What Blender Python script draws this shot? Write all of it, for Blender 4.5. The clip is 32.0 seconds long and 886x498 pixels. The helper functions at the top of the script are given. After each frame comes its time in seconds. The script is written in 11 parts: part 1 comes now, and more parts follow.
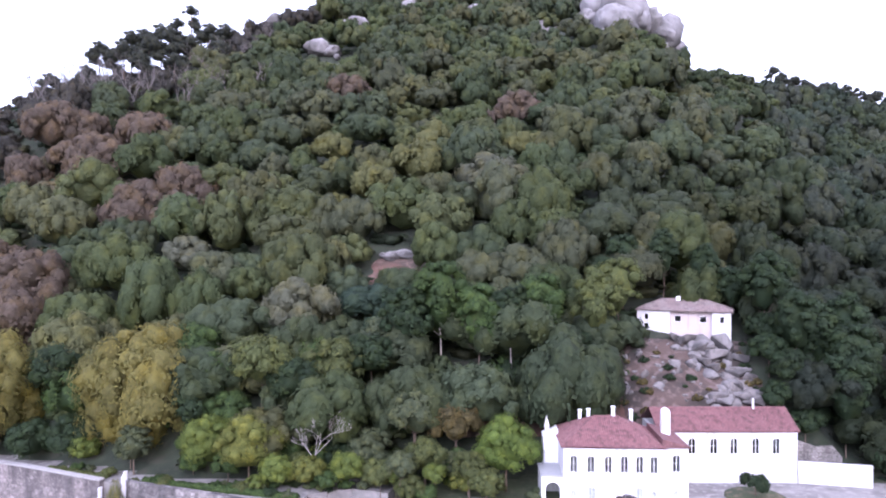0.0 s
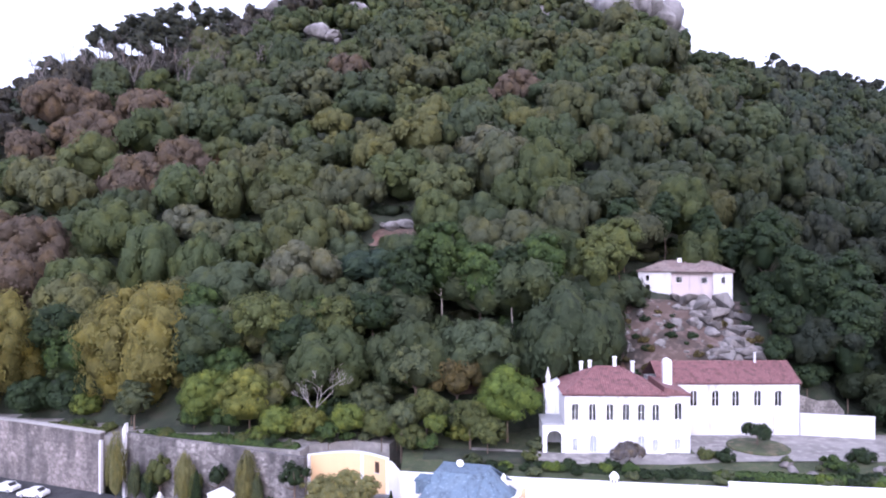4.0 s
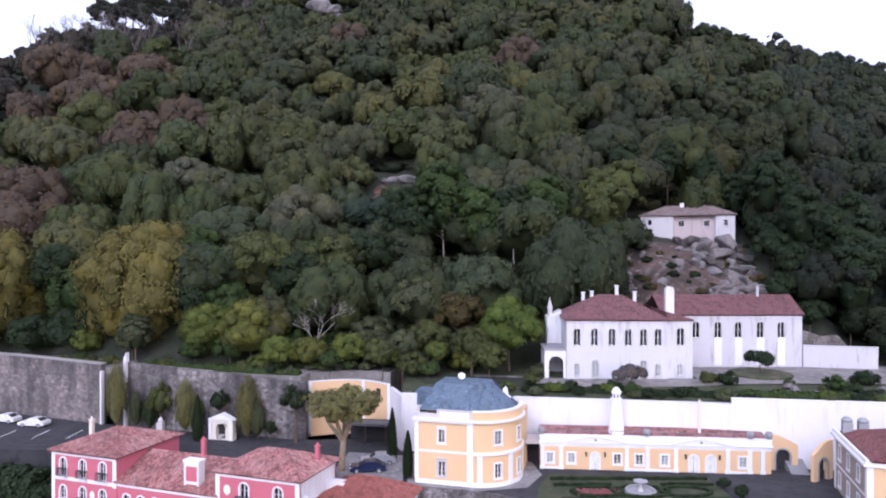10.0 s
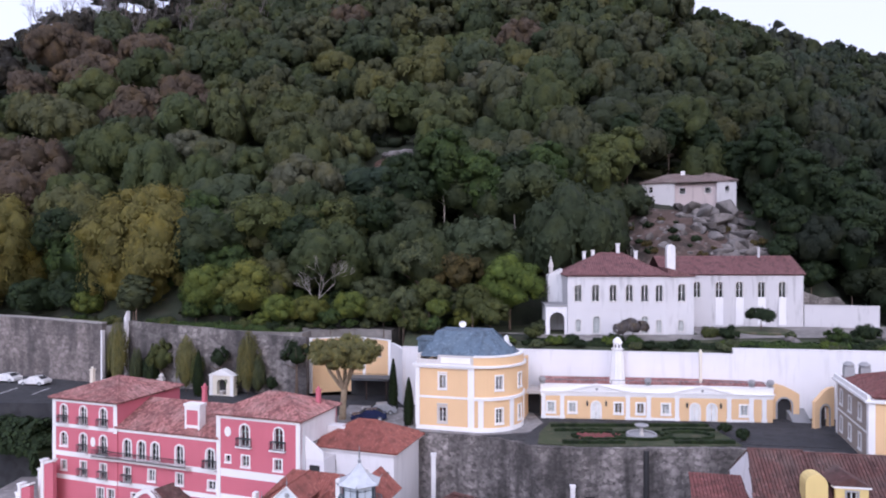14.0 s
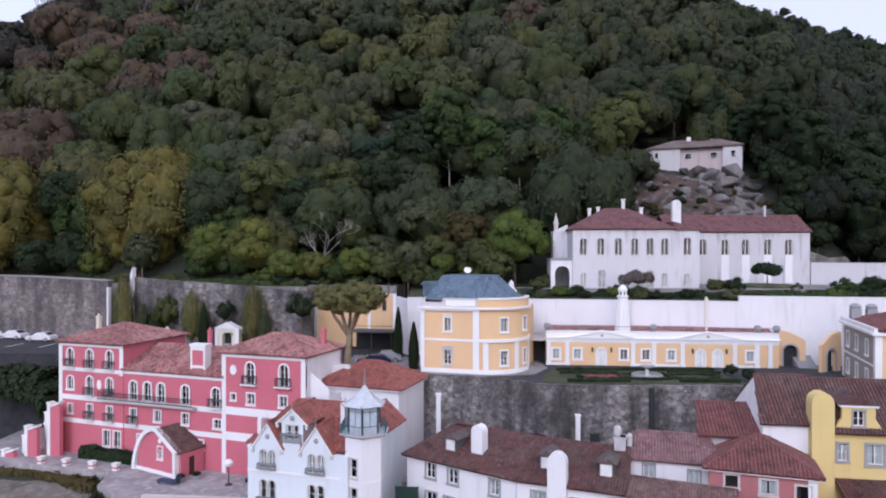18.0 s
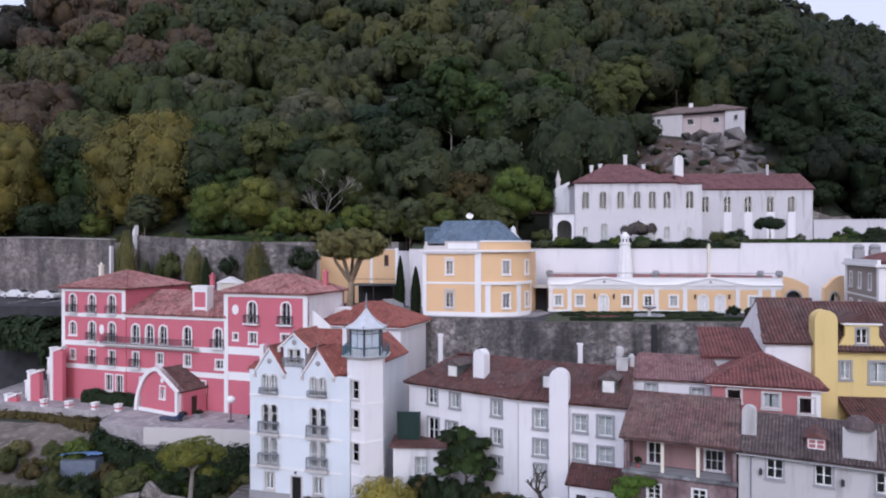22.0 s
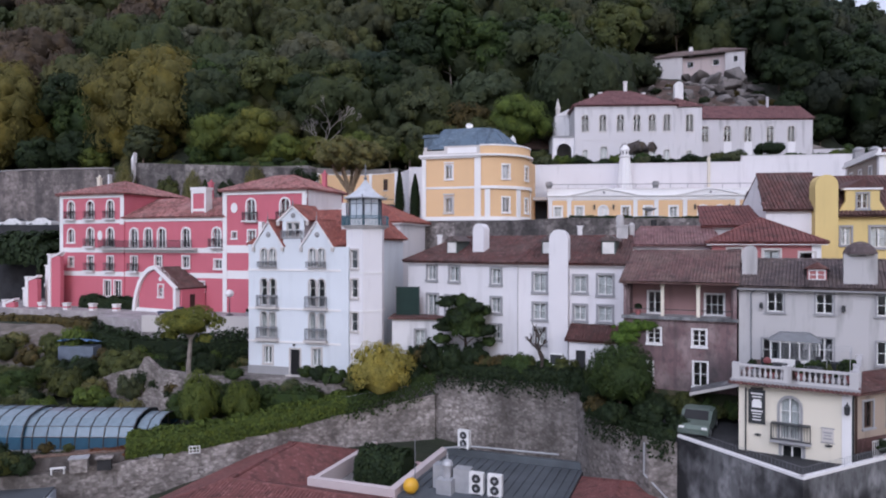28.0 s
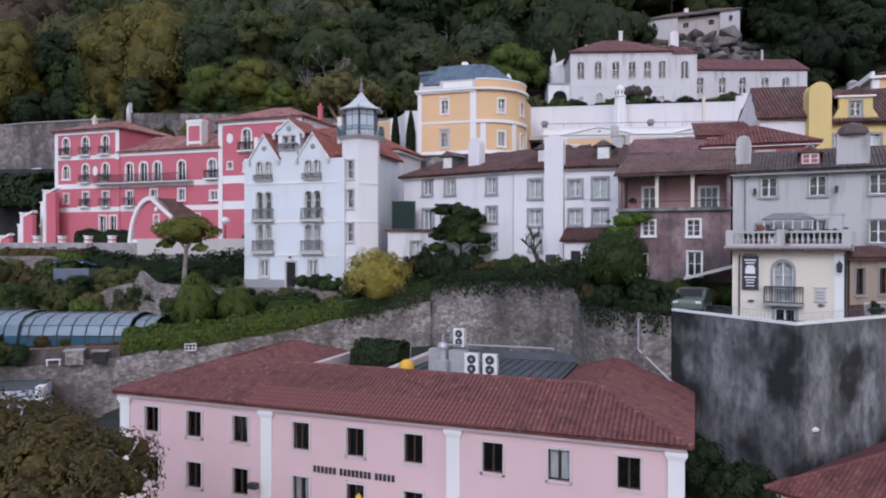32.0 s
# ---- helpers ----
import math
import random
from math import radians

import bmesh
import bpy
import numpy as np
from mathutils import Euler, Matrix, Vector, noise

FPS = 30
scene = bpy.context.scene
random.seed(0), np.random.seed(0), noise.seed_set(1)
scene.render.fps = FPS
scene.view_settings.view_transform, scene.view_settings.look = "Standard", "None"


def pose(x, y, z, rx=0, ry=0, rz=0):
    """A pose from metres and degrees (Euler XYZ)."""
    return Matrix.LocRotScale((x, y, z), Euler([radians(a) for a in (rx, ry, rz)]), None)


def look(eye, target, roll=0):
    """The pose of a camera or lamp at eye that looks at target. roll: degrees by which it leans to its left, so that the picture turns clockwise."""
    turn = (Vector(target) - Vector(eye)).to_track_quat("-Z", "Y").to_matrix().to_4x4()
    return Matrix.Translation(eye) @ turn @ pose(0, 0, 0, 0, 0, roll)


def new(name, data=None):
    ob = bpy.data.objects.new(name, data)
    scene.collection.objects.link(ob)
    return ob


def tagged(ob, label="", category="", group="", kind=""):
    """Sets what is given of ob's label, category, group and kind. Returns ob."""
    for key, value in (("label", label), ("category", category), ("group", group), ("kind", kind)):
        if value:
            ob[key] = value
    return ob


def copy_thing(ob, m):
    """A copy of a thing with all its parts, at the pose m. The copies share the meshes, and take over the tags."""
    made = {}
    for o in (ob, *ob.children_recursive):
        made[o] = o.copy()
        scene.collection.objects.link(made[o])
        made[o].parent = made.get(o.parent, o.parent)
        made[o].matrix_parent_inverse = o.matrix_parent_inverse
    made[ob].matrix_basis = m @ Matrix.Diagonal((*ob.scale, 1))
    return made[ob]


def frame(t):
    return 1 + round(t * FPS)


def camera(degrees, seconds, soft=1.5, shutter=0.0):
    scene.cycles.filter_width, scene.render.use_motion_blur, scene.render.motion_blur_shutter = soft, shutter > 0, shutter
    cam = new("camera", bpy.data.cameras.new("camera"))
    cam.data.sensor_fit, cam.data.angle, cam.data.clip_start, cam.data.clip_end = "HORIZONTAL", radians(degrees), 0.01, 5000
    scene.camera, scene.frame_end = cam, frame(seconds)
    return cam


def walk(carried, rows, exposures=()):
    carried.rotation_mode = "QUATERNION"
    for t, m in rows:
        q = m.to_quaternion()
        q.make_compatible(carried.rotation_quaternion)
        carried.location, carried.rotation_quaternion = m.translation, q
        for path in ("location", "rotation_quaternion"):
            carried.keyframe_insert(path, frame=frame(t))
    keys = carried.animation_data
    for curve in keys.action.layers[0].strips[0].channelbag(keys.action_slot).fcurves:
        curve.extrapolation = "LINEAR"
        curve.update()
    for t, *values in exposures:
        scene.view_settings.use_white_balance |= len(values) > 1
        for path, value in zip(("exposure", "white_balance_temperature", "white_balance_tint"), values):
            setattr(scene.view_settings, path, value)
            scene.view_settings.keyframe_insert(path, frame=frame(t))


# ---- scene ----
import collections

cam = camera(65.7, 32.0, soft=2.0)
METRES, EYE, TILT, LEAN, TURN = 56.0, 59.0, 0.0, 0.0, 0.0
ROWS = [
    (0.0, 0.0, 0.0, 0.0, 0.0, 0.0, -0.0),
    (0.5, 0.0, 0.0011, -0.0176, 0.03, -0.0, 0.02),
    (1.0, -0.0, 0.0017, -0.0329, 0.03, 0.01, 0.01),
    (1.5, 0.0, 0.0015, -0.05, 0.05, 0.01, 0.04),
    (2.0, -0.0008, 0.0024, -0.0678, 0.04, 0.04, 0.05),
    (2.5, -0.0012, 0.0028, -0.0833, 0.04, 0.03, 0.06),
    (3.0, -0.0012, 0.0032, -0.1022, 0.06, 0.04, 0.06),
    (3.5, -0.0011, 0.0031, -0.1191, 0.06, 0.04, 0.08),
    (5.5, 0.0006, 0.0027, -0.1849, 0.04, -0.02, 0.15),
    (6.0, -0.0009, 0.0037, -0.2019, 0.05, -0.02, 0.13),
    (6.5, -0.0013, 0.0042, -0.2165, 0.06, 0.01, 0.13),
    (7.0, -0.001, 0.0043, -0.2319, 0.1, 0.0, 0.13),
    (7.5, -0.0014, 0.005, -0.2481, 0.1, -0.01, 0.12),
    (8.0, -0.0011, 0.0048, -0.2634, 0.12, -0.03, 0.13),
    (8.5, -0.0013, 0.0059, -0.2786, 0.12, -0.03, 0.13),
    (9.0, -0.001, 0.0067, -0.2905, 0.14, -0.06, 0.12),
    (9.5, -0.0015, 0.0076, -0.3127, 0.16, -0.07, 0.08),
    (10.0, -0.0016, 0.0083, -0.3249, 0.17, -0.09, 0.05),
    (10.5, -0.0019, 0.0084, -0.3364, 0.17, -0.11, 0.04),
    (11.0, -0.0026, 0.008, -0.3504, 0.16, -0.08, 0.05),
    (11.5, -0.0024, 0.0071, -0.3671, 0.16, -0.1, 0.04),
    (12.0, -0.0025, 0.0069, -0.3782, 0.16, -0.09, 0.05),
    (12.5, -0.0022, 0.0079, -0.3911, 0.19, -0.11, 0.04),
    (13.0, -0.002, 0.01, -0.4095, 0.2, -0.13, 0.01),
    (13.5, -0.0024, 0.0096, -0.4238, 0.21, -0.14, 0.02),
    (14.0, -0.0026, 0.0096, -0.4366, 0.22, -0.14, 0.01),
    (14.5, -0.0026, 0.0088, -0.4523, 0.24, -0.1, 0.0),
    (16.5, -0.0035, 0.0073, -0.5136, 0.45, -0.14, -0.06),
    (17.0, -0.0041, 0.0081, -0.5288, 0.53, -0.15, -0.07),
    (17.5, -0.0039, 0.009, -0.5406, 0.58, -0.18, -0.05),
    (18.0, -0.0029, 0.0095, -0.555, 0.63, -0.16, -0.03),
    (18.5, -0.0017, 0.0108, -0.5741, 0.66, -0.18, -0.01),
    (19.0, -0.0012, 0.0108, -0.5856, 0.67, -0.19, -0.0),
    (19.5, -0.001, 0.0096, -0.5986, 0.68, -0.19, 0.04),
    (20.0, -0.0014, 0.0091, -0.6135, 0.72, -0.18, 0.06),
    (20.5, -0.0013, 0.0083, -0.6289, 0.76, -0.16, 0.08),
    (21.0, -0.0013, 0.0085, -0.6425, 0.78, -0.13, 0.07),
    (21.5, -0.002, 0.0088, -0.6574, 0.79, -0.13, 0.07),
    (22.0, -0.0017, 0.0098, -0.6737, 0.84, -0.12, 0.07),
    (22.5, -0.002, 0.0108, -0.6896, 0.84, -0.13, 0.06),
    (23.0, -0.0023, 0.011, -0.7059, 0.86, -0.13, 0.08),
    (23.5, -0.0019, 0.0113, -0.7227, 0.88, -0.09, 0.09),
    (24.0, -0.0021, 0.0113, -0.7373, 0.9, -0.13, 0.12),
    (24.5, -0.0022, 0.0113, -0.7543, 0.92, -0.14, 0.12),
    (25.0, -0.0016, 0.0121, -0.7713, 0.93, -0.16, 0.09),
    (25.5, -0.0013, 0.0126, -0.7864, 0.92, -0.17, 0.07),
    (27.5, -0.002, 0.0129, -0.8512, 0.81, -0.22, -0.06),
    (28.0, -0.0027, 0.0128, -0.8677, 0.75, -0.22, -0.08),
    (28.5, -0.0024, 0.0131, -0.8853, 0.69, -0.23, -0.11),
    (29.0, -0.0026, 0.0129, -0.9015, 0.62, -0.26, -0.12),
    (29.5, -0.0028, 0.0124, -0.9182, 0.59, -0.29, -0.12),
    (30.0, -0.0031, 0.0121, -0.9335, 0.57, -0.3, -0.11),
    (30.5, -0.0031, 0.0119, -0.95, 0.57, -0.31, -0.11),
    (31.0, -0.0033, 0.0114, -0.9663, 0.58, -0.34, -0.11),
    (31.5, -0.0025, 0.0103, -0.9829, 0.55, -0.35, -0.1),
    (32.0, -0.0019, 0.0096, -0.9988, 0.42, -0.38, -0.08),
]
EXPOSURES = [(0.0, 1.67, 5490, 26), (3.0, 1.56, 5500, 26), (6.0, 1.23, 5530, 25), (9.0, 0.85, 5590, 24), (13.0, 0.53, 5690, 21), (20.0, 0.24, 5700, 17), (27.0, 0.11, 5760, 16), (32.0, 0.06, 5760, 15)]
walk(cam, [(t, pose(0, 0, EYE, TILT, LEAN, TURN) @ pose(METRES * x, METRES * y, METRES * z, 90 + pitch, roll, yaw)) for t, x, y, z, yaw, pitch, roll in ROWS], EXPOSURES)

# ---- sky and sun: a bright evening sky behind the viewer, soft light ----
world = bpy.data.worlds.new("sky")
scene.world = world
world.use_nodes = True
wn = world.node_tree.nodes
sky = wn.new("ShaderNodeTexSky")
sky.sky_type = "NISHITA"
sky.sun_disc = False
sky.sun_elevation = radians(30)
sky.sun_rotation = radians(160)
sky.air_density, sky.dust_density, sky.ozone_density = 1.0, 2.5, 1.0
wn["Background"].inputs["Strength"].default_value = 0.13
veil = wn.new("ShaderNodeMix")  # thin high cloud over the blue
veil.data_type = "RGBA"
veil.inputs[0].default_value = 0.62
veil.inputs[7].default_value = (7.4, 7.1, 7.6, 1)
world.node_tree.links.new(sky.outputs[0], veil.inputs[6])
world.node_tree.links.new(veil.outputs[2], wn["Background"].inputs["Color"])
sun = new("sun", bpy.data.lights.new("sun", "SUN"))
sun.data.energy, sun.data.angle, sun.data.color = 1.2, radians(30), (0.95, 0.95, 1.0)
sun.matrix_world = look((-30, -80, 55), (0, 0, 0))


# ---- materials ----
def base_mat(name, rough=0.8, metal=0.0):
    m = bpy.data.materials.new(name)
    m.use_nodes = True
    b = m.node_tree.nodes["Principled BSDF"]
    b.inputs["Roughness"].default_value = rough
    b.inputs["Metallic"].default_value = metal
    return m, m.node_tree.nodes, m.node_tree.links, b


def mixed(nodes, links, a, b, fac, mode="MIX"):
    n = nodes.new("ShaderNodeMix")
    n.data_type, n.blend_type = "RGBA", mode
    for slot, v in ((6, a), (7, b), (0, fac)):
        if isinstance(v, (int, float)):
            n.inputs[slot].default_value = v
        elif isinstance(v, tuple):
            n.inputs[slot].default_value = (*v, 1) if len(v) == 3 else v
        else:
            links.new(v, n.inputs[slot])
    return n.outputs[2]


def noise_fac(nodes, links, scale, lo=0.4, hi=0.6, detail=4, stretch=None, kind="noise"):
    co = nodes.new("ShaderNodeTexCoord")
    vec = co.outputs["Object"]
    if stretch:
        mp = nodes.new("ShaderNodeMapping")
        mp.inputs["Scale"].default_value = stretch
        links.new(vec, mp.inputs["Vector"])
        vec = mp.outputs[0]
    t = nodes.new("ShaderNodeTexNoise" if kind == "noise" else "ShaderNodeTexVoronoi")
    t.inputs["Scale"].default_value = scale
    if kind == "noise":
        t.inputs["Detail"].default_value = detail
    links.new(vec, t.inputs["Vector"])
    r = nodes.new("ShaderNodeMapRange")
    r.inputs[1].default_value, r.inputs[2].default_value = lo, hi
    links.new(t.outputs[0], r.inputs[0])
    return r.outputs[0]


def bumped(nodes, links, b, height, strength=0.3, dist=0.03):
    n = nodes.new("ShaderNodeBump")
    n.inputs["Strength"].default_value, n.inputs["Distance"].default_value = strength, dist
    links.new(height, n.inputs["Height"])
    links.new(n.outputs[0], b.inputs["Normal"])


def plaster(name, col, dirt=(0.3, 0.28, 0.26), amount=0.35, streak=0.35, rough=0.85):
    m, n, l, b = base_mat(name, rough)
    c = mixed(n, l, col, tuple(v * 0.93 for v in col), noise_fac(n, l, 0.25, 0.3, 0.7, 6))
    k = n.new("ShaderNodeMath")
    k.operation = "MULTIPLY"
    l.new(noise_fac(n, l, 1.1, 0.54, 0.8, 6, (1.0, 1.0, 0.16)), k.inputs[0])
    k.inputs[1].default_value = streak
    c = mixed(n, l, c, dirt, k.outputs[0])
    k2 = n.new("ShaderNodeMath")
    k2.operation = "MULTIPLY"
    l.new(noise_fac(n, l, 0.16, 0.52, 0.75, 5), k2.inputs[0])
    k2.inputs[1].default_value = amount
    c = mixed(n, l, c, tuple(v * 0.7 for v in col), k2.outputs[0])
    l.new(c, b.inputs["Base Color"])
    bumped(n, l, b, noise_fac(n, l, 9, 0.2, 0.8), 0.15, 0.02)
    return m


def tiles(name, col, col2, moss=(0.16, 0.13, 0.1), moss_amount=0.5, spread=0.7):
    m, n, l, b = base_mat(name, 0.75)
    g = n.new("ShaderNodeNewGeometry")
    pick = n.new("ShaderNodeMapRange")
    pick.inputs[3].default_value, pick.inputs[4].default_value = 0.5 - 0.5 * spread, 0.5 + 0.5 * spread
    oi, mx = n.new("ShaderNodeObjectInfo"), n.new("ShaderNodeMath")
    mx.operation = "PINGPONG"
    mx.inputs[1].default_value = 1.0
    add = n.new("ShaderNodeMath")
    l.new(g.outputs["Random Per Island"], add.inputs[0]), l.new(oi.outputs["Random"], add.inputs[1])
    l.new(add.outputs[0], mx.inputs[0])
    l.new(mx.outputs[0], pick.inputs[0])
    c = mixed(n, l, col, col2, pick.outputs[0])
    # broad weathering, dark run-off, pale lichen spots
    for sc, lo, hi, am, tone, st in ((0.45, 0.42, 0.72, moss_amount, moss, None), (1.3, 0.48, 0.68, 0.7, tuple(v * 0.42 for v in col2), (1.0, 1.0, 0.5)), (3.6, 0.56, 0.7, 0.6, tuple(min(1.0, v * 1.4 + 0.06) for v in col), None), (0.16, 0.45, 0.7, 0.35, tuple(v * 0.7 for v in col2), None)):
        k = n.new("ShaderNodeMath")
        k.operation = "MULTIPLY"
        l.new(noise_fac(n, l, sc, lo, hi, 8, st), k.inputs[0])
        k.inputs[1].default_value = am
        c = mixed(n, l, c, tone, k.outputs[0])
    l.new(c, b.inputs["Base Color"])
    bumped(n, l, b, noise_fac(n, l, 25, 0.2, 0.8), 0.2, 0.01)
    return m


def stone(name, light, dark, scale=2.2, stain=(0.07, 0.065, 0.06), stain_amount=0.7, vert=0.25):
    m, n, l, b = base_mat(name, 0.9)
    co = n.new("ShaderNodeTexCoord")
    wob = n.new("ShaderNodeTexNoise")
    wob.inputs["Scale"].default_value, wob.inputs["Detail"].default_value = scale * 1.3, 3
    l.new(co.outputs["Object"], wob.inputs["Vector"])
    vec = n.new("ShaderNodeVectorMath")
    vec.operation = "MULTIPLY_ADD"
    vec.inputs[1].default_value = (0.5 / scale, 0.5 / scale, 0.5 / scale)
    l.new(wob.outputs["Color"], vec.inputs[0])
    l.new(co.outputs["Object"], vec.inputs[2])
    squash = n.new("ShaderNodeMapping")
    squash.inputs["Scale"].default_value = (1, 1, 1.5)
    l.new(vec.outputs[0], squash.inputs["Vector"])
    vor = n.new("ShaderNodeTexVoronoi")
    vor.inputs["Scale"].default_value = scale
    vor.inputs["Randomness"].default_value = 1.0
    l.new(squash.outputs[0], vor.inputs["Vector"])
    sep = n.new("ShaderNodeSeparateColor")
    l.new(vor.outputs["Color"], sep.inputs[0])
    c = mixed(n, l, light, dark, sep.outputs[0])
    e = n.new("ShaderNodeMapRange")
    e.inputs[1].default_value, e.inputs[2].default_value = 0.3, 0.75
    l.new(vor.outputs["Distance"], e.inputs[0])
    joint = n.new("ShaderNodeMath")
    joint.operation = "MULTIPLY"
    joint.inputs[1].default_value = 0.3
    l.new(e.outputs[0], joint.inputs[0])
    c = mixed(n, l, c, tuple(v * 0.4 for v in dark), joint.outputs[0])
    c = mixed(n, l, c, tuple(min(1, v * 1.5) for v in light), noise_fac(n, l, 2.6, 0.6, 0.78, 8))
    for sc, lo, hi, am, st in ((0.5, 0.42, 0.66, stain_amount, (1.0, 1.0, vert)), (2.4, 0.5, 0.7, stain_amount * 0.7, None), (0.11, 0.46, 0.58, stain_amount * 0.7, (1.0, 1.0, 0.6))):
        k = n.new("ShaderNodeMath")
        k.operation = "MULTIPLY"
        l.new(noise_fac(n, l, sc, lo, hi, 8, st), k.inputs[0])
        k.inputs[1].default_value = am
        c = mixed(n, l, c, stain, k.outputs[0])
    l.new(c, b.inputs["Base Color"])
    bumped(n, l, b, e.outputs[0], -0.6, 0.06)
    return m


def leaf(name, col, col2, tint=False, far=0.0):
    m, n, l, b = base_mat(name, 0.7)
    g = n.new("ShaderNodeNewGeometry")
    c = mixed(n, l, col, col2, g.outputs["Random Per Island"])
    if tint:
        a = n.new("ShaderNodeAttribute")
        a.attribute_name = "tint"
        c = mixed(n, l, a.outputs["Color"], c, 0.1)
        hv = n.new("ShaderNodeHueSaturation")
        mr = n.new("ShaderNodeMapRange")
        mr.inputs[3].default_value, mr.inputs[4].default_value = 0.92, 1.09
        l.new(g.outputs["Random Per Island"], mr.inputs[0])
        l.new(mr.outputs[0], hv.inputs["Value"])
        l.new(c, hv.inputs["Color"])
        c = hv.outputs[0]
    else:
        oi = n.new("ShaderNodeObjectInfo")
        hv = n.new("ShaderNodeHueSaturation")
        mr = n.new("ShaderNodeMapRange")
        mr.inputs[3].default_value, mr.inputs[4].default_value = 0.9, 1.2
        l.new(oi.outputs["Random"], mr.inputs[0])
        l.new(mr.outputs[0], hv.inputs["Value"])
        l.new(c, hv.inputs["Color"])
        c = hv.outputs[0]
    # clumps of leaves: uneven tone and relief
    sc = 1.0 if tint else 9.0
    c = mixed(n, l, c, mixed(n, l, c, (0.72, 0.74, 0.7), 1.0, "MULTIPLY"), noise_fac(n, l, sc * 1.3, 0.4, 0.66, 6))
    c = mixed(n, l, c, mixed(n, l, c, (1.3, 1.16, 0.8), 1.0, "MULTIPLY"), noise_fac(n, l, sc * 0.28, 0.46, 0.7, 4))
    bumped(n, l, b, noise_fac(n, l, sc * 1.1, 0.25, 0.75, 5), 0.5, 0.5 / sc)
    l.new(c, b.inputs["Base Color"])
    b.inputs["Specular IOR Level"].default_value = 0.2
    # light passes through the leaves
    tl, mx = n.new("ShaderNodeBsdfTranslucent"), n.new("ShaderNodeMixShader")
    mx.inputs[0].default_value = 0.3
    l.new(c, tl.inputs["Color"])
    l.new(b.outputs[0], mx.inputs[1])
    l.new(tl.outputs[0], mx.inputs[2])
    l.new(mx.outputs[0], n["Material Output"].inputs["Surface"])
    return m


def blotched(name, pale, mid, black, low=0.48, high=0.62):
    """Old render under black rain stains that run downwards in broad blotches."""
    m, n, l, b = base_mat(name, 0.9)
    c = mixed(n, l, mid, pale, noise_fac(n, l, 0.8, 0.46, 0.6, 10, (1.0, 1.0, 0.6)))
    c = mixed(n, l, c, black, noise_fac(n, l, 0.3, low, high, 11, (1.0, 1.0, 0.9)))
    for sc, am, st in ((2.4, 0.5, (1.0, 1.0, 0.16)), (3.0, 0.5, (1.0, 1.0, 0.7))):
        k = n.new("ShaderNodeMath")
        k.operation = "MULTIPLY"
        l.new(noise_fac(n, l, sc, 0.5, 0.72, 8, st), k.inputs[0])
        k.inputs[1].default_value = am
        c = mixed(n, l, c, black, k.outputs[0])
    l.new(c, b.inputs["Base Color"])
    bumped(n, l, b, noise_fac(n, l, 5, 0.2, 0.8, 6), 0.3, 0.03)
    return m


def simple(name, col, rough=0.6, metal=0.0, var=0.85, scale=2.0):
    m, n, l, b = base_mat(name, rough, metal)
    l.new(mixed(n, l, col, tuple(v * var for v in col), noise_fac(n, l, scale, 0.35, 0.65, 5)), b.inputs["Base Color"])
    return m


def ground_mat(name, cols, scales):
    m, n, l, b = base_mat(name, 0.95)
    c = mixed(n, l, cols[0], cols[1], noise_fac(n, l, scales[0], 0.4, 0.6, 6))
    c = mixed(n, l, c, cols[2], noise_fac(n, l, scales[1], 0.5, 0.65, 6))
    l.new(c, b.inputs["Base Color"])
    bumped(n, l, b, noise_fac(n, l, scales[1] * 5, 0.2, 0.8), 0.5, 0.08)
    return m


def glass_mat():
    m = bpy.data.materials.new("window_glass")
    m.use_nodes = True
    n, l = m.node_tree.nodes, m.node_tree.links
    n.remove(n["Principled BSDF"])
    t, g, f, x = n.new("ShaderNodeBsdfTransparent"), n.new("ShaderNodeBsdfGlossy"), n.new("ShaderNodeFresnel"), n.new("ShaderNodeMixShader")
    t.inputs["Color"].default_value = (0.9, 0.93, 0.94, 1)
    g.inputs["Roughness"].default_value = 0.05
    f.inputs["IOR"].default_value = 1.6
    l.new(f.outputs[0], x.inputs[0]), l.new(t.outputs[0], x.inputs[1]), l.new(g.outputs[0], x.inputs[2])
    l.new(x.outputs[0], n["Material Output"].inputs["Surface"])
    return m


WHITE = plaster("white_limewash", (0.76, 0.745, 0.765), (0.36, 0.35, 0.36), 0.16, 0.36)
OLDWHITE = plaster("weathered_white_render", (0.72, 0.71, 0.72), (0.3, 0.3, 0.31), 0.25, 0.7)
HALLWHITE = plaster("streaked_limewash", (0.56, 0.545, 0.565), (0.18, 0.175, 0.185), 0.45, 1.0)
HALLFRONT = plaster("aged_limewash", (0.62, 0.605, 0.625), (0.26, 0.255, 0.27), 0.25, 0.8)
TILE_HALL = tiles("faded_hall_roof_tiles", (0.2, 0.088, 0.088), (0.14, 0.062, 0.064), (0.22, 0.11, 0.11), 0.4)
GREYWHITE = plaster("grey_white_render", (0.5, 0.488, 0.488), (0.18, 0.17, 0.165), 0.45, 0.85)
PALEBLUE = plaster("pale_blue_white_paint", (0.68, 0.725, 0.77), (0.42, 0.44, 0.47), 0.22, 0.4)
CREAM = plaster("cream_render", (0.74, 0.69, 0.58), (0.4, 0.37, 0.33), 0.12, 0.2)
ROSE = plaster("rose_red_render", (0.55, 0.145, 0.188), (0.44, 0.11, 0.125), 0.25, 0.25)
PINK = plaster("pale_pink_render", (0.7, 0.5, 0.52), (0.55, 0.38, 0.37), 0.12, 0.2)
SALMON = blotched("stained_mauve_render", (0.28, 0.212, 0.212), (0.185, 0.12, 0.125), (0.05, 0.043, 0.046), 0.48, 0.7)
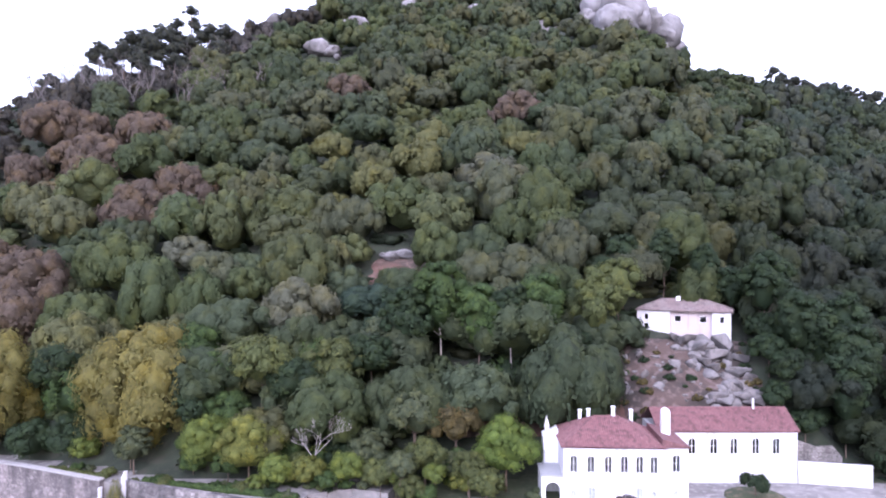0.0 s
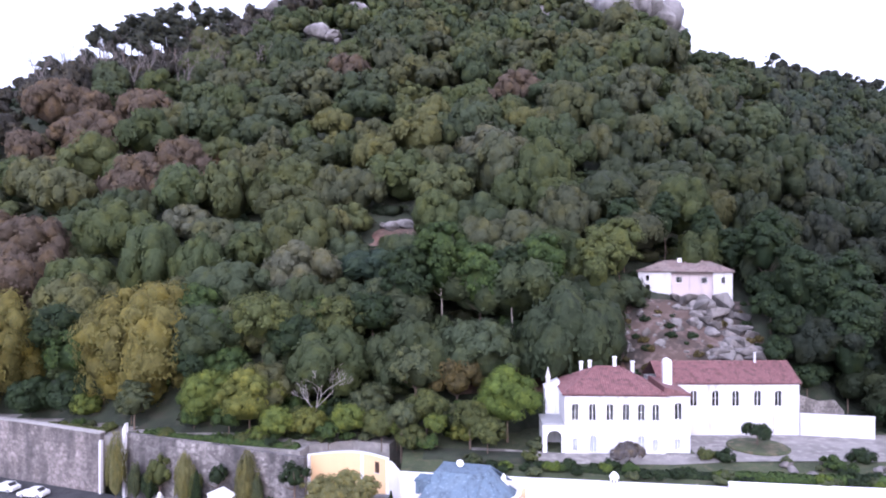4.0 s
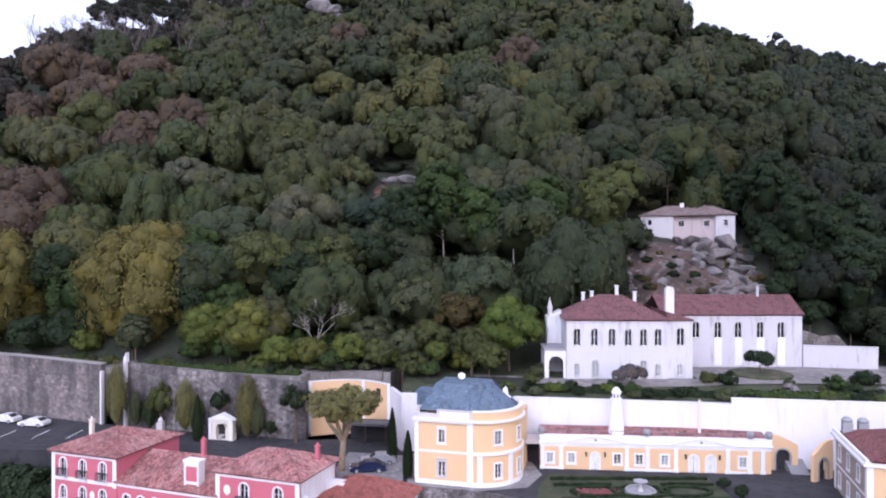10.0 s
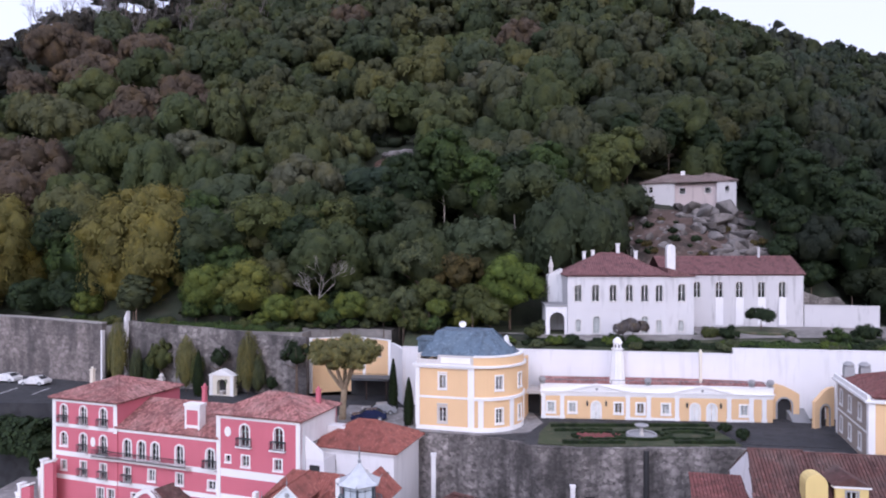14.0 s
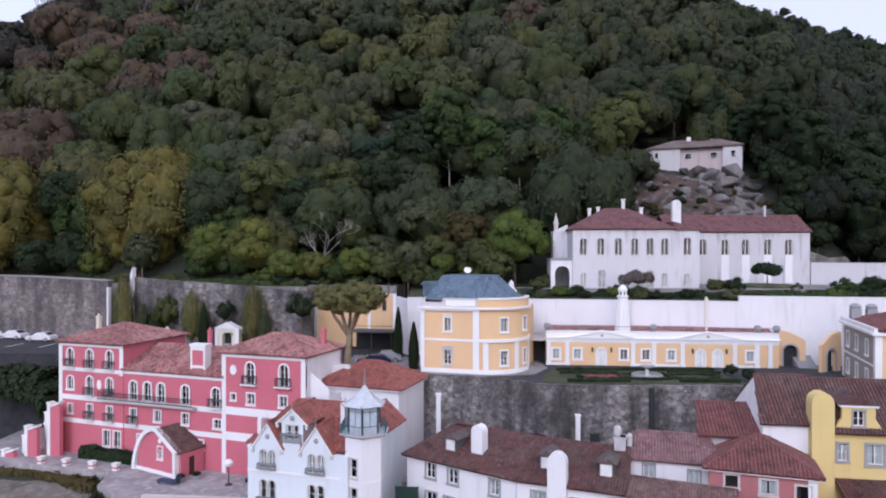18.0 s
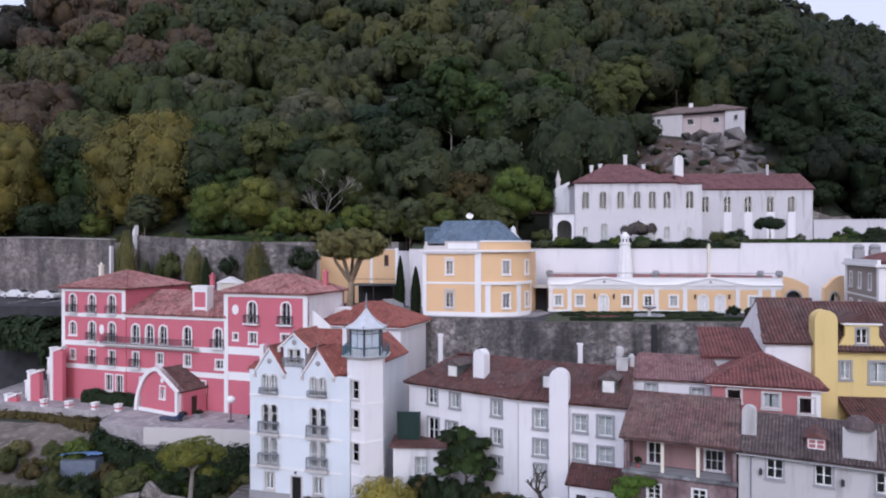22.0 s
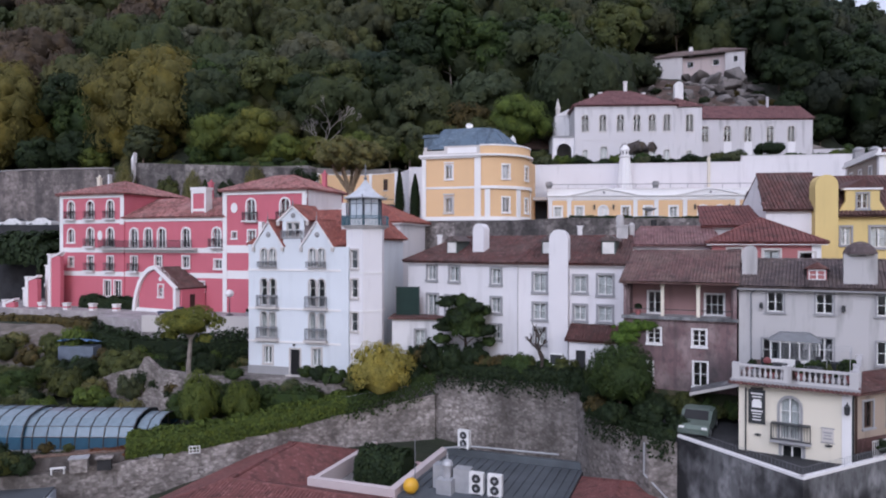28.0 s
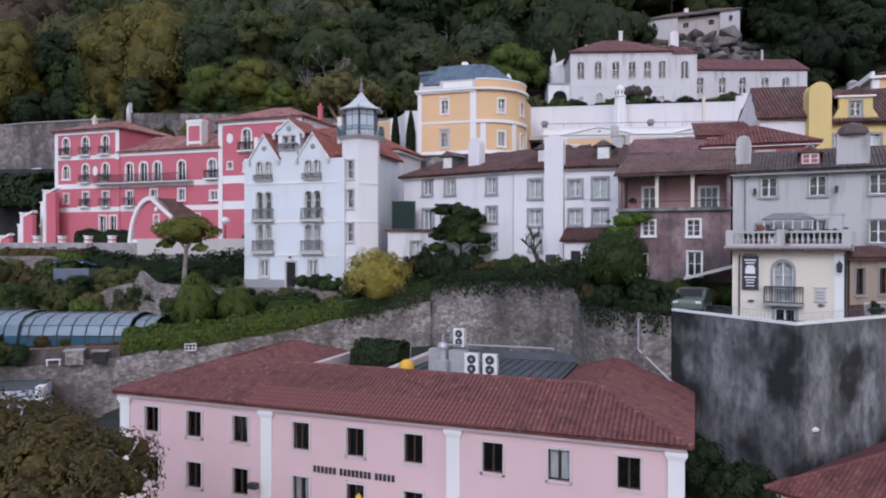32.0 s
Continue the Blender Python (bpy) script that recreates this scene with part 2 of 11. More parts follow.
OCHRE = plaster("yellow_ochre_render", (0.74, 0.5, 0.28), (0.6, 0.41, 0.24), 0.12, 0.15)
YELLOW = plaster("lemon_yellow_render", (0.69, 0.535, 0.225), (0.4, 0.32, 0.16), 0.22, 0.35)
BRICKRED = plaster("dull_red_render", (0.42, 0.16, 0.16), (0.25, 0.12, 0.115), 0.3, 0.4)
TRIM = plaster("white_painted_trim", (0.8, 0.79, 0.79), (0.5, 0.5, 0.5), 0.1, 0.2, 0.6)
GREYSTONE = plaster("grey_stone_trim", (0.32, 0.32, 0.33), (0.2, 0.2, 0.2), 0.3, 0.3)
PALESTONE = plaster("pale_limestone_trim", (0.55, 0.52, 0.5), (0.35, 0.33, 0.3), 0.3, 0.3)
TILE_OLD = tiles("old_pink_roof_tiles", (0.5, 0.22, 0.2), (0.19, 0.075, 0.07), (0.5, 0.34, 0.31), 0.45, 1.0)
TILE_BROWN = tiles("weathered_brown_roof_tiles", (0.14, 0.053, 0.045), (0.075, 0.033, 0.03), (0.115, 0.085, 0.075), 0.7, 0.8)
TILE_RED = tiles("red_roof_tiles", (0.21, 0.07, 0.062), (0.12, 0.043, 0.041), (0.13, 0.058, 0.05), 0.45, spread=0.4)
TILE_ORANGE = tiles("orange_red_roof_tiles", (0.32, 0.1, 0.075), (0.22, 0.07, 0.055), (0.3, 0.1, 0.08), 0.3)
TILE_DARK = tiles("dark_grey_brown_roof_tiles", (0.12, 0.085, 0.085), (0.065, 0.05, 0.05), (0.14, 0.11, 0.09), 0.6)
TILE_LICHEN = tiles("lichened_brown_roof_tiles", (0.185, 0.092, 0.085), (0.095, 0.055, 0.05), (0.2, 0.15, 0.125), 0.75)
SLATE = tiles("blue_grey_slate", (0.115, 0.165, 0.22), (0.085, 0.125, 0.175), (0.15, 0.18, 0.2), 0.3)
GLASS = glass_mat()
CURTAIN = simple("white_curtain_cloth", (0.75, 0.74, 0.72), 0.9)
DARKROOM = simple("dark_interior", (0.03, 0.03, 0.032), 0.9)
IRON = simple("dark_painted_iron", (0.035, 0.038, 0.042), 0.5)
GREYIRON = simple("grey_painted_iron", (0.22, 0.23, 0.25), 0.6)
PAINT = simple("white_window_paint", (0.78, 0.78, 0.77), 0.4)
DARKWOOD = simple("dark_brown_wood", (0.05, 0.025, 0.018), 0.6)
BARK = simple("brown_bark", (0.14, 0.1, 0.075), 0.95, 0, 0.5, 3.0)
PALEBARK = simple("pale_grey_bark", (0.27, 0.235, 0.21), 0.95, 0, 0.6, 3.0)
TOWNWALL = stone("lichened_rubble_stone", (0.29, 0.25, 0.238), (0.16, 0.135, 0.128), 1.2, (0.05, 0.045, 0.046), 0.75)
OLDWALL = stone("black_stained_rubble_stone", (0.36, 0.33, 0.315), (0.17, 0.15, 0.145), 1.2, (0.035, 0.032, 0.034), 0.85, 0.2)
GARDENWALL = stone("dark_stained_masonry", (0.35, 0.315, 0.305), (0.15, 0.134, 0.13), 1.5, (0.026, 0.024, 0.024), 0.95, 0.14)
OLDCAP = plaster("weathered_wall_coping", (0.34, 0.32, 0.31), (0.1, 0.095, 0.09), 0.6, 0.8)
RUBBLE = stone("pale_rubble_masonry", (0.42, 0.38, 0.36), (0.18, 0.158, 0.145), 3.4, (0.05, 0.043, 0.038), 0.62, 0.3)
CONCRETE = blotched("stained_grey_render_wall", (0.24, 0.242, 0.25), (0.125, 0.127, 0.133), (0.016, 0.016, 0.018), 0.47, 0.6)
ROCK = stone("grey_granite", (0.3, 0.28, 0.28), (0.2, 0.185, 0.185), 0.6, (0.06, 0.055, 0.05), 0.75, 0.5)
ASPHALT = ground_mat("dark_asphalt", ((0.03, 0.031, 0.036), (0.042, 0.042, 0.046), (0.024, 0.024, 0.027)), (0.3, 0.8))
PAVING = ground_mat("grey_stone_paving", ((0.25, 0.24, 0.24), (0.19, 0.18, 0.18), (0.3, 0.29, 0.29)), (0.4, 1.2))
PALEPATH = ground_mat("pale_gravel", ((0.22, 0.205, 0.195), (0.15, 0.138, 0.13), (0.27, 0.25, 0.235)), (0.3, 0.9))
EARTH = ground_mat("woodland_earth", ((0.026, 0.034, 0.018), (0.016, 0.022, 0.012), (0.034, 0.034, 0.022)), (0.3, 0.7))
REDEARTH = ground_mat("bare_red_earth", ((0.125, 0.066, 0.05), (0.06, 0.044, 0.034), (0.15, 0.1, 0.08)), (0.15, 0.5))
BANKEARTH = ground_mat("stony_brown_earth", ((0.075, 0.05, 0.041), (0.034, 0.027, 0.022), (0.125, 0.09, 0.08)), (0.2, 0.7))
GRASS = ground_mat("mown_grass", ((0.045, 0.058, 0.024), (0.032, 0.042, 0.018), (0.066, 0.066, 0.034)), (0.4, 1.1))
BUSHY = ground_mat("scrubby_grass", ((0.05, 0.06, 0.025), (0.035, 0.045, 0.02), (0.1, 0.085, 0.05)), (0.3, 0.9))
BLUETARP = simple("blue_plastic", (0.1, 0.2, 0.38), 0.4)
GREENTARP = simple("dark_green_netting", (0.008, 0.03, 0.024), 0.8)
METAL = simple("galvanised_metal", (0.45, 0.46, 0.48), 0.45, 0.3)
ROOFMEMBRANE = simple("dark_ribbed_roofing", (0.1, 0.115, 0.13), 0.6, 0, 0.7, 0.6)
L_GREEN = leaf("mid_green_foliage", (0.062, 0.099, 0.029), (0.029, 0.050, 0.018))
L_DARK = leaf("dark_green_foliage", (0.032, 0.052, 0.023), (0.016, 0.027, 0.013))
L_OLIVE = leaf("olive_green_foliage", (0.099, 0.116, 0.041), (0.054, 0.066, 0.025))
L_LIME = leaf("bright_lime_foliage", (0.125, 0.158, 0.036), (0.066, 0.092, 0.024))
L_GOLD = leaf("golden_autumn_foliage", (0.172, 0.156, 0.046), (0.108, 0.1, 0.034))
L_BROWN = leaf("brown_autumn_foliage", (0.112, 0.09, 0.036), (0.058, 0.05, 0.022))
L_IVY = leaf("fresh_green_foliage", (0.13, 0.215, 0.04), (0.065, 0.12, 0.024))
L_TWIG = leaf("grey_purple_foliage", (0.17, 0.15, 0.15), (0.1, 0.088, 0.09))
L_GREY = leaf("grey_green_foliage", (0.1, 0.118, 0.062), (0.056, 0.07, 0.038))
L_WOODS = leaf("mixed_woodland_foliage", (0.048, 0.064, 0.028), (0.024, 0.032, 0.016), tint=True)
L_HEDGE = leaf("clipped_hedge_foliage", (0.125, 0.175, 0.036), (0.052, 0.078, 0.02))
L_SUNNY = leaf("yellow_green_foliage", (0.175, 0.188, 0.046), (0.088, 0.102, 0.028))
L_PARASOL = leaf("yellow_green_parasol_foliage", (0.22, 0.235, 0.05), (0.1, 0.115, 0.03))
L_PALEOLIVE = leaf("pale_olive_foliage", (0.2, 0.195, 0.085), (0.11, 0.11, 0.048))
L_RUSSET = leaf("russet_green_foliage", (0.13, 0.098, 0.042), (0.055, 0.052, 0.022))
L_YELLOW = leaf("bright_yellow_foliage", (0.42, 0.37, 0.1), (0.24, 0.215, 0.06))
L_RUST = leaf("rusty_dry_foliage", (0.2, 0.085, 0.05), (0.09, 0.045, 0.03))
L_PINE = leaf("dusky_pine_foliage", (0.058, 0.064, 0.05), (0.034, 0.038, 0.032))
FLOWERS = simple("red_flowers", (0.2, 0.06, 0.06), 0.8)
DARKROCK = stone("dark_weathered_granite", (0.24, 0.215, 0.205), (0.12, 0.105, 0.1), 0.9, (0.035, 0.03, 0.027), 0.85, 0.6)


# ---- mesh helpers ----
class Mesh:
    """Collects vertices and faces for one mesh."""

    def __init__(self):
        self.v, self.f = [], []

    def add(self, verts, faces):
        o = len(self.v)
        self.v += [tuple(p) for p in verts]
        self.f += [tuple(i + o for i in f) for f in faces]
        return self

    def box(self, x0, x1, y0, y1, z0, z1):
        return self.add([(x0, y0, z0), (x1, y0, z0), (x1, y1, z0), (x0, y1, z0), (x0, y0, z1), (x1, y0, z1), (x1, y1, z1), (x0, y1, z1)],
                        [(0, 3, 2, 1), (4, 5, 6, 7), (0, 1, 5, 4), (1, 2, 6, 5), (2, 3, 7, 6), (3, 0, 4, 7)])

    def prism(self, poly, z0, z1):
        n = len(poly)
        z1s = z1 if isinstance(z1, (list, tuple)) else [z1] * n
        return self.add([(x, y, z0) for x, y in poly] + [(x, y, z) for (x, y), z in zip(poly, z1s)],
                        [tuple(range(n - 1, -1, -1)), tuple(range(n, 2 * n))] + [(i, (i + 1) % n, n + (i + 1) % n, n + i) for i in range(n)])

    def slab(self, poly, y0, y1):
        """A polygon in x and z, extruded along y."""
        n = len(poly)
        return self.add([(x, y0, z) for x, z in poly] + [(x, y1, z) for x, z in poly],
                        [tuple(range(n)), tuple(range(2 * n - 1, n - 1, -1))] + [(i, n + i, n + (i + 1) % n, (i + 1) % n) for i in range(n)])

    def tube(self, p0, p1, r0, r1, n=8):
        p0, p1 = Vector(p0), Vector(p1)
        d = (p1 - p0).normalized()
        a = d.orthogonal().normalized()
        b = d.cross(a)
        ring = [(math.cos(2 * math.pi * i / n), math.sin(2 * math.pi * i / n)) for i in range(n)]
        return self.add([p0 + (a * c + b * s) * r0 for c, s in ring] + [p1 + (a * c + b * s) * r1 for c, s in ring],
                        [tuple(range(n - 1, -1, -1)), tuple(range(n, 2 * n))] + [(i, (i + 1) % n, n + (i + 1) % n, n + i) for i in range(n)])

    def lathe(self, cx, cy, profile, n=12, turn=0.0):
        rings = [[(cx + r * math.cos(2 * math.pi * i / n + turn), cy + r * math.sin(2 * math.pi * i / n + turn), z) for i in range(n)] for r, z in profile]
        vs = [p for ring in rings for p in ring]
        fs = [(k * n + i, k * n + (i + 1) % n, (k + 1) * n + (i + 1) % n, (k + 1) * n + i) for k in range(len(profile) - 1) for i in range(n)]
        return self.add(vs, fs + [tuple(range(n - 1, -1, -1)), tuple(range((len(profile) - 1) * n, len(profile) * n))])

    def made(self, name, mat, smooth=False):
        me = bpy.data.meshes.new(name)
        if "wall" in name or name in ("cornice", "plinth", "band", "frame", "sash", "attic", "attic_trim", "shoulder"):  # weld the pieces of one part
            seen = {}
            first = [seen.setdefault(tuple(round(c, 4) for c in p), i) for i, p in enumerate(self.v)]
            faces = [tuple(first[i] for i in f) for f in self.f]
            self.f = [f for f in faces if len(set(f)) == len(f)]
        me.from_pydata(self.v, [], self.f)
        me.materials.append(mat)
        if smooth:
            me.shade_smooth()
        return me


def part(name, mesh, mat, parent, label="", smooth=False, m=None):
    me = mesh.made(name, mat, smooth) if isinstance(mesh, Mesh) else mesh
    ob = new(name, me)
    ob.parent = parent
    if m is not None:
        ob.matrix_basis = m
    if label:
        ob["label"] = label
    return ob


def thing(name, label, category, group="", m=None, kind=""):
    ob = new(name)
    if m is not None:
        ob.matrix_basis = m
    return tagged(ob, label, category, group, kind)


def solid(name, mesh, mat, label, category="", group="", kind="", smooth=False, m=None):
    ob = new(name, mesh.made(name, mat, smooth) if isinstance(mesh, Mesh) else mesh)
    if m is not None:
        ob.matrix_basis = m
    return tagged(ob, label, category, group, kind)


def along(a, b, z=0.0):
    """Local axes of a facade: x from a to b, y into the house, z up."""
    return pose(a[0], a[1], z, 0, 0, math.degrees(math.atan2(b[1] - a[1], b[0] - a[0]))), math.hypot(b[0] - a[0], b[1] - a[1])


def arch_points(u, w, z0, z1, n=8):
    r = w / 2
    return [(u - r * math.cos(math.pi * i / n), z1 - r + r * math.sin(math.pi * i / n)) for i in range(n + 1)]


def wall_cells(mesh, u0, u1, z0, z1, holes, y0, y1, arch=()):
    """A wall in the x-z plane with rectangular openings cut through it, and spandrels over the arched ones."""
    us = sorted({u0, u1, *[v for h in holes for v in h[:2] if u0 < v < u1]})
    zs = sorted({z0, z1, *[v for h in holes for v in h[2:4] if z0 < v < z1]})
    nu, nz = len(us) - 1, len(zs) - 1
    full = {(i, j) for i in range(nu) for j in range(nz)
            if not any(h[0] < (us[i] + us[i + 1]) / 2 < h[1] and h[2] < (zs[j] + zs[j + 1]) / 2 < h[3] for h in holes)}
    ids, vs, fs = {}, [], []

    def at(i, j, back):
        if (i, j, back) not in ids:
            ids[i, j, back] = len(vs)
            vs.append((us[i], y1 if back else y0, zs[j]))
        return ids[i, j, back]
    for i, j in sorted(full):
        fs.append((at(i, j, 0), at(i + 1, j, 0), at(i + 1, j + 1, 0), at(i, j + 1, 0)))
        fs.append((at(i, j + 1, 1), at(i + 1, j + 1, 1), at(i + 1, j, 1), at(i, j, 1)))
        for di, dj, p, q in ((-1, 0, (i, j), (i, j + 1)), (1, 0, (i + 1, j + 1), (i + 1, j)), (0, -1, (i + 1, j), (i, j)), (0, 1, (i, j + 1), (i + 1, j + 1))):
            if (i + di, j + dj) not in full:
                fs.append((at(*p, 0), at(*q, 0), at(*q, 1), at(*p, 1)))
    mesh.add(vs, fs)
    for h in arch:
        u, w = (h[0] + h[1]) / 2, h[1] - h[0]
        pts = arch_points(u, w, h[2], h[3])
        mesh.slab([(h[0], h[3])] + pts[:5][::-1][:-1] + [pts[0]], y0, y1)
        mesh.slab([(h[1], h[3])] + [pts[8]] + pts[4:8][::-1], y0, y1)
    return mesh


SHARED = {}


def shared(key, make, mat, smooth=False):
    if key not in SHARED:
        SHARED[key] = make().made(key[0], mat, smooth)
    return SHARED[key]


def sash_mesh(w, h, cols, rows, bar=0.036, edge=0.06):
    m = Mesh()
    m.box(-w / 2, -w / 2 + edge, 0.11, 0.18, 0, h).box(w / 2 - edge, w / 2, 0.11, 0.18, 0, h)
    m.box(-w / 2 + edge, w / 2 - edge, 0.11, 0.18, 0, edge).box(-w / 2 + edge, w / 2 - edge, 0.11, 0.18, h - edge, h)
    for i in range(1, cols):
        x = -w / 2 + w * i / cols
        k = bar * (1.3 if cols == 2 or i * 2 == cols else 0.6)
        m.box(x - k, x + k, 0.112, 0.178, edge, h - edge)
    for j in range(1, rows):
        z = h * j / rows
        m.box(-w / 2 + edge, w / 2 - edge, 0.114, 0.176, z - bar * 0.55, z + bar * 0.55)
    return m


def surround_mesh(w, h, s, style, sill):
    m = Mesh()
    y0, y1 = -0.06, 0.03
    if style == "arch":
        r = w / 2
        m.box(-r - s, -r, y0, y1, 0, h - r).box(r, r + s, y0, y1, 0, h - r)
        for i in range(8):
            a, b = math.pi * i / 8, math.pi * (i + 1) / 8
            m.slab([(-(r + s) * math.cos(a), h - r + (r + s) * math.sin(a)), (-(r + s) * math.cos(b), h - r + (r + s) * math.sin(b)),
                    (-r * math.cos(b), h - r + r * math.sin(b)), (-r * math.cos(a), h - r + r * math.sin(a))], y0, y1)
    else:
        m.box(-w / 2 - s, -w / 2, y0, y1, -s, h + s).box(w / 2, w / 2 + s, y0, y1, -s, h + s).box(-w / 2, w / 2, y0, y1, h, h + s)
    if sill:
        m.box(-w / 2 - s - 0.04, w / 2 + s + 0.04, y0 - 0.07, y1, -s - 0.03, 0)
    else:
        m.box(-w / 2 - s, w / 2 + s, y0, y1, -s, 0)
    return m


def balcony_mesh(w, h=0.95, out=0.42):
    m = Mesh()
    m.box(-w / 2, w / 2, -out, -0.065, h - 0.06, h - 0.0).box(-w / 2, w / 2, -out, -out + 0.05, 0.06, 0.11)
    n = max(4, int(w / 0.13))
    for i in range(n + 1):
        x = -w / 2 + w * i / n
        m.box(x - 0.012, x + 0.012, -out + 0.005, -out + 0.035, 0.1, h - 0.05)
    for x in (-w / 2, w / 2):
        for k in range(1, 3):
            m.box(x - 0.012, x + 0.012, -out * k / 3, -out * k / 3 + 0.025, 0.1, h - 0.05)
        m.box(x - 0.015, x + 0.015, -out, -0.065, 0.06, 0.11)
    return m


def curtain_mesh(w, h):
    m = Mesh()
    n = 14
    for s in (-1, 1):
        vs = []
        for i in range(n + 1):
            x = s * (w / 2 - (w * 0.44) * i / n)
            vs += [(x, 0.3 + 0.025 * math.sin(i * 1.9), 0.03), (x, 0.3 + 0.02 * math.sin(i * 1.9), h - 0.03)]
        m.add(vs, [(2 * i, 2 * i + 2, 2 * i + 3, 2 * i + 1) for i in range(n)])
    return m


def window(home, u, z0, z1, w, style="rect", cols=2, rows=3, s=0.13, trim=None, curtain=False, balcony=None, sill=True, frame_mat=None, y=0.0, name="window", iron=None, turn=0.0, label=""):
    """A window under its house: sash, with pane, surround, curtain and balcony below it in the tree."""
    trim, frame_mat = trim or TRIM, frame_mat or PAINT
    h = round(z1 - z0, 2)
    w = round(w, 2)
    at = pose(u, y, z0, 0, 0, turn)
    ob = part(name, shared(("sash", w, h, cols, rows, frame_mat.name), lambda: sash_mesh(w, h, cols, rows), frame_mat), frame_mat, home, label, m=at)
    part("pane", shared(("pane", w, h), lambda: Mesh().box(-w / 2 + 0.03, w / 2 - 0.03, 0.14, 0.15, 0.03, h - 0.03), GLASS), GLASS, ob).visible_shadow = False
    part("surround", shared(("surround", w, h, s, style, sill, trim.name), lambda: surround_mesh(w, h, s, style, sill), trim), trim, ob)
    if curtain:
        part("curtain", shared(("curtain", w, h), lambda: curtain_mesh(w, h), CURTAIN), CURTAIN, ob)
    if balcony:
        iron = iron or IRON
        part("balcony_rail", shared(("rail", round(balcony, 2), iron.name), lambda: balcony_mesh(round(balcony, 2)), iron), iron, ob)
        part("balcony_slab", shared(("balcony_slab", round(balcony, 2), trim.name), lambda: Mesh().box(-balcony / 2 - 0.05, balcony / 2 + 0.05, -0.48, -0.062, -0.1, 0.05), trim), trim, ob)
    return (u - w / 2, u + w / 2, z0, z1, style)


def front(home, u0, u1, z0, z1, holes, mat, y0=0.0, th=0.35, name="wall", label=""):
    m = Mesh()
    hs = [h[:4] for h in holes]
    wall_cells(m, u0, u1, z0, z1, hs, y0, y0 + th, [h[:4] for h in holes if len(h) > 4 and h[4] == "arch"])
    return part(name, m, mat, home, label)


def box_walls(home, u0, u1, d0, d1, z0, z1, mat, th=0.35, left=True, right=True, back=True):
    if left:
        part("wall", Mesh().box(u0, u0 + th, d0 + th + 0.002, d1 - th - 0.002, z0, z1), mat, home)
    if right:
        part("wall", Mesh().box(u1 - th, u1, d0 + th + 0.002, d1 - th - 0.002, z0, z1), mat, home)
    if back:
        part("wall", Mesh().box(u0, u1, d1 - th, d1, z0, z1), mat, home)


def tile_slope(v, f, e0, e1, r1, r0, wide=0.26, long=0.42, lift=0.05, lone=None):
    """Curved tiles in courses on one roof slope: eave from e0 to e1, ridge from r0 to r1 above them."""
    e0, e1, r0, r1 = (Vector(p) for p in (e0, e1, r0, r1))
    s = (e1 - e0).normalized()
    mid = (r0 + r1) / 2 - e0
    t = (mid - s * mid.dot(s)).normalized()
    n = s.cross(t)
    height = ((r0 + r1) / 2 - e0).dot(t)
    width = (e1 - e0).length
    l1, w1 = (r0 - e0).dot(s), (r1 - e0).dot(s)
    rows = max(1, int(height / long))
    step = height / rows
    for j in range(rows):
        k0 = (j + 0.35) / rows
        lo, hi = l1 * k0, width + (w1 - width) * k0
        for i in range(math.ceil(lo / wide - 0.35), math.floor(hi / wide + 0.35)):
            c = (i + 0.5) * wide
            a = e0 + s * c + t * (j * step - 0.03)
            b = t * (step + 0.03)
            jig = random.uniform(-0.005, 0.005)
            if lone and j < 5 and lone[1][0] < c < lone[1][1]:  # tiles nearest the path, each a piece of its own
                o = a + t * 0.03 + n * (lift + jig)
                lone[0].append(Matrix(((s.x, t.x, n.x, o.x), (s.y, t.y, n.y, o.y), (s.z, t.z, n.z, o.z), (0, 0, 0, 1))))
                continue
            o = len(v)
            for q, up in ((a, lift + 0.006), (a + b, lift)):
                for x, z in ((-0.5, 0.0), (-0.27, 0.75), (0.27, 0.75), (0.5, 0.0)):
                    v.append(tuple(q + s * (x * wide * 1.02) + n * (z * wide * 0.42 + up + jig)))
            f += [(o, o + 1, o + 5, o + 4), (o + 1, o + 2, o + 6, o + 5), (o + 2, o + 3, o + 7, o + 6)]


def ridge_cap(m, p, q, r=0.13):
    p, q = Vector(p), Vector(q)
    n = max(1, int((q - p).length / 0.45))
    for i in range(n):
        a, b = p.lerp(q, i / n), p.lerp(q, (i + 1.08) / n)
        m.tube(a + Vector((0, 0, 0.06)), b + Vector((0, 0, 0.05)), r * 1.08, r * 0.95, 7)


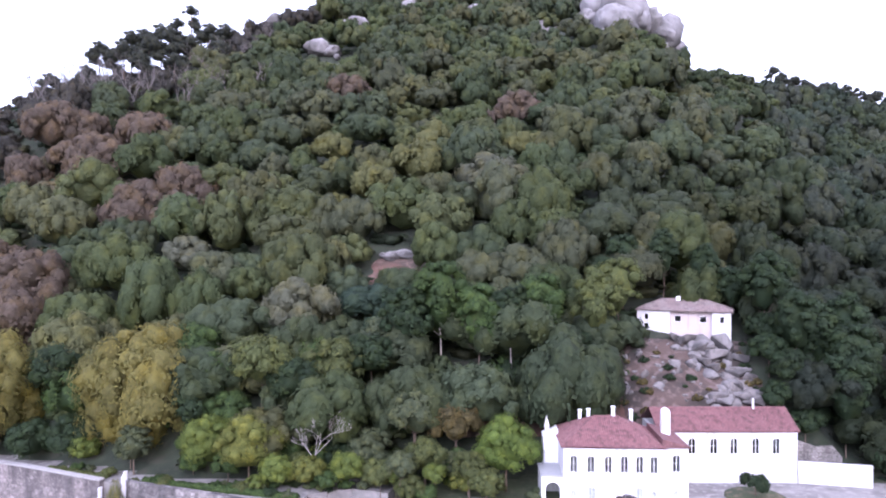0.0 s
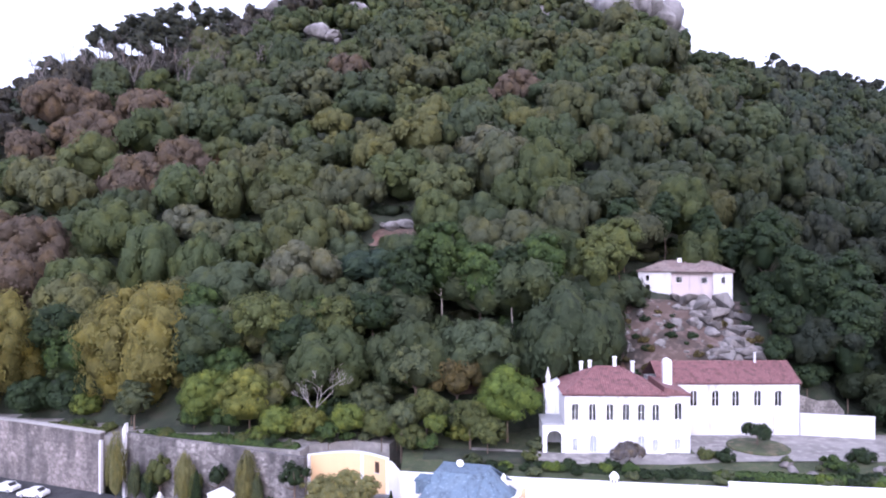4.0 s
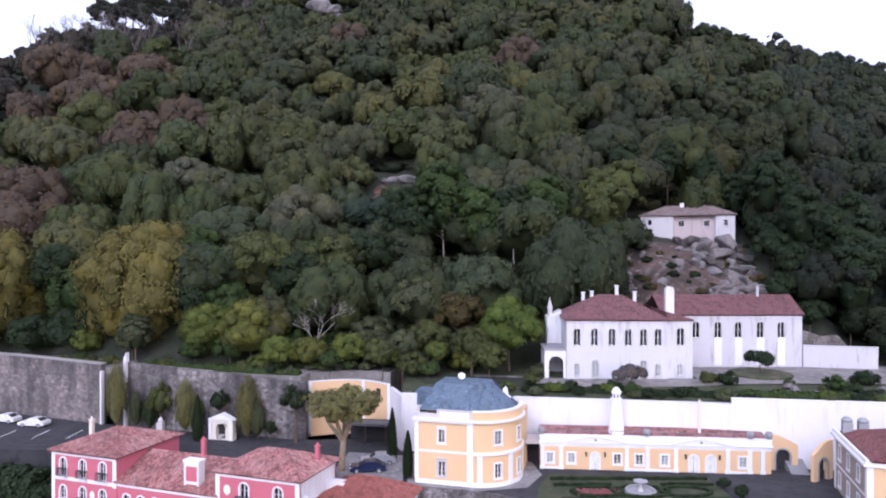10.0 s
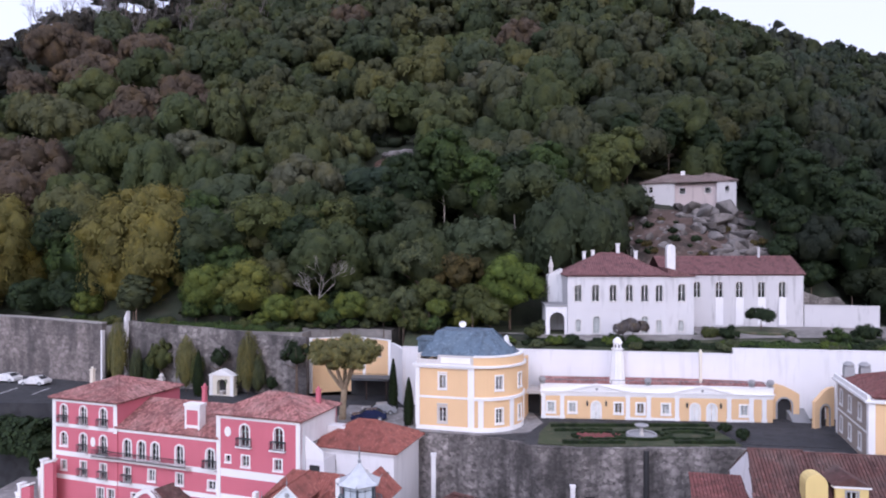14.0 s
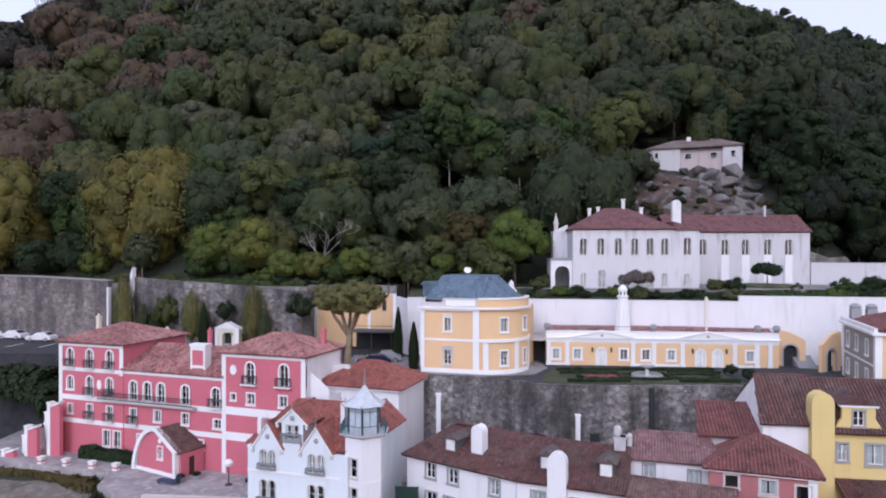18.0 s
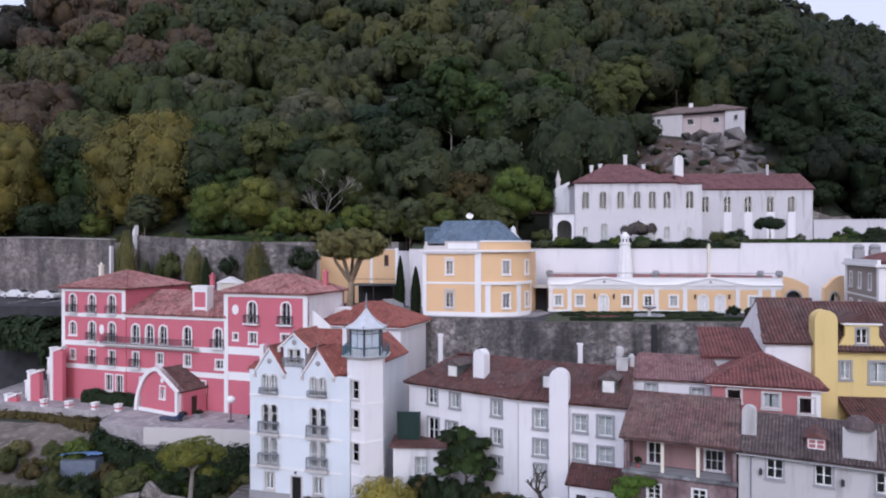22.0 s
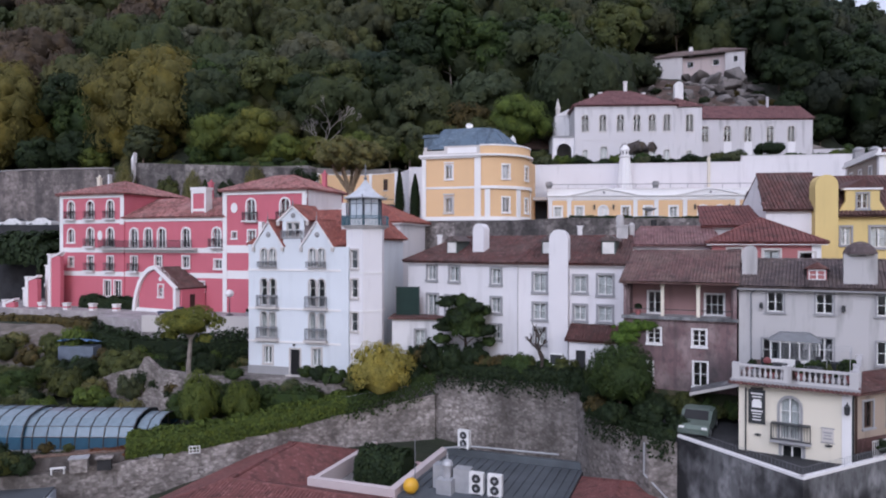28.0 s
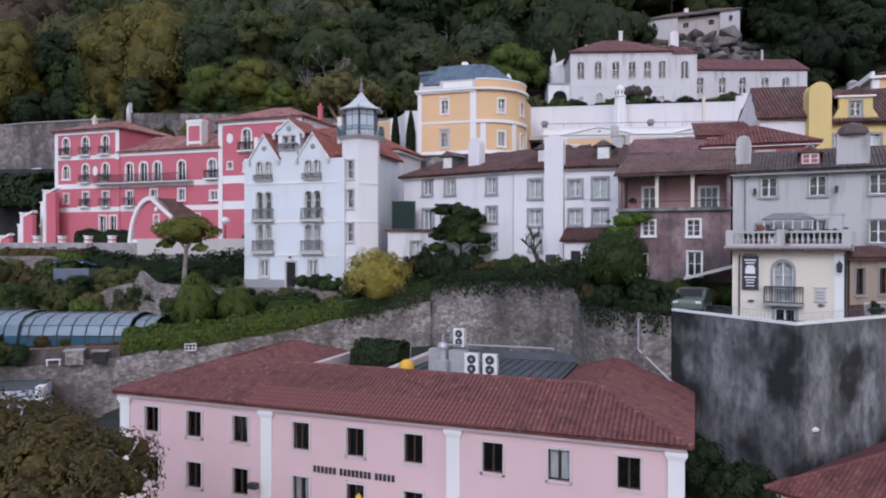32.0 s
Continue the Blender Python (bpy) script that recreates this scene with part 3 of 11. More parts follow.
def roof(home, slopes, caps, mat, wide=0.26, long=0.42, name="roof", under=None, label="", lone=None):
    """Roof of several slopes, each (e0, e1, r1, r0) in the house's axes."""
    v, f = [], []
    dm = Mesh()
    loose = []
    for i, (e0, e1, r1, r0) in enumerate(slopes):
        tile_slope(v, f, e0, e1, r1, r0, wide, long, lone=(loose, lone) if lone and i == 0 else None)
        pts = [e0, e1, r1] if (Vector(r1) - Vector(r0)).length < 0.01 else [e0, e1, r1, r0]
        k = len(pts)
        nrm = (Vector(pts[1]) - Vector(pts[0])).cross(Vector(pts[2]) - Vector(pts[0])).normalized() * 0.1
        dm.add([Vector(p) + nrm * 0.3 for p in pts] + [Vector(p) - nrm for p in pts],
               [tuple(range(k)), tuple(range(2 * k - 1, k - 1, -1))] + [(i, k + i, k + (i + 1) % k, (i + 1) % k) for i in range(k)])
    ob = part(name, dm, under or mat, home, label)
    tm = Mesh()
    tm.v, tm.f = v, f
    t = part("roof_tiles", tm, mat, ob)
    t["kind"] = "stuff"
    if loose:
        k = shared(("tile", wide, long, mat.name), lambda: Mesh().add([(x * wide, y, z * wide * 0.42 + up) for y, up in ((-0.03, 0.006), (long, 0.0)) for x, z in ((-0.5, 0.0), (-0.27, 0.75), (0.27, 0.75), (0.5, 0.0))], [(0, 1, 5, 4), (1, 2, 6, 5), (2, 3, 7, 6), (0, 3, 2, 1)]), mat)
        for m in loose:
            part("tile", k, None, ob, m=m)
    if caps:
        cm = Mesh()
        for p, q in caps:
            ridge_cap(cm, p, q)
        part("ridge_tiles", cm, mat, ob)
    return ob


def hip(home, u0, u1, d0, d1, ze, zr, mat, over=0.35, hips=(True, True), wide=0.26, long=0.42, along_u=True, front_only=False):
    """Hipped or gabled roof over a rectangle, the ridge along x (or along y)."""
    a0, a1, b0, b1 = u0 - over, u1 + over, d0 - over, d1 + over
    if along_u:
        run = (b1 - b0) / 2
        bm_ = (b0 + b1) / 2
        p, q = (a0 + (run if hips[0] else 0), bm_, zr), (a1 - (run if hips[1] else 0), bm_, zr)
        if p[0] > q[0]:
            p = q = ((a0 + a1) / 2, bm_, zr)
        A, B, C, D = (a0, b0, ze), (a1, b0, ze), (a1, b1, ze), (a0, b1, ze)
        sl = [(A, B, q, p), (C, D, p, q)]
        if hips[0]:
            sl.append((D, A, p, p))
        if hips[1]:
            sl.append((B, C, q, q))
        caps = [(p, q)] if p != q else []
        caps += [(A, p), (D, p)] if hips[0] else []
        caps += [(B, q), (C, q)] if hips[1] else []
    else:
        run = (a1 - a0) / 2
        am = (a0 + a1) / 2
        p, q = (am, b0 + (run if hips[0] else 0), zr), (am, b1 - (run if hips[1] else 0), zr)
        if p[1] > q[1]:
            p = q = (am, (b0 + b1) / 2, zr)
        A, B, C, D = (a0, b0, ze), (a1, b0, ze), (a1, b1, ze), (a0, b1, ze)
        sl = [(B, C, q, p), (D, A, p, q)]
        if hips[0]:
            sl.append((A, B, p, p))
        if hips[1]:
            sl.append((C, D, q, q))
        caps = [(p, q)] if p != q else []
        caps += [(A, p), (B, p)] if hips[0] else []
        caps += [(C, q), (D, q)] if hips[1] else []
    return roof(home, sl, caps, mat, wide, long)


def chimney(home, u, d, z0, z1, w, dd, mat, cap="round", label="", name="chimney"):
    m = Mesh().box(u - w / 2, u + w / 2, d - dd / 2, d + dd / 2, z0, z1 - (w / 2 if cap == "round" else 0))
    if cap == "round":
        pts = [(u - w / 2 * math.cos(math.pi * i / 8), z1 - w / 2 + w / 2 * math.sin(math.pi * i / 8)) for i in range(9)]
        m.slab(pts, d - dd / 2, d + dd / 2)
    elif cap == "flat":
        m.box(u - w / 2 - 0.08, u + w / 2 + 0.08, d - dd / 2 - 0.08, d + dd / 2 + 0.08, z1 - 0.14, z1)
    return part(name, m, mat, home, label)


# ---- the land ----
def on_line(x, pts):
    for (xa, ya), (xb, yb) in zip(pts, pts[1:]):
        if x <= xb:
            return ya + (yb - ya) * (x - xa) / (xb - xa)
    (xa, ya), (xb, yb) = pts[-2:]
    return ya + (yb - ya) * (x - xa) / (xb - xa)


# line of the long walls at the foot of the hill, seen from above
WALL_LINE = [(-260, 184.2), (-47.3, 105.3), (-20.1, 98.6), (-8.0, 99.6), (-6.0, 93.4), (36.4, 87.06), (60, 83.6), (260, 70)]
# crest of the hill: direction from the viewer, and the slope under which it stands
CREST = [(-0.66, 0.2), (-0.56, 0.228), (-0.5, 0.25), (-0.41, 0.262), (-0.3, 0.296), (-0.25, 0.322), (-0.2, 0.336), (-0.165, 0.356), (-0.06, 0.372), (0.05, 0.36),
         (0.1, 0.355), (0.16, 0.357), (0.2, 0.362), (0.27, 0.358), (0.3, 0.332), (0.33, 0.298), (0.36, 0.268), (0.42, 0.247), (0.5, 0.231), (0.6, 0.217), (0.66, 0.208)]


# how far off the crest stands in each direction east of the summit
CREST_FAR = [(0.16, 418), (0.22, 396), (0.27, 378), (0.33, 345), (0.38, 328), (0.43, 332), (0.47, 375), (0.51, 425), (0.66, 480)]


def crest(u):
    """Distance of the crest and the slope up to it in direction u."""
    c = on_line(u, CREST)
    if u < 0.16:
        return 94.0 / (0.572 - c), 0.6
    far = on_line(u, CREST_FAR)
    return far, (37.0 + (1.0957 * c - 0.0267) * far) / (far - 110.0)


def hill(x, y):
    """Height of the wooded hillside behind the walls."""
    foot = max(112.0, on_line(x, WALL_LINE) + 8.0)
    u = max(-0.66, min(0.66, x / max(y, 1)))
    yc, rise = crest(u)
    z = 22.0 + rise * max(0.0, y - 110) - 0.6 * max(0.0, foot - 112.0) * max(0.0, 1 - (y - foot) / 90)
    if y < foot:
        z = 22.0
    z = max(z, 22.0)
    if y > yc:
        z = 22.0 + rise * (yc - 110) - 0.35 * (y - yc)
    z += 6.0 * math.exp(-((x - 47) / 10) ** 2 - ((y - 136) / 9) ** 2)
    # steep rocky bank under the upper house
    k = max(0.0, min(1.0, (x - 30) / 8)) * max(0.0, min(1.0, (68 - x) / 6))
    if k > 0 and 111 < y < 150:
        s = max(0.0, min(1.0, (y - 112.5) / 7.0))
        bank = 22.0 + 11.5 * s * s * (3 - 2 * s) + 0.72 * max(0.0, y - 119.5)
        z = max(z, z + k * (min(bank, 41.6 + max(0, y - 134) * 0.6) - z))
    near = min(1.0, max(0.0, (y - 118) / 30))
    z += near * (3.0 * noise.noise(Vector((x / 38, y / 38, 0.3))) + 1.2 * noise.noise(Vector((x / 12, y / 12, 5.3))))
    return z


LOWER = [(-400, -22), (20, -15.5), (44, -14.5), (47, -12), (51, -6), (57, -5.0), (63, -3), (70, -0.5), (76, 1.5), (86, 6), (94, 10), (99, 11), (400, 11)]


def land(x, y):
    wl = on_line(x, WALL_LINE) + (7.5 if -24 < x < -5 else 3.2)
    if y > wl:
        if x > 12 and y < 113:
            return 19.5
        return hill(x, y)
    z = on_line(y, LOWER)
    if x < -3 and y > 66:
        z = min(z, 1.8)
    if x > 14:
        z = min(z, -15.0 + max(0.0, (y - 60)) * 0.2)
    return z


def spaced(a, b, first, grow):
    out, step = [a], first
    while out[-1] < b:
        out.append(out[-1] + step)
        step *= grow
    return out


ys = [-900, -500, -250, -120, -60, -20, 5, 20, 30] + [36 + 2.0 * i for i in range(40)] + [116.4 + 3.2 * i for i in range(118)] + [500, 530, 560, 700, 950, 1400]
xs = [-1500, -1000, -700, -500, -400, -330] + [-280 + 5.0 * i for i in range(29)] + [-138 + 3.0 * i for i in range(92)] + [138 + 5.0 * i for i in range(29)] + [300, 350, 420, 520, 700, 1000, 1500]
gm = Mesh()
gm.v = [(x, y, land(x, y)) for y in ys for x in xs]
w_ = len(xs)
gm.f = [(j * w_ + i, j * w_ + i + 1, (j + 1) * w_ + i + 1, (j + 1) * w_ + i) for j in range(len(ys) - 1) for i in range(w_ - 1)]
solid("ground", gm, EARTH, "brown woodland earth rising to a high rocky hill", kind="structure", smooth=True)


def terrace(name, poly, z0, z1, mat, label, top=None):
    m = Mesh().prism(poly, z0, z1)
    return solid(name, m, mat, label, kind="structure")


def rough_wall(name, line, z0, tops, th, mat, label, cap=None, step=1.0, amp=0.12, parent=None):
    """A masonry wall along a line in plan; its face bulges unevenly; tops gives the height at each corner."""
    m = Mesh()
    pts = []
    for (p, q), (ta, tb) in zip(zip(line, line[1:]), zip(tops, tops[1:])):
        n = max(1, int(math.hypot(q[0] - p[0], q[1] - p[1]) / step))
        pts += [(p[0] + (q[0] - p[0]) * i / n, p[1] + (q[1] - p[1]) * i / n, ta + (tb - ta) * i / n) for i in range(n)]
    pts.append((*line[-1], tops[-1]))
    rows = max(2, int((max(tops) - z0) / step))
    front_v, back_v = [], []
    for i, (x, y, t) in enumerate(pts):
        a, b = pts[max(0, i - 1)], pts[min(len(pts) - 1, i + 1)]
        d = Vector((b[0] - a[0], b[1] - a[1], 0)).normalized()
        nrm = Vector((d.y, -d.x, 0))
        for j in range(rows + 1):
            z = z0 + (t - z0) * j / rows
            k = amp * noise.noise(Vector((x * 0.55, y * 0.55, z * 0.55))) + amp * 0.6 * noise.noise(Vector((x * 1.9, y * 1.9, z * 1.9)))
            zz = z + (amp * 0.8 * noise.noise(Vector((x * 0.8, y * 0.8, 3))) if j == rows else 0)
            front_v.append((x + nrm.x * k, y + nrm.y * k, zz))
            back_v.append((x - nrm.x * th, y - nrm.y * th, zz))
    o = len(front_v)
    m.v = front_v + back_v
    r1 = rows + 1
    for i in range(len(pts) - 1):
        for j in range(rows):
            a = i * r1 + j
            m.f.append((a, a + r1, a + r1 + 1, a + 1))
            m.f.append((o + a, o + a + 1, o + a + r1 + 1, o + a + r1))
        a = i * r1 + rows
        m.f.append((a, a + r1, o + a + r1, o + a))
    for i in (0, len(pts) - 1):
        for j in range(rows):
            a = i * r1 + j
            q = (a, a + 1, o + a + 1, o + a)
            m.f.append(q if i == 0 else q[::-1])
    ob = solid(name, m, mat, label, kind="structure")
    if cap:
        cm = Mesh()
        for p, q in zip(pts, pts[1:]):
            d = Vector((q[0] - p[0], q[1] - p[1], 0)).normalized()
            nrm = Vector((d.y, -d.x, 0)) * 0.14
            bk = Vector((-d.y, d.x, 0)) * (th + 0.05)
            a0, a1 = Vector(p), Vector(q)
            vs = [a0 + nrm, a1 + nrm, a1 + bk, a0 + bk]
            cm.add([v + Vector((0, 0, 0.05)) for v in vs] + [v + Vector((0, 0, 0.24)) for v in vs], [(3, 2, 1, 0), (4, 5, 6, 7), (0, 1, 5, 4), (1, 2, 6, 5), (2, 3, 7, 6), (3, 0, 4, 7)])
        part("coping", cm, cap, ob)
    return ob


# terraces, highest first
terrace("terrace_car_park", [(-130, 97.5), (-48, 93.5), (-41, 87), (-14, 80.6), (-6.5, 80.7), (-3.6, 80.5), (3.3, 78.5), (6.8, 76.55), (9.6, 74.05), (14, 73.1), (30, 73.2), (37, 72.4), (60, 66.5), (120, 50), (120, 79.4), (60, 83.7), (36.4, 87.1), (-6.0, 93.5),
        (-8.0, 99.7), (-20.1, 98.7), (-47.3, 105.4), (-130, 136.1)], -6, 13.3, ASPHALT, "dark asphalt terrace held by high walls")
terrace("terrace_palace", [(-58, 80.5), (-37.6, 75.6), (-36.8, 71.2), (-30.6, 67.6), (-17.5, 66.5), (-14, 71), (-4, 73), (-4, 82), (-58, 95)], -8, 3.2, ground_mat("pale_pinkish_paving", ((0.34, 0.31, 0.315), (0.25, 0.23, 0.235), (0.4, 0.37, 0.375)), (0.4, 1.2)), "pale paved terrace in front of the rose palace")
terrace("terrace_tower_house", [(-20, 58.6), (-9.5, 55.6), (-2.2, 57.0), (-3.2, 75), (-19, 75)], -8, -0.7, RUBBLE, "paved ledge under the tower house")
terrace("terrace_pool", [(-60, 53), (-44, 43.8), (-28.2, 48.2), (-19, 51.3), (-11, 54.4), (-9.5, 57), (-20, 59.8), (-34, 62.5), (-60, 66)], -14.4, -4.7, BUSHY, "scrubby garden terrace with the pool")
terrace("terrace_white_house", [(-2.0, 57.2), (8.9, 50.3), (9.6, 49.9), (11.9, 49.2), (18.7, 46.2), (26.8, 42.2), (30, 42), (60, 60), (60, 66), (37, 72), (9.6, 73.5), (-3.2, 74)], -14.4, 0.55, BUSHY, "earth terrace below the row of houses")
terrace("pavement_corner_house", [(9.0, 50.1), (9.4, 46.8), (11.9, 42.3), (13.35, 41.6), (16.9, 34.5), (31, 42.3), (24, 47), (12, 50)], -14.4, -1.05, ASPHALT, "narrow dark pavement round the cream house")

# walls
rough_wall("wall_town_west", [(-260, 184), (-69.4, 113.5), (-54.0, 107.8)], 12.5, [23.4, 22.9, 22.5], 1.0, TOWNWALL, "long lichened rubble wall beside the car park", OLDCAP)
rough_wall("wall_town", [(-49.2, 106.0), (-47.3, 105.3), (-34, 102.1), (-20.1, 98.6)], 12.5, [23.3, 23.1, 22.4, 21.5], 0.9, OLDWALL, "high dark stained stone wall with bushes before it")
wm = Mesh().box(-0.25, 0.25, 0, 0.7, 0, 10.6).slab([(-0.25, 10.6), (0.25, 10.6), (0.25, 11.6), (-0.05, 11.0)], 0, 0.7)
solid("buttress", wm, WHITE, "white plastered buttress at the town wall's bend", kind="structure", m=pose(-49.3, 105.6, 13.2, 0, 0, -18))
solid("buttress", Mesh().box(-0.15, 0.15, 0, 0.6, 0, 8.4), WHITE, "narrow white plastered wall end", kind="structure", m=pose(-53.9, 107.4, 13.2, 0, 0, -18))
rough_wall("wall_garden", [(-14.5, 80.6), (-6.5, 80.5), (-3.6, 80.1), (3.3, 78.0), (6.8, 76.0), (9.6, 73.5), (14, 72.6), (30, 72.8), (37, 72.0), (60, 66)], 0.3, [13.3, 13.3, 13.3, 13.3, 13.35, 13.4, 13.4, 13.4, 13.3, 13.2], 0.6, GARDENWALL, "dark stained masonry wall under the formal garden", None, 1.2, 0.2)
# white wall behind the low wing, stepping up
mw, lw_ = along((-6.0, 93.4), (36.4, 87.06))
solid("wall_white", Mesh().box(0, lw_ - 0.3, 0, 0.6, 13, 21.0).box(0, lw_ - 0.3, -0.05, 0.65, 21.0, 21.1), WHITE, "long white limewashed retaining wall", kind="structure", m=mw)
mw2, lw2 = along((36.35, 87.07), (75, 81.3))
solid("wall_white", Mesh().box(-0.3, lw2, -0.02, 0.6, 13, 21.7).box(-0.35, lw2, -0.07, 0.65, 21.7, 21.8), WHITE, "higher white limewashed retaining wall", kind="structure", m=mw2)
mo, lo_ = along((-20.0, 101.6), (-8.2, 99.5))
wo = Mesh()
for i in range(10):
    a, b = i / 10, (i + 1) / 10
    bow = lambda k: 2.6 * math.sin(math.pi * k)
    wo.prism([(lo_ * a, bow(a)), (lo_ * b, bow(b)), (lo_ * b, bow(b) + 0.6), (lo_ * a, bow(a) + 0.6)], 13, 21.0)
solid("wall_ochre", wo, OCHRE, "curved ochre rendered retaining wall", kind="structure", m=mo)
wo2 = Mesh()
for x in (0.0, lo_ * 0.62, lo_):
    wo2.box(x - 0.22, x + 0.22, (2.6 * math.sin(math.pi * x / lo_)) - 0.12, 2.6 * math.sin(math.pi * x / lo_) + 0.1, 13, 21.2)
for i in range(10):
    a, b = i / 10, (i + 1) / 10
    wo2.prism([(lo_ * a, bow(a) - 0.05), (lo_ * b, bow(b) - 0.05), (lo_ * b, bow(b) + 0.64), (lo_ * a, bow(a) + 0.64)], 21.0, 21.1)
solid("trim", wo2, TRIM, "white pilasters and coping on the ochre wall", kind="structure", m=mo)
cp = thing("carport", "dark flat-roofed carport before the ochre wall", "carport", m=pose(-14.2, 96.6, 13.3, 0, 0, -8))
part("roof_slab", Mesh().box(0, 6.0, 0, 3.2, 2.65, 2.85), ROOFMEMBRANE, cp)
for x in (0.1, 2.9, 5.75):
    part("post", Mesh().box(x, x + 0.15, 0.05, 0.2, 0, 2.65), DARKWOOD, cp)
part("rear_wall", Mesh().box(0, 6.0, 3.0, 3.2, 0, 2.65), DARKROOM, cp)
part("rail", Mesh().box(0.0, 6.0, 0.02, 0.08, 2.85, 2.92).box(0.0, 6.0, 0.02, 0.08, 3.55, 3.62), DARKWOOD, cp)
sw = thing("wall_window", "brown shuttered window in the ochre wall", "window", m=mo @ pose(lo_ * 0.84, 2.6 * math.sin(math.pi * 0.84) - 0.06, 0, 0, 0, -28))
part("shutter", Mesh().box(-0.42, -0.02, 0, 0.05, 18.6, 20.2).box(0.02, 0.42, 0, 0.05, 18.6, 20.2), DARKWOOD, sw)
part("sill", Mesh().box(-0.55, 0.55, -0.05, 0.05, 18.48, 18.6), PALESTONE, sw)
mx, lx_ = along((-8.1, 99.4), (-6.0, 93.2))
solid("wall_white", Mesh().box(0, lx_, 0, 0.5, 13, 20.8), WHITE, "white wall end beside the cypresses", kind="structure", m=mx)
# lower stone walls
rough_wall("wall_pool_garden", [(-44, 43.4), (-28.0, 47.7), (-19.0, 50.8), (-11.0, 53.7), (-6, 55.2), (-1.5, 56.0)], -14.6, [-5.3, -5.35, -4.6, -3.3, -2.4, -1.6], 0.7, RUBBLE, "pale rubble retaining wall below the hedge", None, 0.7, 0.2)
rough_wall("wall_rubble", [(-1.5, 56.3), (3.5, 53.1), (8.8, 49.8)], -14.6, [0.2, 0.4, 0.7], 0.7, RUBBLE, "tall pale rubble retaining wall with creepers on top", None, 0.7, 0.28)
rough_wall("wall_rubble_corner", [(8.75, 49.9), (9.1, 47.0), (11.7, 42.0), (13.2, 41.5)], -14.6, [0.0, -0.9, -1.1, -1.2], 0.7, RUBBLE, "stained stone retaining wall with a rain pipe", None, 0.7, 0.22)
cw = Mesh()
CORNER = [(13.25, 41.5), (16.85, 34.1), (31.0, 41.9)]
for (p, q) in zip(CORNER, CORNER[1:]):
    d = Vector((q[0] - p[0], q[1] - p[1], 0)).normalized()
    n_ = Vector((-d.y, d.x, 0)) * 0.4
    cw.prism([p, q, (q[0] + n_.x, q[1] + n_.y), (p[0] + n_.x, p[1] + n_.y)], -15, -0.86)
cwo = solid("wall_corner", cw, CONCRETE, "dark stained rendered retaining wall", kind="structure")
cc = Mesh()
for (p, q) in zip(CORNER, CORNER[1:]):
    d = Vector((q[0] - p[0], q[1] - p[1], 0)).normalized()
    n_ = Vector((-d.y, d.x, 0))
    a, b = n_ * -0.06, n_ * 0.2
    cc.prism([(p[0] + a.x, p[1] + a.y), (q[0] + a.x, q[1] + a.y), (q[0] + b.x, q[1] + b.y), (p[0] + b.x, p[1] + b.y)], -0.86, -0.72)
part("coping", cc, TRIM, cwo, "white painted coping")


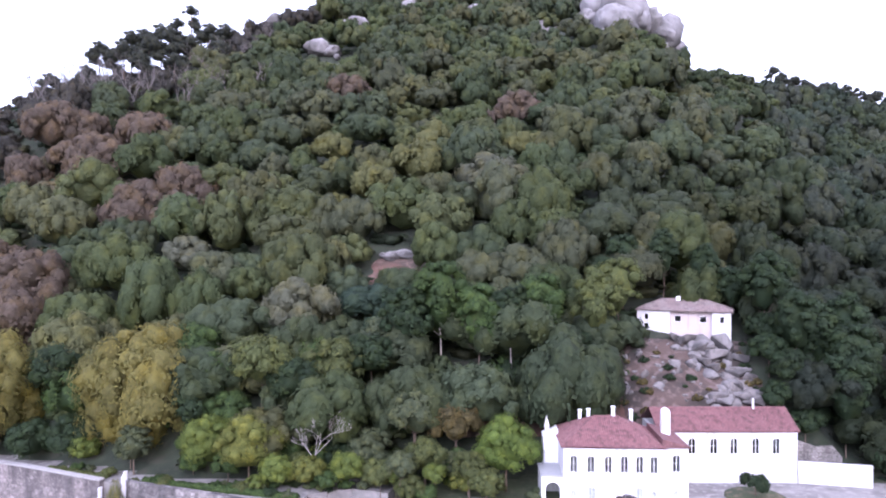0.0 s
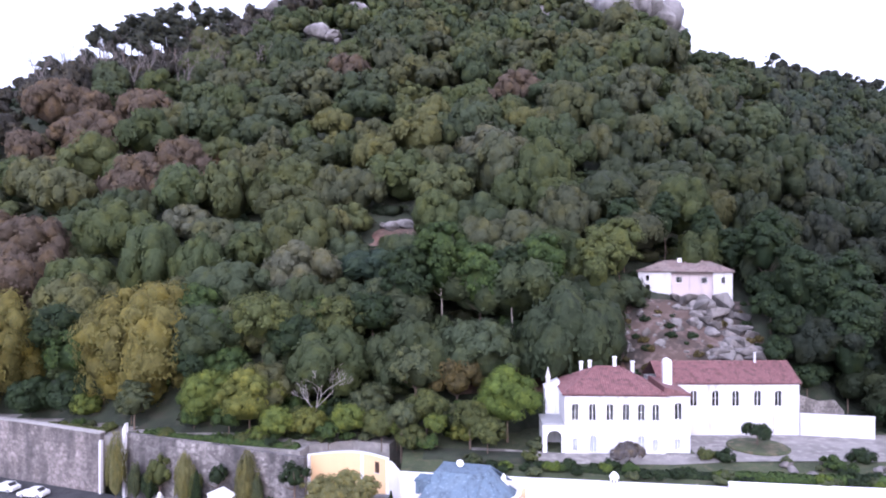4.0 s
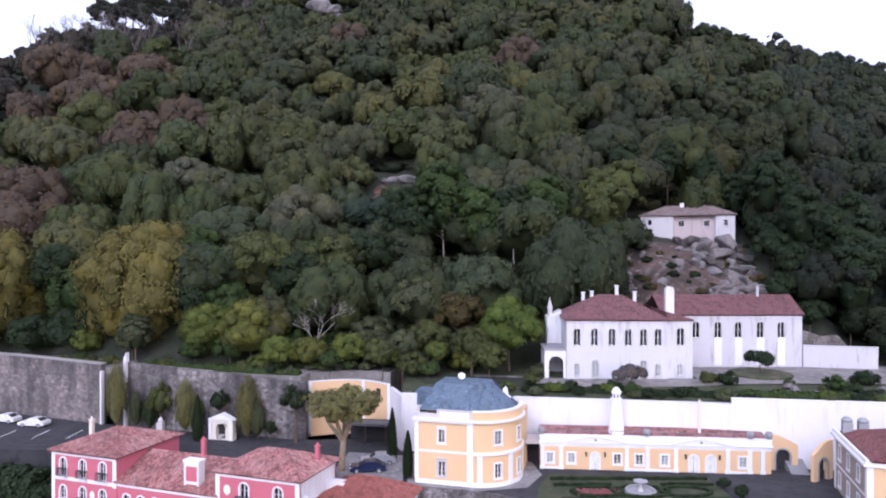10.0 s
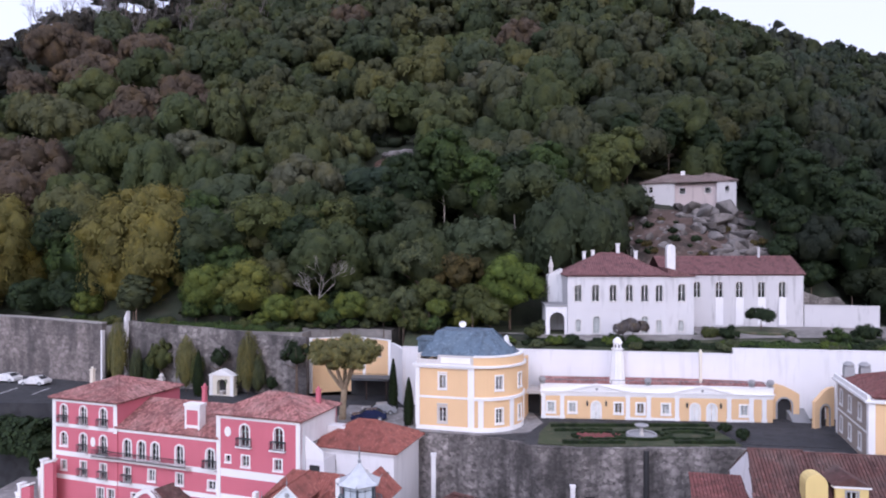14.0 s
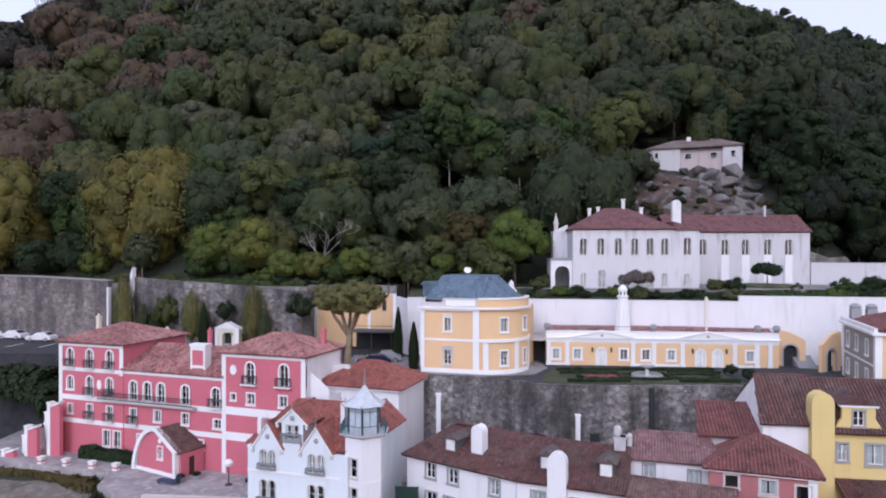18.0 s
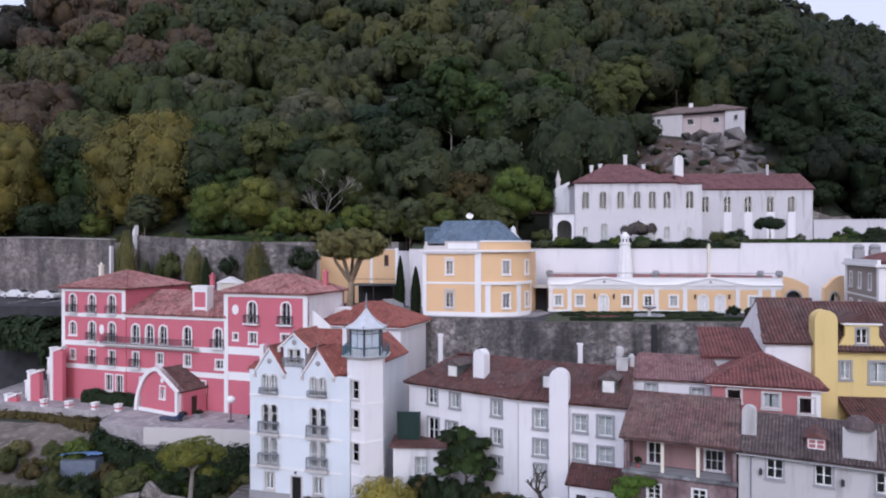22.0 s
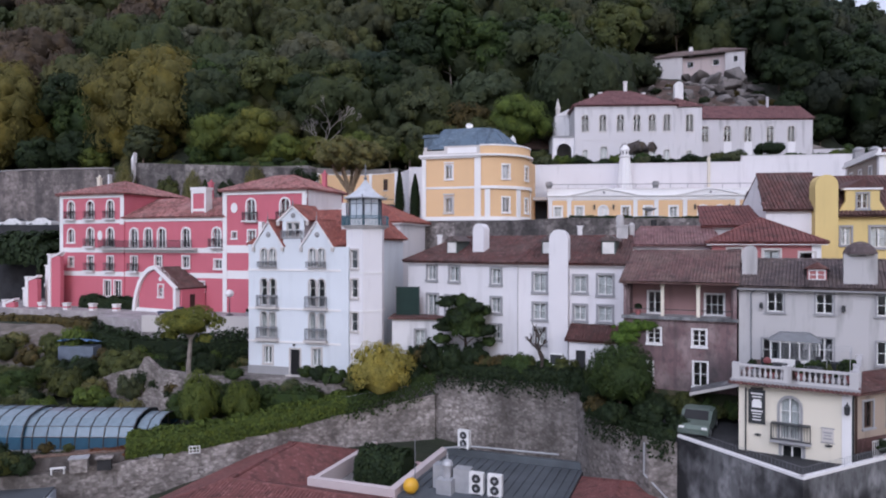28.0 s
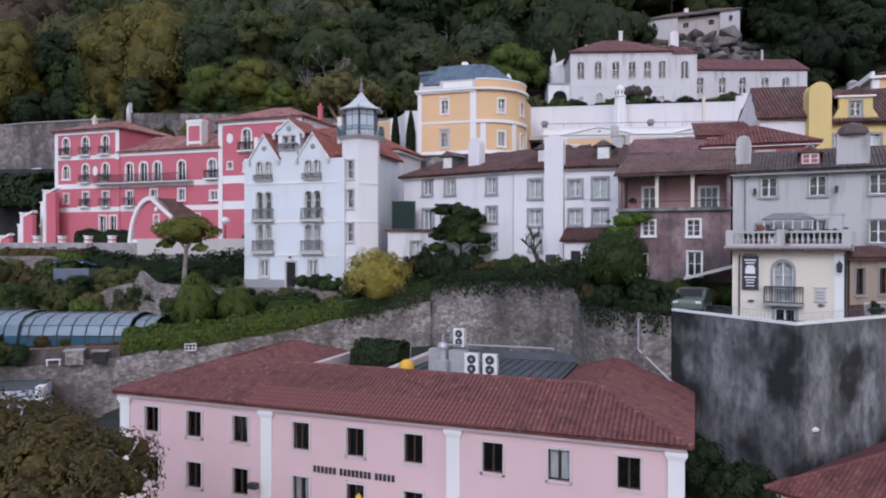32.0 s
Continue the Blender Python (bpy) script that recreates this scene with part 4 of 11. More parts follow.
# ---- plants ----
def crown_arrays(rng, radius, height, lobes, leaves, size, flat=1.0, clump=1.0, swell=0.8, seg=6, rings=4, low=-0.3):
    """Leafy crown: rounded boughs spread over an egg-shaped body, each a lumpy mass set with small bent leaf sprays. Returns vertices and faces."""
    V, Fq, cents = [], [], []
    p1, p2 = rng.uniform(0, 6.28), rng.uniform(0, 6.28)
    for i in range(lobes):
        a = 2 * math.pi * (i * 0.618 + rng.uniform(-0.12, 0.12))
        z = low + (1 - low) * (i + 0.5) / lobes
        w = math.sqrt(max(0.0, 1 - z * z)) * (1 + 0.14 * math.sin(2 * a + p1) + 0.1 * math.sin(3 * a + p2))
        k = rng.uniform(0.6, 0.8)
        lr = radius * clump * rng.choice((0.2, 0.25, 0.3, 0.36)) * rng.uniform(0.9, 1.1)
        cents.append((np.array([radius * k * w * math.cos(a), radius * k * w * math.sin(a), height * (0.42 + 0.46 * z * k / 0.7)]), lr, lr * rng.uniform(0.7, 0.95) * flat))
    C = np.array([c[0] for c in cents])
    LR = np.array([[c[1], c[1], c[2]] for c in cents])
    area = sum(c[1] ** 2 for c in cents)
    mid = np.array([0, 0, height * 0.35])
    o = 0
    for c, lr, lz in cents:
        n = max(6, int(1.9 * leaves * lr ** 2 / area))
        d = np.array([[rng.gauss(0, 1) for _ in range(3)] for _ in range(n)])
        d /= np.linalg.norm(d, axis=1)[:, None]
        rad = np.array([[rng.uniform(0.86, 1.1) + (rng.random() < 0.2) * rng.uniform(0.0, 0.25)] for _ in range(n)])
        p = c + d * np.array([lr, lr, lz]) * rad
        deep = np.linalg.norm((p[:, None, :] - C[None]) / LR[None], axis=2).min(1) < 0.84
        keep = ~deep & ((d * (c - mid + np.array([0, 0, 0.3 * height]))).sum(1) > -0.25 * lr)
        p, d = p[keep], d[keep]
        n = len(p)
        if n:
            dome = (p - mid) / np.array([radius, radius, height * 0.6])
            dome /= np.linalg.norm(dome, axis=1)[:, None]
            nm = d * 0.45 + dome * 0.75 + np.array([[rng.gauss(0, 0.24), rng.gauss(0, 0.24), rng.gauss(0.1, 0.2)] for _ in range(n)])
            nm /= np.linalg.norm(nm, axis=1)[:, None]
            a2 = np.cross(nm, d * 0.3 + np.array([[rng.gauss(0, 0.7), rng.gauss(0, 0.7), rng.gauss(-0.35, 0.7)] for _ in range(n)]))
            a2 /= np.linalg.norm(a2, axis=1)[:, None]
            a1 = np.cross(nm, a2)
            s = size * np.array([[rng.uniform(0.5, 1.25)] for _ in range(n)])
            bend = nm * s * 0.3
            q = np.stack([p - a1 * s * 0.6 - a2 * s * 0.22, p + a1 * s * 0.6 - a2 * s * 0.3 - bend, p + a1 * s * 0.5 + a2 * s * 0.34, p - a1 * s * 0.6 + a2 * s * 0.25 - bend], 1).reshape(-1, 3)
            V.append(q)
            Fq.append(np.arange(len(q)).reshape(-1, 4) + o)
            o += len(q)
    for c, lr, lz in [(c, lr * swell, lz * swell) for c, lr, lz in cents] + [(np.array([0, 0, height * 0.4]), radius * 0.62, height * 0.42)]:
        turn = rng.uniform(0, 1)
        lump = []
        for j in range(rings + 1):
            t = math.pi * j / rings
            for i in range(seg):
                a = 2 * math.pi * i / seg + turn
                g = rng.uniform(0.75, 1.2) if 0 < j < rings else 1.0
                w = max(0.03, math.sin(t)) * g
                lump.append(c + np.array([lr * w * math.cos(a), lr * w * math.sin(a), -lz * math.cos(t) * g]))
        V.append(np.array(lump))
        Fq.append(np.array([[o + j * seg + i, o + j * seg + (i + 1) % seg, o + (j + 1) * seg + (i + 1) % seg, o + (j + 1) * seg + i] for j in range(rings) for i in range(seg)]))
        o += len(lump)
    return np.concatenate(V), np.concatenate(Fq)


def quads_mesh(name, V, Fq, mat, tint=None):
    me = bpy.data.meshes.new(name)
    me.vertices.add(len(V))
    me.vertices.foreach_set("co", np.asarray(V, np.float32).ravel())
    n = len(Fq)
    me.loops.add(n * 4)
    me.loops.foreach_set("vertex_index", np.asarray(Fq, np.int32).ravel())
    me.polygons.add(n)
    me.polygons.foreach_set("loop_start", np.arange(0, n * 4, 4, dtype=np.int32))
    if tint is not None:
        at = me.attributes.new("tint", "FLOAT_COLOR", "FACE")
        at.data.foreach_set("color", np.asarray(tint, np.float32).ravel())
    me.polygons.foreach_set("use_smooth", np.ones(n, dtype=bool))
    me.update(calc_edges=True)
    me.validate()
    me.materials.append(mat)
    return me


def trunk_mesh(rng, height, r, limbs=5, spread=2.0, lean=0.4, mat=None, split=0.55):
    m = Mesh()
    p = Vector((0, 0, -0.6))
    n = 5
    pts = [p]
    for i in range(1, n + 1):
        pts.append(Vector((rng.uniform(-lean, lean) * i / n, rng.uniform(-lean, lean) * i / n, height * i / n)))
    for i in range(n):
        m.tube(pts[i], pts[i + 1], r * (1 - 0.14 * i), r * (1 - 0.14 * (i + 1)), 7)
    for i in range(limbs):
        a = 2 * math.pi * i / limbs + rng.uniform(-0.4, 0.4)
        b = pts[-1].lerp(pts[0], rng.uniform(0.0, 1 - split))
        mid = b + Vector((math.cos(a) * spread * 0.55, math.sin(a) * spread * 0.55, rng.uniform(0.25, 0.5) * spread))
        end = mid + Vector((math.cos(a) * spread * 0.5, math.sin(a) * spread * 0.5, rng.uniform(0.3, 0.9) * spread))
        m.tube(b, mid, r * 0.4, r * 0.26, 5)
        m.tube(mid, end, r * 0.26, r * 0.09, 5)
    return m


CROWNS = {}


def crown_kind(kind, mat, variant=0):
    key = (kind, mat.name, variant)
    if key not in CROWNS:
        rng = random.Random(sum(map(ord, kind)) * 7 + variant)
        spec = {"broad": (1.0, 1.35, 30, 1900, 0.075, 1.0), "tall": (0.72, 1.85, 36, 2100, 0.066, 1.0), "dense": (1.0, 1.4, 74, 10000, 0.036, 0.95),
                "small": (1.0, 1.1, 12, 900, 0.11, 1.0), "umbrella": (1.0, 0.4, 16, 1300, 0.09, 0.6), "sprig": (1.0, 1.1, 12, 620, 0.11, 0.9), "shrub": (1.0, 0.95, 12, 680, 0.12, 1.0), "fine": (1.0, 1.2, 40, 5600, 0.05, 1.0), "feathery": (1.0, 1.2, 56, 11000, 0.036, 1.0), "plane": (1.0, 1.5, 90, 13000, 0.034, 1.0), "parasol": (1.0, 0.8, 34, 7000, 0.05, 0.8), "wispy": (1.0, 1.3, 110, 12000, 0.034, 1.3), "tuft": (1.0, 1.1, 16, 900, 0.16, 0.8)}[kind]
        V, Fq = crown_arrays(rng, spec[0], spec[1], spec[2], spec[3], spec[4], spec[5], clump={"dense": 0.8, "feathery": 0.85, "fine": 0.9, "plane": 0.78, "parasol": 0.9, "wispy": 0.52, "tuft": 1.0}.get(kind, 1.0), swell={"feathery": 0.55, "dense": 0.72, "fine": 0.62, "sprig": 0.7, "plane": 0.8, "parasol": 0.5, "wispy": 0.45, "tuft": 0.5}.get(kind, 0.78),
                             seg=5, rings=3 if kind == "shrub" else 4, low={"shrub": -0.15, "umbrella": -0.15, "parasol": -0.1, "plane": -0.75}.get(kind, -0.45))
        CROWNS[key] = quads_mesh("crown", V, Fq, mat)
    return CROWNS[key]


TRUNKS = {}


def trunk_kind(tall, mat, variant=0):
    key = (tall, mat.name, variant)
    if key not in TRUNKS:
        rng = random.Random(variant * 31 + int(tall * 10))
        TRUNKS[key] = trunk_mesh(rng, 1.0, 0.013 if tall > 1 else 0.04, 6, 0.16 if tall > 1 else 0.28, 0.03, None, 0.75).made("trunk", mat)
    return TRUNKS[key]


plant_rng = random.Random(11)


def tree(name, x, y, z, radius, bole, kind, mat, label, bark=None, height=1.0, variant=None, group="", tall=0.8):
    """A tree at x, y on z: the bole is bare up to that height, the crown above it has that radius."""
    v = plant_rng.randrange(3) if variant is None else variant
    ob = thing(name, label, "tree" if name.endswith("tree") or name in ("pine", "cypress") else "shrub", group, pose(x, y, z, 0, 0, plant_rng.uniform(0, 360)))
    if bole > 0:
        part("trunk", trunk_kind(tall, bark or BARK, v), None, ob, m=Matrix.Diagonal((bole * 1.35 + radius * 0.25, bole * 1.35 + radius * 0.25, bole * 1.2 + radius * 0.25, 1)))
    part("crown", crown_kind(kind, mat, v), None, ob, m=Matrix.Translation((0, 0, bole)) @ Matrix.Diagonal((radius, radius, radius * height, 1)))
    return ob


# the wooded hillside
FOREST_TINTS = [(0.05, 0.076, 0.032), (0.046, 0.068, 0.036), (0.062, 0.086, 0.032), (0.078, 0.094, 0.04), (0.088, 0.092, 0.048), (0.05, 0.074, 0.046), (0.038, 0.054, 0.034), (0.07, 0.078, 0.052), (0.036, 0.06, 0.034)]
BROWN_WOODS, GREY_WOODS, YELLOW_WOODS, DEEP_WOODS = (0.108, 0.08, 0.062), (0.096, 0.1, 0.068), (0.105, 0.108, 0.042), (0.033, 0.056, 0.038)
# groves of one kind: centre, radius, colour
GROVES = [(-109, 212, 21, BROWN_WOODS), (-72, 186, 13, BROWN_WOODS), (-102, 166, 11, BROWN_WOODS), (-92, 148, 9, BROWN_WOODS), (-36, 252, 8, BROWN_WOODS), (19, 240, 7, BROWN_WOODS), (48, 228, 6, BROWN_WOODS),
          (-23, 183, 8, YELLOW_WOODS), (-7, 202, 9, YELLOW_WOODS), (-34, 208, 8, YELLOW_WOODS), (39, 152, 8, YELLOW_WOODS), (62, 162, 8, YELLOW_WOODS), (30, 215, 9, YELLOW_WOODS), (-27, 140, 9, GREY_WOODS), (-60, 158, 9, GREY_WOODS), (-10, 144, 7, DEEP_WOODS), (12, 190, 8, GREY_WOODS)]


def clearing(x, y):
    """Where the slope is bare: the red earth track, the rocks under the upper house, the chapel's forecourt."""
    if x > 11 and y < 116 and x < 66:
        return True
    if 2 < x < 34 and 116.5 < y < 129:
        return True
    if 30 < x < 62 and y < 131 or ((x - 47) / 13) ** 2 + ((y - 131) / 9.0) ** 2 < 1:
        return True
    if ((x + 10) / 8) ** 2 + ((y - 166) / 9) ** 2 < 1:
        return True
    if math.hypot(x + 53.5, y - 121) < 10 or math.hypot(x + 84, y - 126) < 10:
        return True
    return False


CRAG_CLEAR = [(-19, 400, 14), (18, 388, 11), (-47, 358, 13), (-55, 315, 13), (-44, 296, 8), (82, 320, 16), (93, 318, 15), (112, 332, 16), (102, 326, 15), (72, 338, 13), (56, 344, 13), (-100, 346, 10)]
woods_rng = random.Random(5)
PROTO = {}
for res, (lobes, leaves, size, count, seg, rings) in {"near": (30, 1600, 0.066, 10, 6, 4), "mid": (23, 850, 0.092, 10, 5, 4), "far": (17, 420, 0.125, 10, 5, 3), "dist": (13, 210, 0.165, 9, 5, 3), "low": (5, 44, 0.24, 4, 4, 3)}.items():
    PROTO[res] = [crown_arrays(woods_rng, 1.0, 1.0, lobes + woods_rng.randrange(-4, 5), leaves, size, clump=woods_rng.uniform(0.85, 1.12), swell=0.93, seg=seg, rings=rings, flat=woods_rng.choice((0.85, 1.0, 1.1))) for _ in range(count)]
wv, wf, wt = [], [], []
wo_ = 0


def add_crown(res, px, py, r, hgt, z, t):
    global wo_
    V, Fq = woods_rng.choice(PROTO[res])
    a = woods_rng.uniform(0, 6.283)
    ca, sa = math.cos(a), math.sin(a)
    sx, sy = r * woods_rng.uniform(0.82, 1.25), r * woods_rng.uniform(0.82, 1.25)
    wv.append(np.stack([V[:, 0] * ca * sx - V[:, 1] * sa * sy + px, V[:, 0] * sa * sx + V[:, 1] * ca * sy + py, V[:, 2] * hgt + z], 1))
    wf.append(Fq + wo_)
    wt.append(np.tile((*t, 1.0), (len(Fq), 1)))
    wo_ += len(V)


def wood_tint(px, py, yc):
    """Species by groves: greens, olive, brown autumn woods to the west; tints scaled darker to the east."""
    t = 0.6 * np.array(woods_rng.choice(FOREST_TINTS)) + np.array((0.0268, 0.0304, 0.0136))
    for gx, gy, gr, col in GROVES:
        if math.hypot(px - gx, py - gy) < gr * woods_rng.uniform(0.75, 1.15):
            t = np.array(col)
    if noise.noise(Vector((px / 26, py / 26, 2.2))) > 0.42:
        t = 0.6 * t + 0.4 * np.array(YELLOW_WOODS)
    # lower east flank scaled darker, far east darker and bluer
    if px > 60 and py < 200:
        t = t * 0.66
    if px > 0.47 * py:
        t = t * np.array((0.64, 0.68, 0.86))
    if py > yc - 46 and px < -70:
        t = np.array((0.052, 0.047, 0.043))
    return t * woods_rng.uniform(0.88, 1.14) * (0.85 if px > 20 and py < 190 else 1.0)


taken = collections.defaultdict(list)
for big, small, tries in ((8.6, 6.4, 3200), (6.4, 4.6, 7000), (4.2, 2.6, 9000)):
    for _ in range(tries):
        py = math.sqrt(woods_rng.uniform(108.0 ** 2, 470.0 ** 2))
        px = woods_rng.uniform(-0.69, 0.69) * py
        r = woods_rng.uniform(small, big)
        u = max(-0.66, min(0.66, px / py))
        yc = crest(u)[0]
        if py > yc + 5 or py < on_line(px, WALL_LINE) + 11 or clearing(px, py):
            continue
        if 0.2 < u < 0.352 and py > yc - 22 or any(math.hypot(px - cx_, py - cy_) < cr_ + 0.5 * r for cx_, cy_, cr_ in CRAG_CLEAR):
            continue
        top = py > yc - 34
        if top:
            r = min(r, 5.2) * 0.85
        gx, gy = int(px // 18), int(py // 18)
        if any((px - qx) ** 2 + (1.0 * (py - qy)) ** 2 < (0.64 * (r + qr)) ** 2 for i in (-1, 0, 1) for j in (-1, 0, 1) for qx, qy, qr in taken[gx + i, gy + j]):
            continue
        taken[gx, gy].append((px, py, r))
        res = "near" if py < 165 else "mid" if py < 225 else "far" if py < 295 else "dist"
        if r < 4.2 and res in ("near", "mid"):
            res = "mid" if res == "near" else "far"
        hgt = r * woods_rng.choice((1.1, 1.3, 1.45, 1.7)) * (0.75 if top else 1.0)
        bole = woods_rng.uniform(0.5, 5.0 if r > 5 else 1.5) * (0.3 if top else 1.0)
        if abs(px + 10) < 14 and 138 < py < 160:
            hgt, bole = min(hgt, 6.0), 0.0
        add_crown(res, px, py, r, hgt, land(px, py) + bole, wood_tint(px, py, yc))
# undergrowth between the trees, in the woodland tints scaled to 0.62
y = 112.0
while y < 440:
    x = -0.68 * y
    while x < 0.68 * y:
        qx, qy = x + woods_rng.uniform(-2, 2), y + woods_rng.uniform(-2, 2)
        u = max(-0.66, min(0.66, qx / qy))
        if qy < crest(u)[0] and not clearing(qx, qy) and qy > on_line(qx, WALL_LINE) + 8 and not any(math.hypot(qx - cx_, qy - cy_) < cr_ for cx_, cy_, cr_ in CRAG_CLEAR):
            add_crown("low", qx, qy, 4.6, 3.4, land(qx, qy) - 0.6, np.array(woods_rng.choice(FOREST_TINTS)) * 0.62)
        x += 6.4 if y < 215 else 8.2
    y += 8.2
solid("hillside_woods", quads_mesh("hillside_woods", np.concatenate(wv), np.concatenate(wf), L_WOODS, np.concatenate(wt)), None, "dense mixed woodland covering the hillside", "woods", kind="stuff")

# ---- the pale pink hotel by the viewer ----
m0, L0 = along((-19.1, 40.4), (9.95, 29.9))
hotel = thing("hotel", "pale pink three-storey hotel with red tiled roof and white pilasters", "hotel", m=m0)
HOTELTRIM = plaster("pale_grey_pink_trim", (0.6, 0.52, 0.52), (0.45, 0.4, 0.4), 0.1, 0.2)
holes = []
HOTEL_U = [2.18, 5.16, 8.25, 12.04, 15.22, 18.42, 22.45, 25.57, 28.66]
for zt in (-6.25, -9.1, -12.0):
    for i, u in enumerate(HOTEL_U):
        holes.append(window(hotel, u, zt - 1.43, zt, 0.98, cols=2, rows=1, s=0.12, trim=HOTELTRIM, frame_mat=DARKWOOD, sill=False, curtain=(i * 7 + int(-zt)) % 5 == 0))
front(hotel, 0, L0, -15.4, -5.55, holes, PINK, label="pale pink rendered front wall")
box_walls(hotel, 0, L0, 0, 16.0, -15.4, -5.55, PINK)
for u in (0.26, 9.95, 20.5, L0 - 0.26):
    part("pilaster", Mesh().box(u - 0.34, u + 0.34, -0.12, -0.002, -15.4, -6.0).box(u - 0.46, u + 0.46, -0.22, -0.002, -6.0, -5.78).box(u - 0.4, u + 0.4, -0.17, -0.002, -6.12, -6.0), TRIM, hotel, "white pilaster")
part("cornice", Mesh().box(-0.15, L0 + 0.15, -0.26, -0.002, -5.74, -5.6), HOTELTRIM, hotel, "pale pink eaves moulding")
zr, ze, wgd = -4.05, -5.5, 8.3
o_ = 0.4
E0, E1, E2, E3 = (-o_, -o_, ze), (L0 + o_, -o_, ze), (L0 + o_, 16.4, ze), (23.7, 16.4, ze)
R0, R1, R2, R4 = (4.1, 4.1, zr), (L0 - 4.15, 4.1, zr), (L0 - 4.15, 12.2, zr), (3.7, 12.2, zr)
I1, I0 = (23.7, wgd, ze), (7.4, wgd, ze)
B0, B1 = (-o_, 16.4, ze), (7.4, 16.4, ze)
roof(hotel, [(E0, E1, R1, R0), (E1, E2, R2, R1), (E2, E3, R2, R2), (E3, I1, R1, R2), (I1, I0, R0, R1), (I0, B1, R4, R0), (B1, B0, R4, R4), (B0, E0, R0, R4)],
     [(E0, R0), (R0, R1), (E1, R1), (R1, R2), (E2, R2), (E3, R2), (R0, R4), (B0, R4), (B1, R4)], TILE_RED, 0.24, 0.38, lone=(9.0, 23.0))
# flat roof and light court behind the front wing
dk = Mesh().box(13.5, 23.65, wgd + 0.02, 18.0, -5.75, -5.2)
deck_ob = part("flat_roof", dk, ROOFMEMBRANE, hotel, "dark ribbed flat roof")
rb = Mesh()
for i in range(17):
    rb.box(13.7 + i * 0.6, 13.78 + i * 0.6, 10.2, 17.6, -5.2, -5.13)
part("rib", rb, ROOFMEMBRANE, deck_ob)
part("parapet", Mesh().box(13.0, 13.5, 8.0, 17.6, -6.0, -4.75).box(7.2, 13.0, 8.0, 8.45, -6.0, -4.75).box(7.2, 7.6, 8.45, 17.6, -6.0, -4.9), HOTELTRIM, hotel, "pale painted parapet of the light court")
part("rear_parapet", Mesh().box(13.5, 23.6, 17.3, 17.6, -5.2, -4.7), ROOFMEMBRANE, hotel, "dark rear parapet of the flat roof")
part("court_floor", Mesh().box(7.6, 13.0, 8.45, 17.6, -6.2, -6.0), PAVING, hotel)
x_ = 12.8
for word in (6, 8, 5):
    for k in range(word):
        part("letter_bar", Mesh().box(x_, x_ + 0.15, -0.05, -0.002, -8.74, -8.4), IRON, hotel, "dark raised letter as a plain bar")
        x_ += 0.228
    x_ += 0.17
for k in range(4):
    st = Mesh()
    st.lathe(0, 0, [(0.075, 0), (0.075, 0.04)], 5)
    st.v[-10:] = [(14.75 + k * 0.3 + a, -0.05 + c, -9.02 + b) for a, b, c in st.v[-10:]]
    part("star", st, IRON, hotel, "small dark star")

# ---- the tower house ----
m1, L1 = along((-18.0, 60.7), (-9.75, 58.25))
th = thing("tower_house", "tall pale blue-white villa with gables and a lantern tower", "house", m=m1)
holes = []
TZ = -0.75
for u in (1.97, 6.67):
    for k in (-0.42, 0.42):
        holes.append(window(th, u + k, 8.62, 10.2, 0.62, "arch", 2, 2, 0.1, curtain=True, trim=PALESTONE))
        holes.append(window(th, u + k, 5.25, 7.6, 0.62, "arch", 1, 3, 0.09, trim=PALESTONE, curtain=False))
        holes.append(window(th, u + k, 2.5, 4.7, 0.62, "arch", 1, 2, 0.09, trim=PALESTONE, curtain=True))
    part("balcony_rail", Mesh().add(*(lambda q: (q.v, q.f))(balcony_mesh(1.75, 0.55))), GREYIRON, th, "low iron window guard", m=pose(u, 0, 8.55))
    for z in (5.15, 2.4):
        part("balcony_rail", balcony_mesh(1.95, 1.0), GREYIRON, th, "grey iron balcony", m=pose(u, 0, z))
        part("balcony_slab", Mesh().box(-1.05, 1.05, -0.48, -0.002, -0.16, 0.04), PALESTONE, th, m=pose(u, 0, z))
    holes.append(window(th, u, 0.25, 1.7, 0.8, "rect", 2, 1, 0.14, trim=PALESTONE, curtain=True))
holes.append((4.15, 5.05, TZ, 1.55, "rect"))
front(th, 0, L1 + 1.0, TZ, 10.35, holes, PALEBLUE)
part("door", Mesh().box(4.15, 4.59, 0.1, 0.16, TZ, 1.5).box(4.61, 5.05, 0.1, 0.16, TZ, 1.5).box(4.25, 4.5, 0.08, 0.1, -0.3, 0.4).box(4.7, 4.95, 0.08, 0.1, -0.3, 0.4), simple("black_door_paint", (0.012, 0.012, 0.014), 0.35), th, "black double front door")
part("door_lamp", Mesh().box(4.53, 4.67, -0.3, -0.16, 1.85, 2.05).box(4.58, 4.62, -0.16, -0.002, 2.0, 2.04), IRON, th)
part("door_surround", Mesh().box(4.0, 4.15, -0.05, 0.03, TZ, 1.68).box(5.05, 5.2, -0.05, 0.03, TZ, 1.68).box(4.15, 5.05, -0.05, 0.03, 1.55, 1.68), PALESTONE, th)
part("plinth", Mesh().box(-0.04, 4.0, -0.05, -0.002, TZ - 0.6, 0.0).box(5.2, L1 + 0.3, -0.05, -0.002, TZ - 0.6, 0.0), GREYSTONE, th, "grey stone plinth")
part("step", Mesh().box(3.7, 5.5, -0.9, -0.06, TZ - 0.4, TZ + 0.0).box(3.9, 5.3, -0.5, -0.06, TZ, TZ + 0.14), PALESTONE, th)
for z in (2.15, 5.0, 8.35):
    part("string_course", Mesh().box(-0.02, L1 + 0.3, -0.05, -0.002, z - 0.09, z + 0.09), TRIM, th)
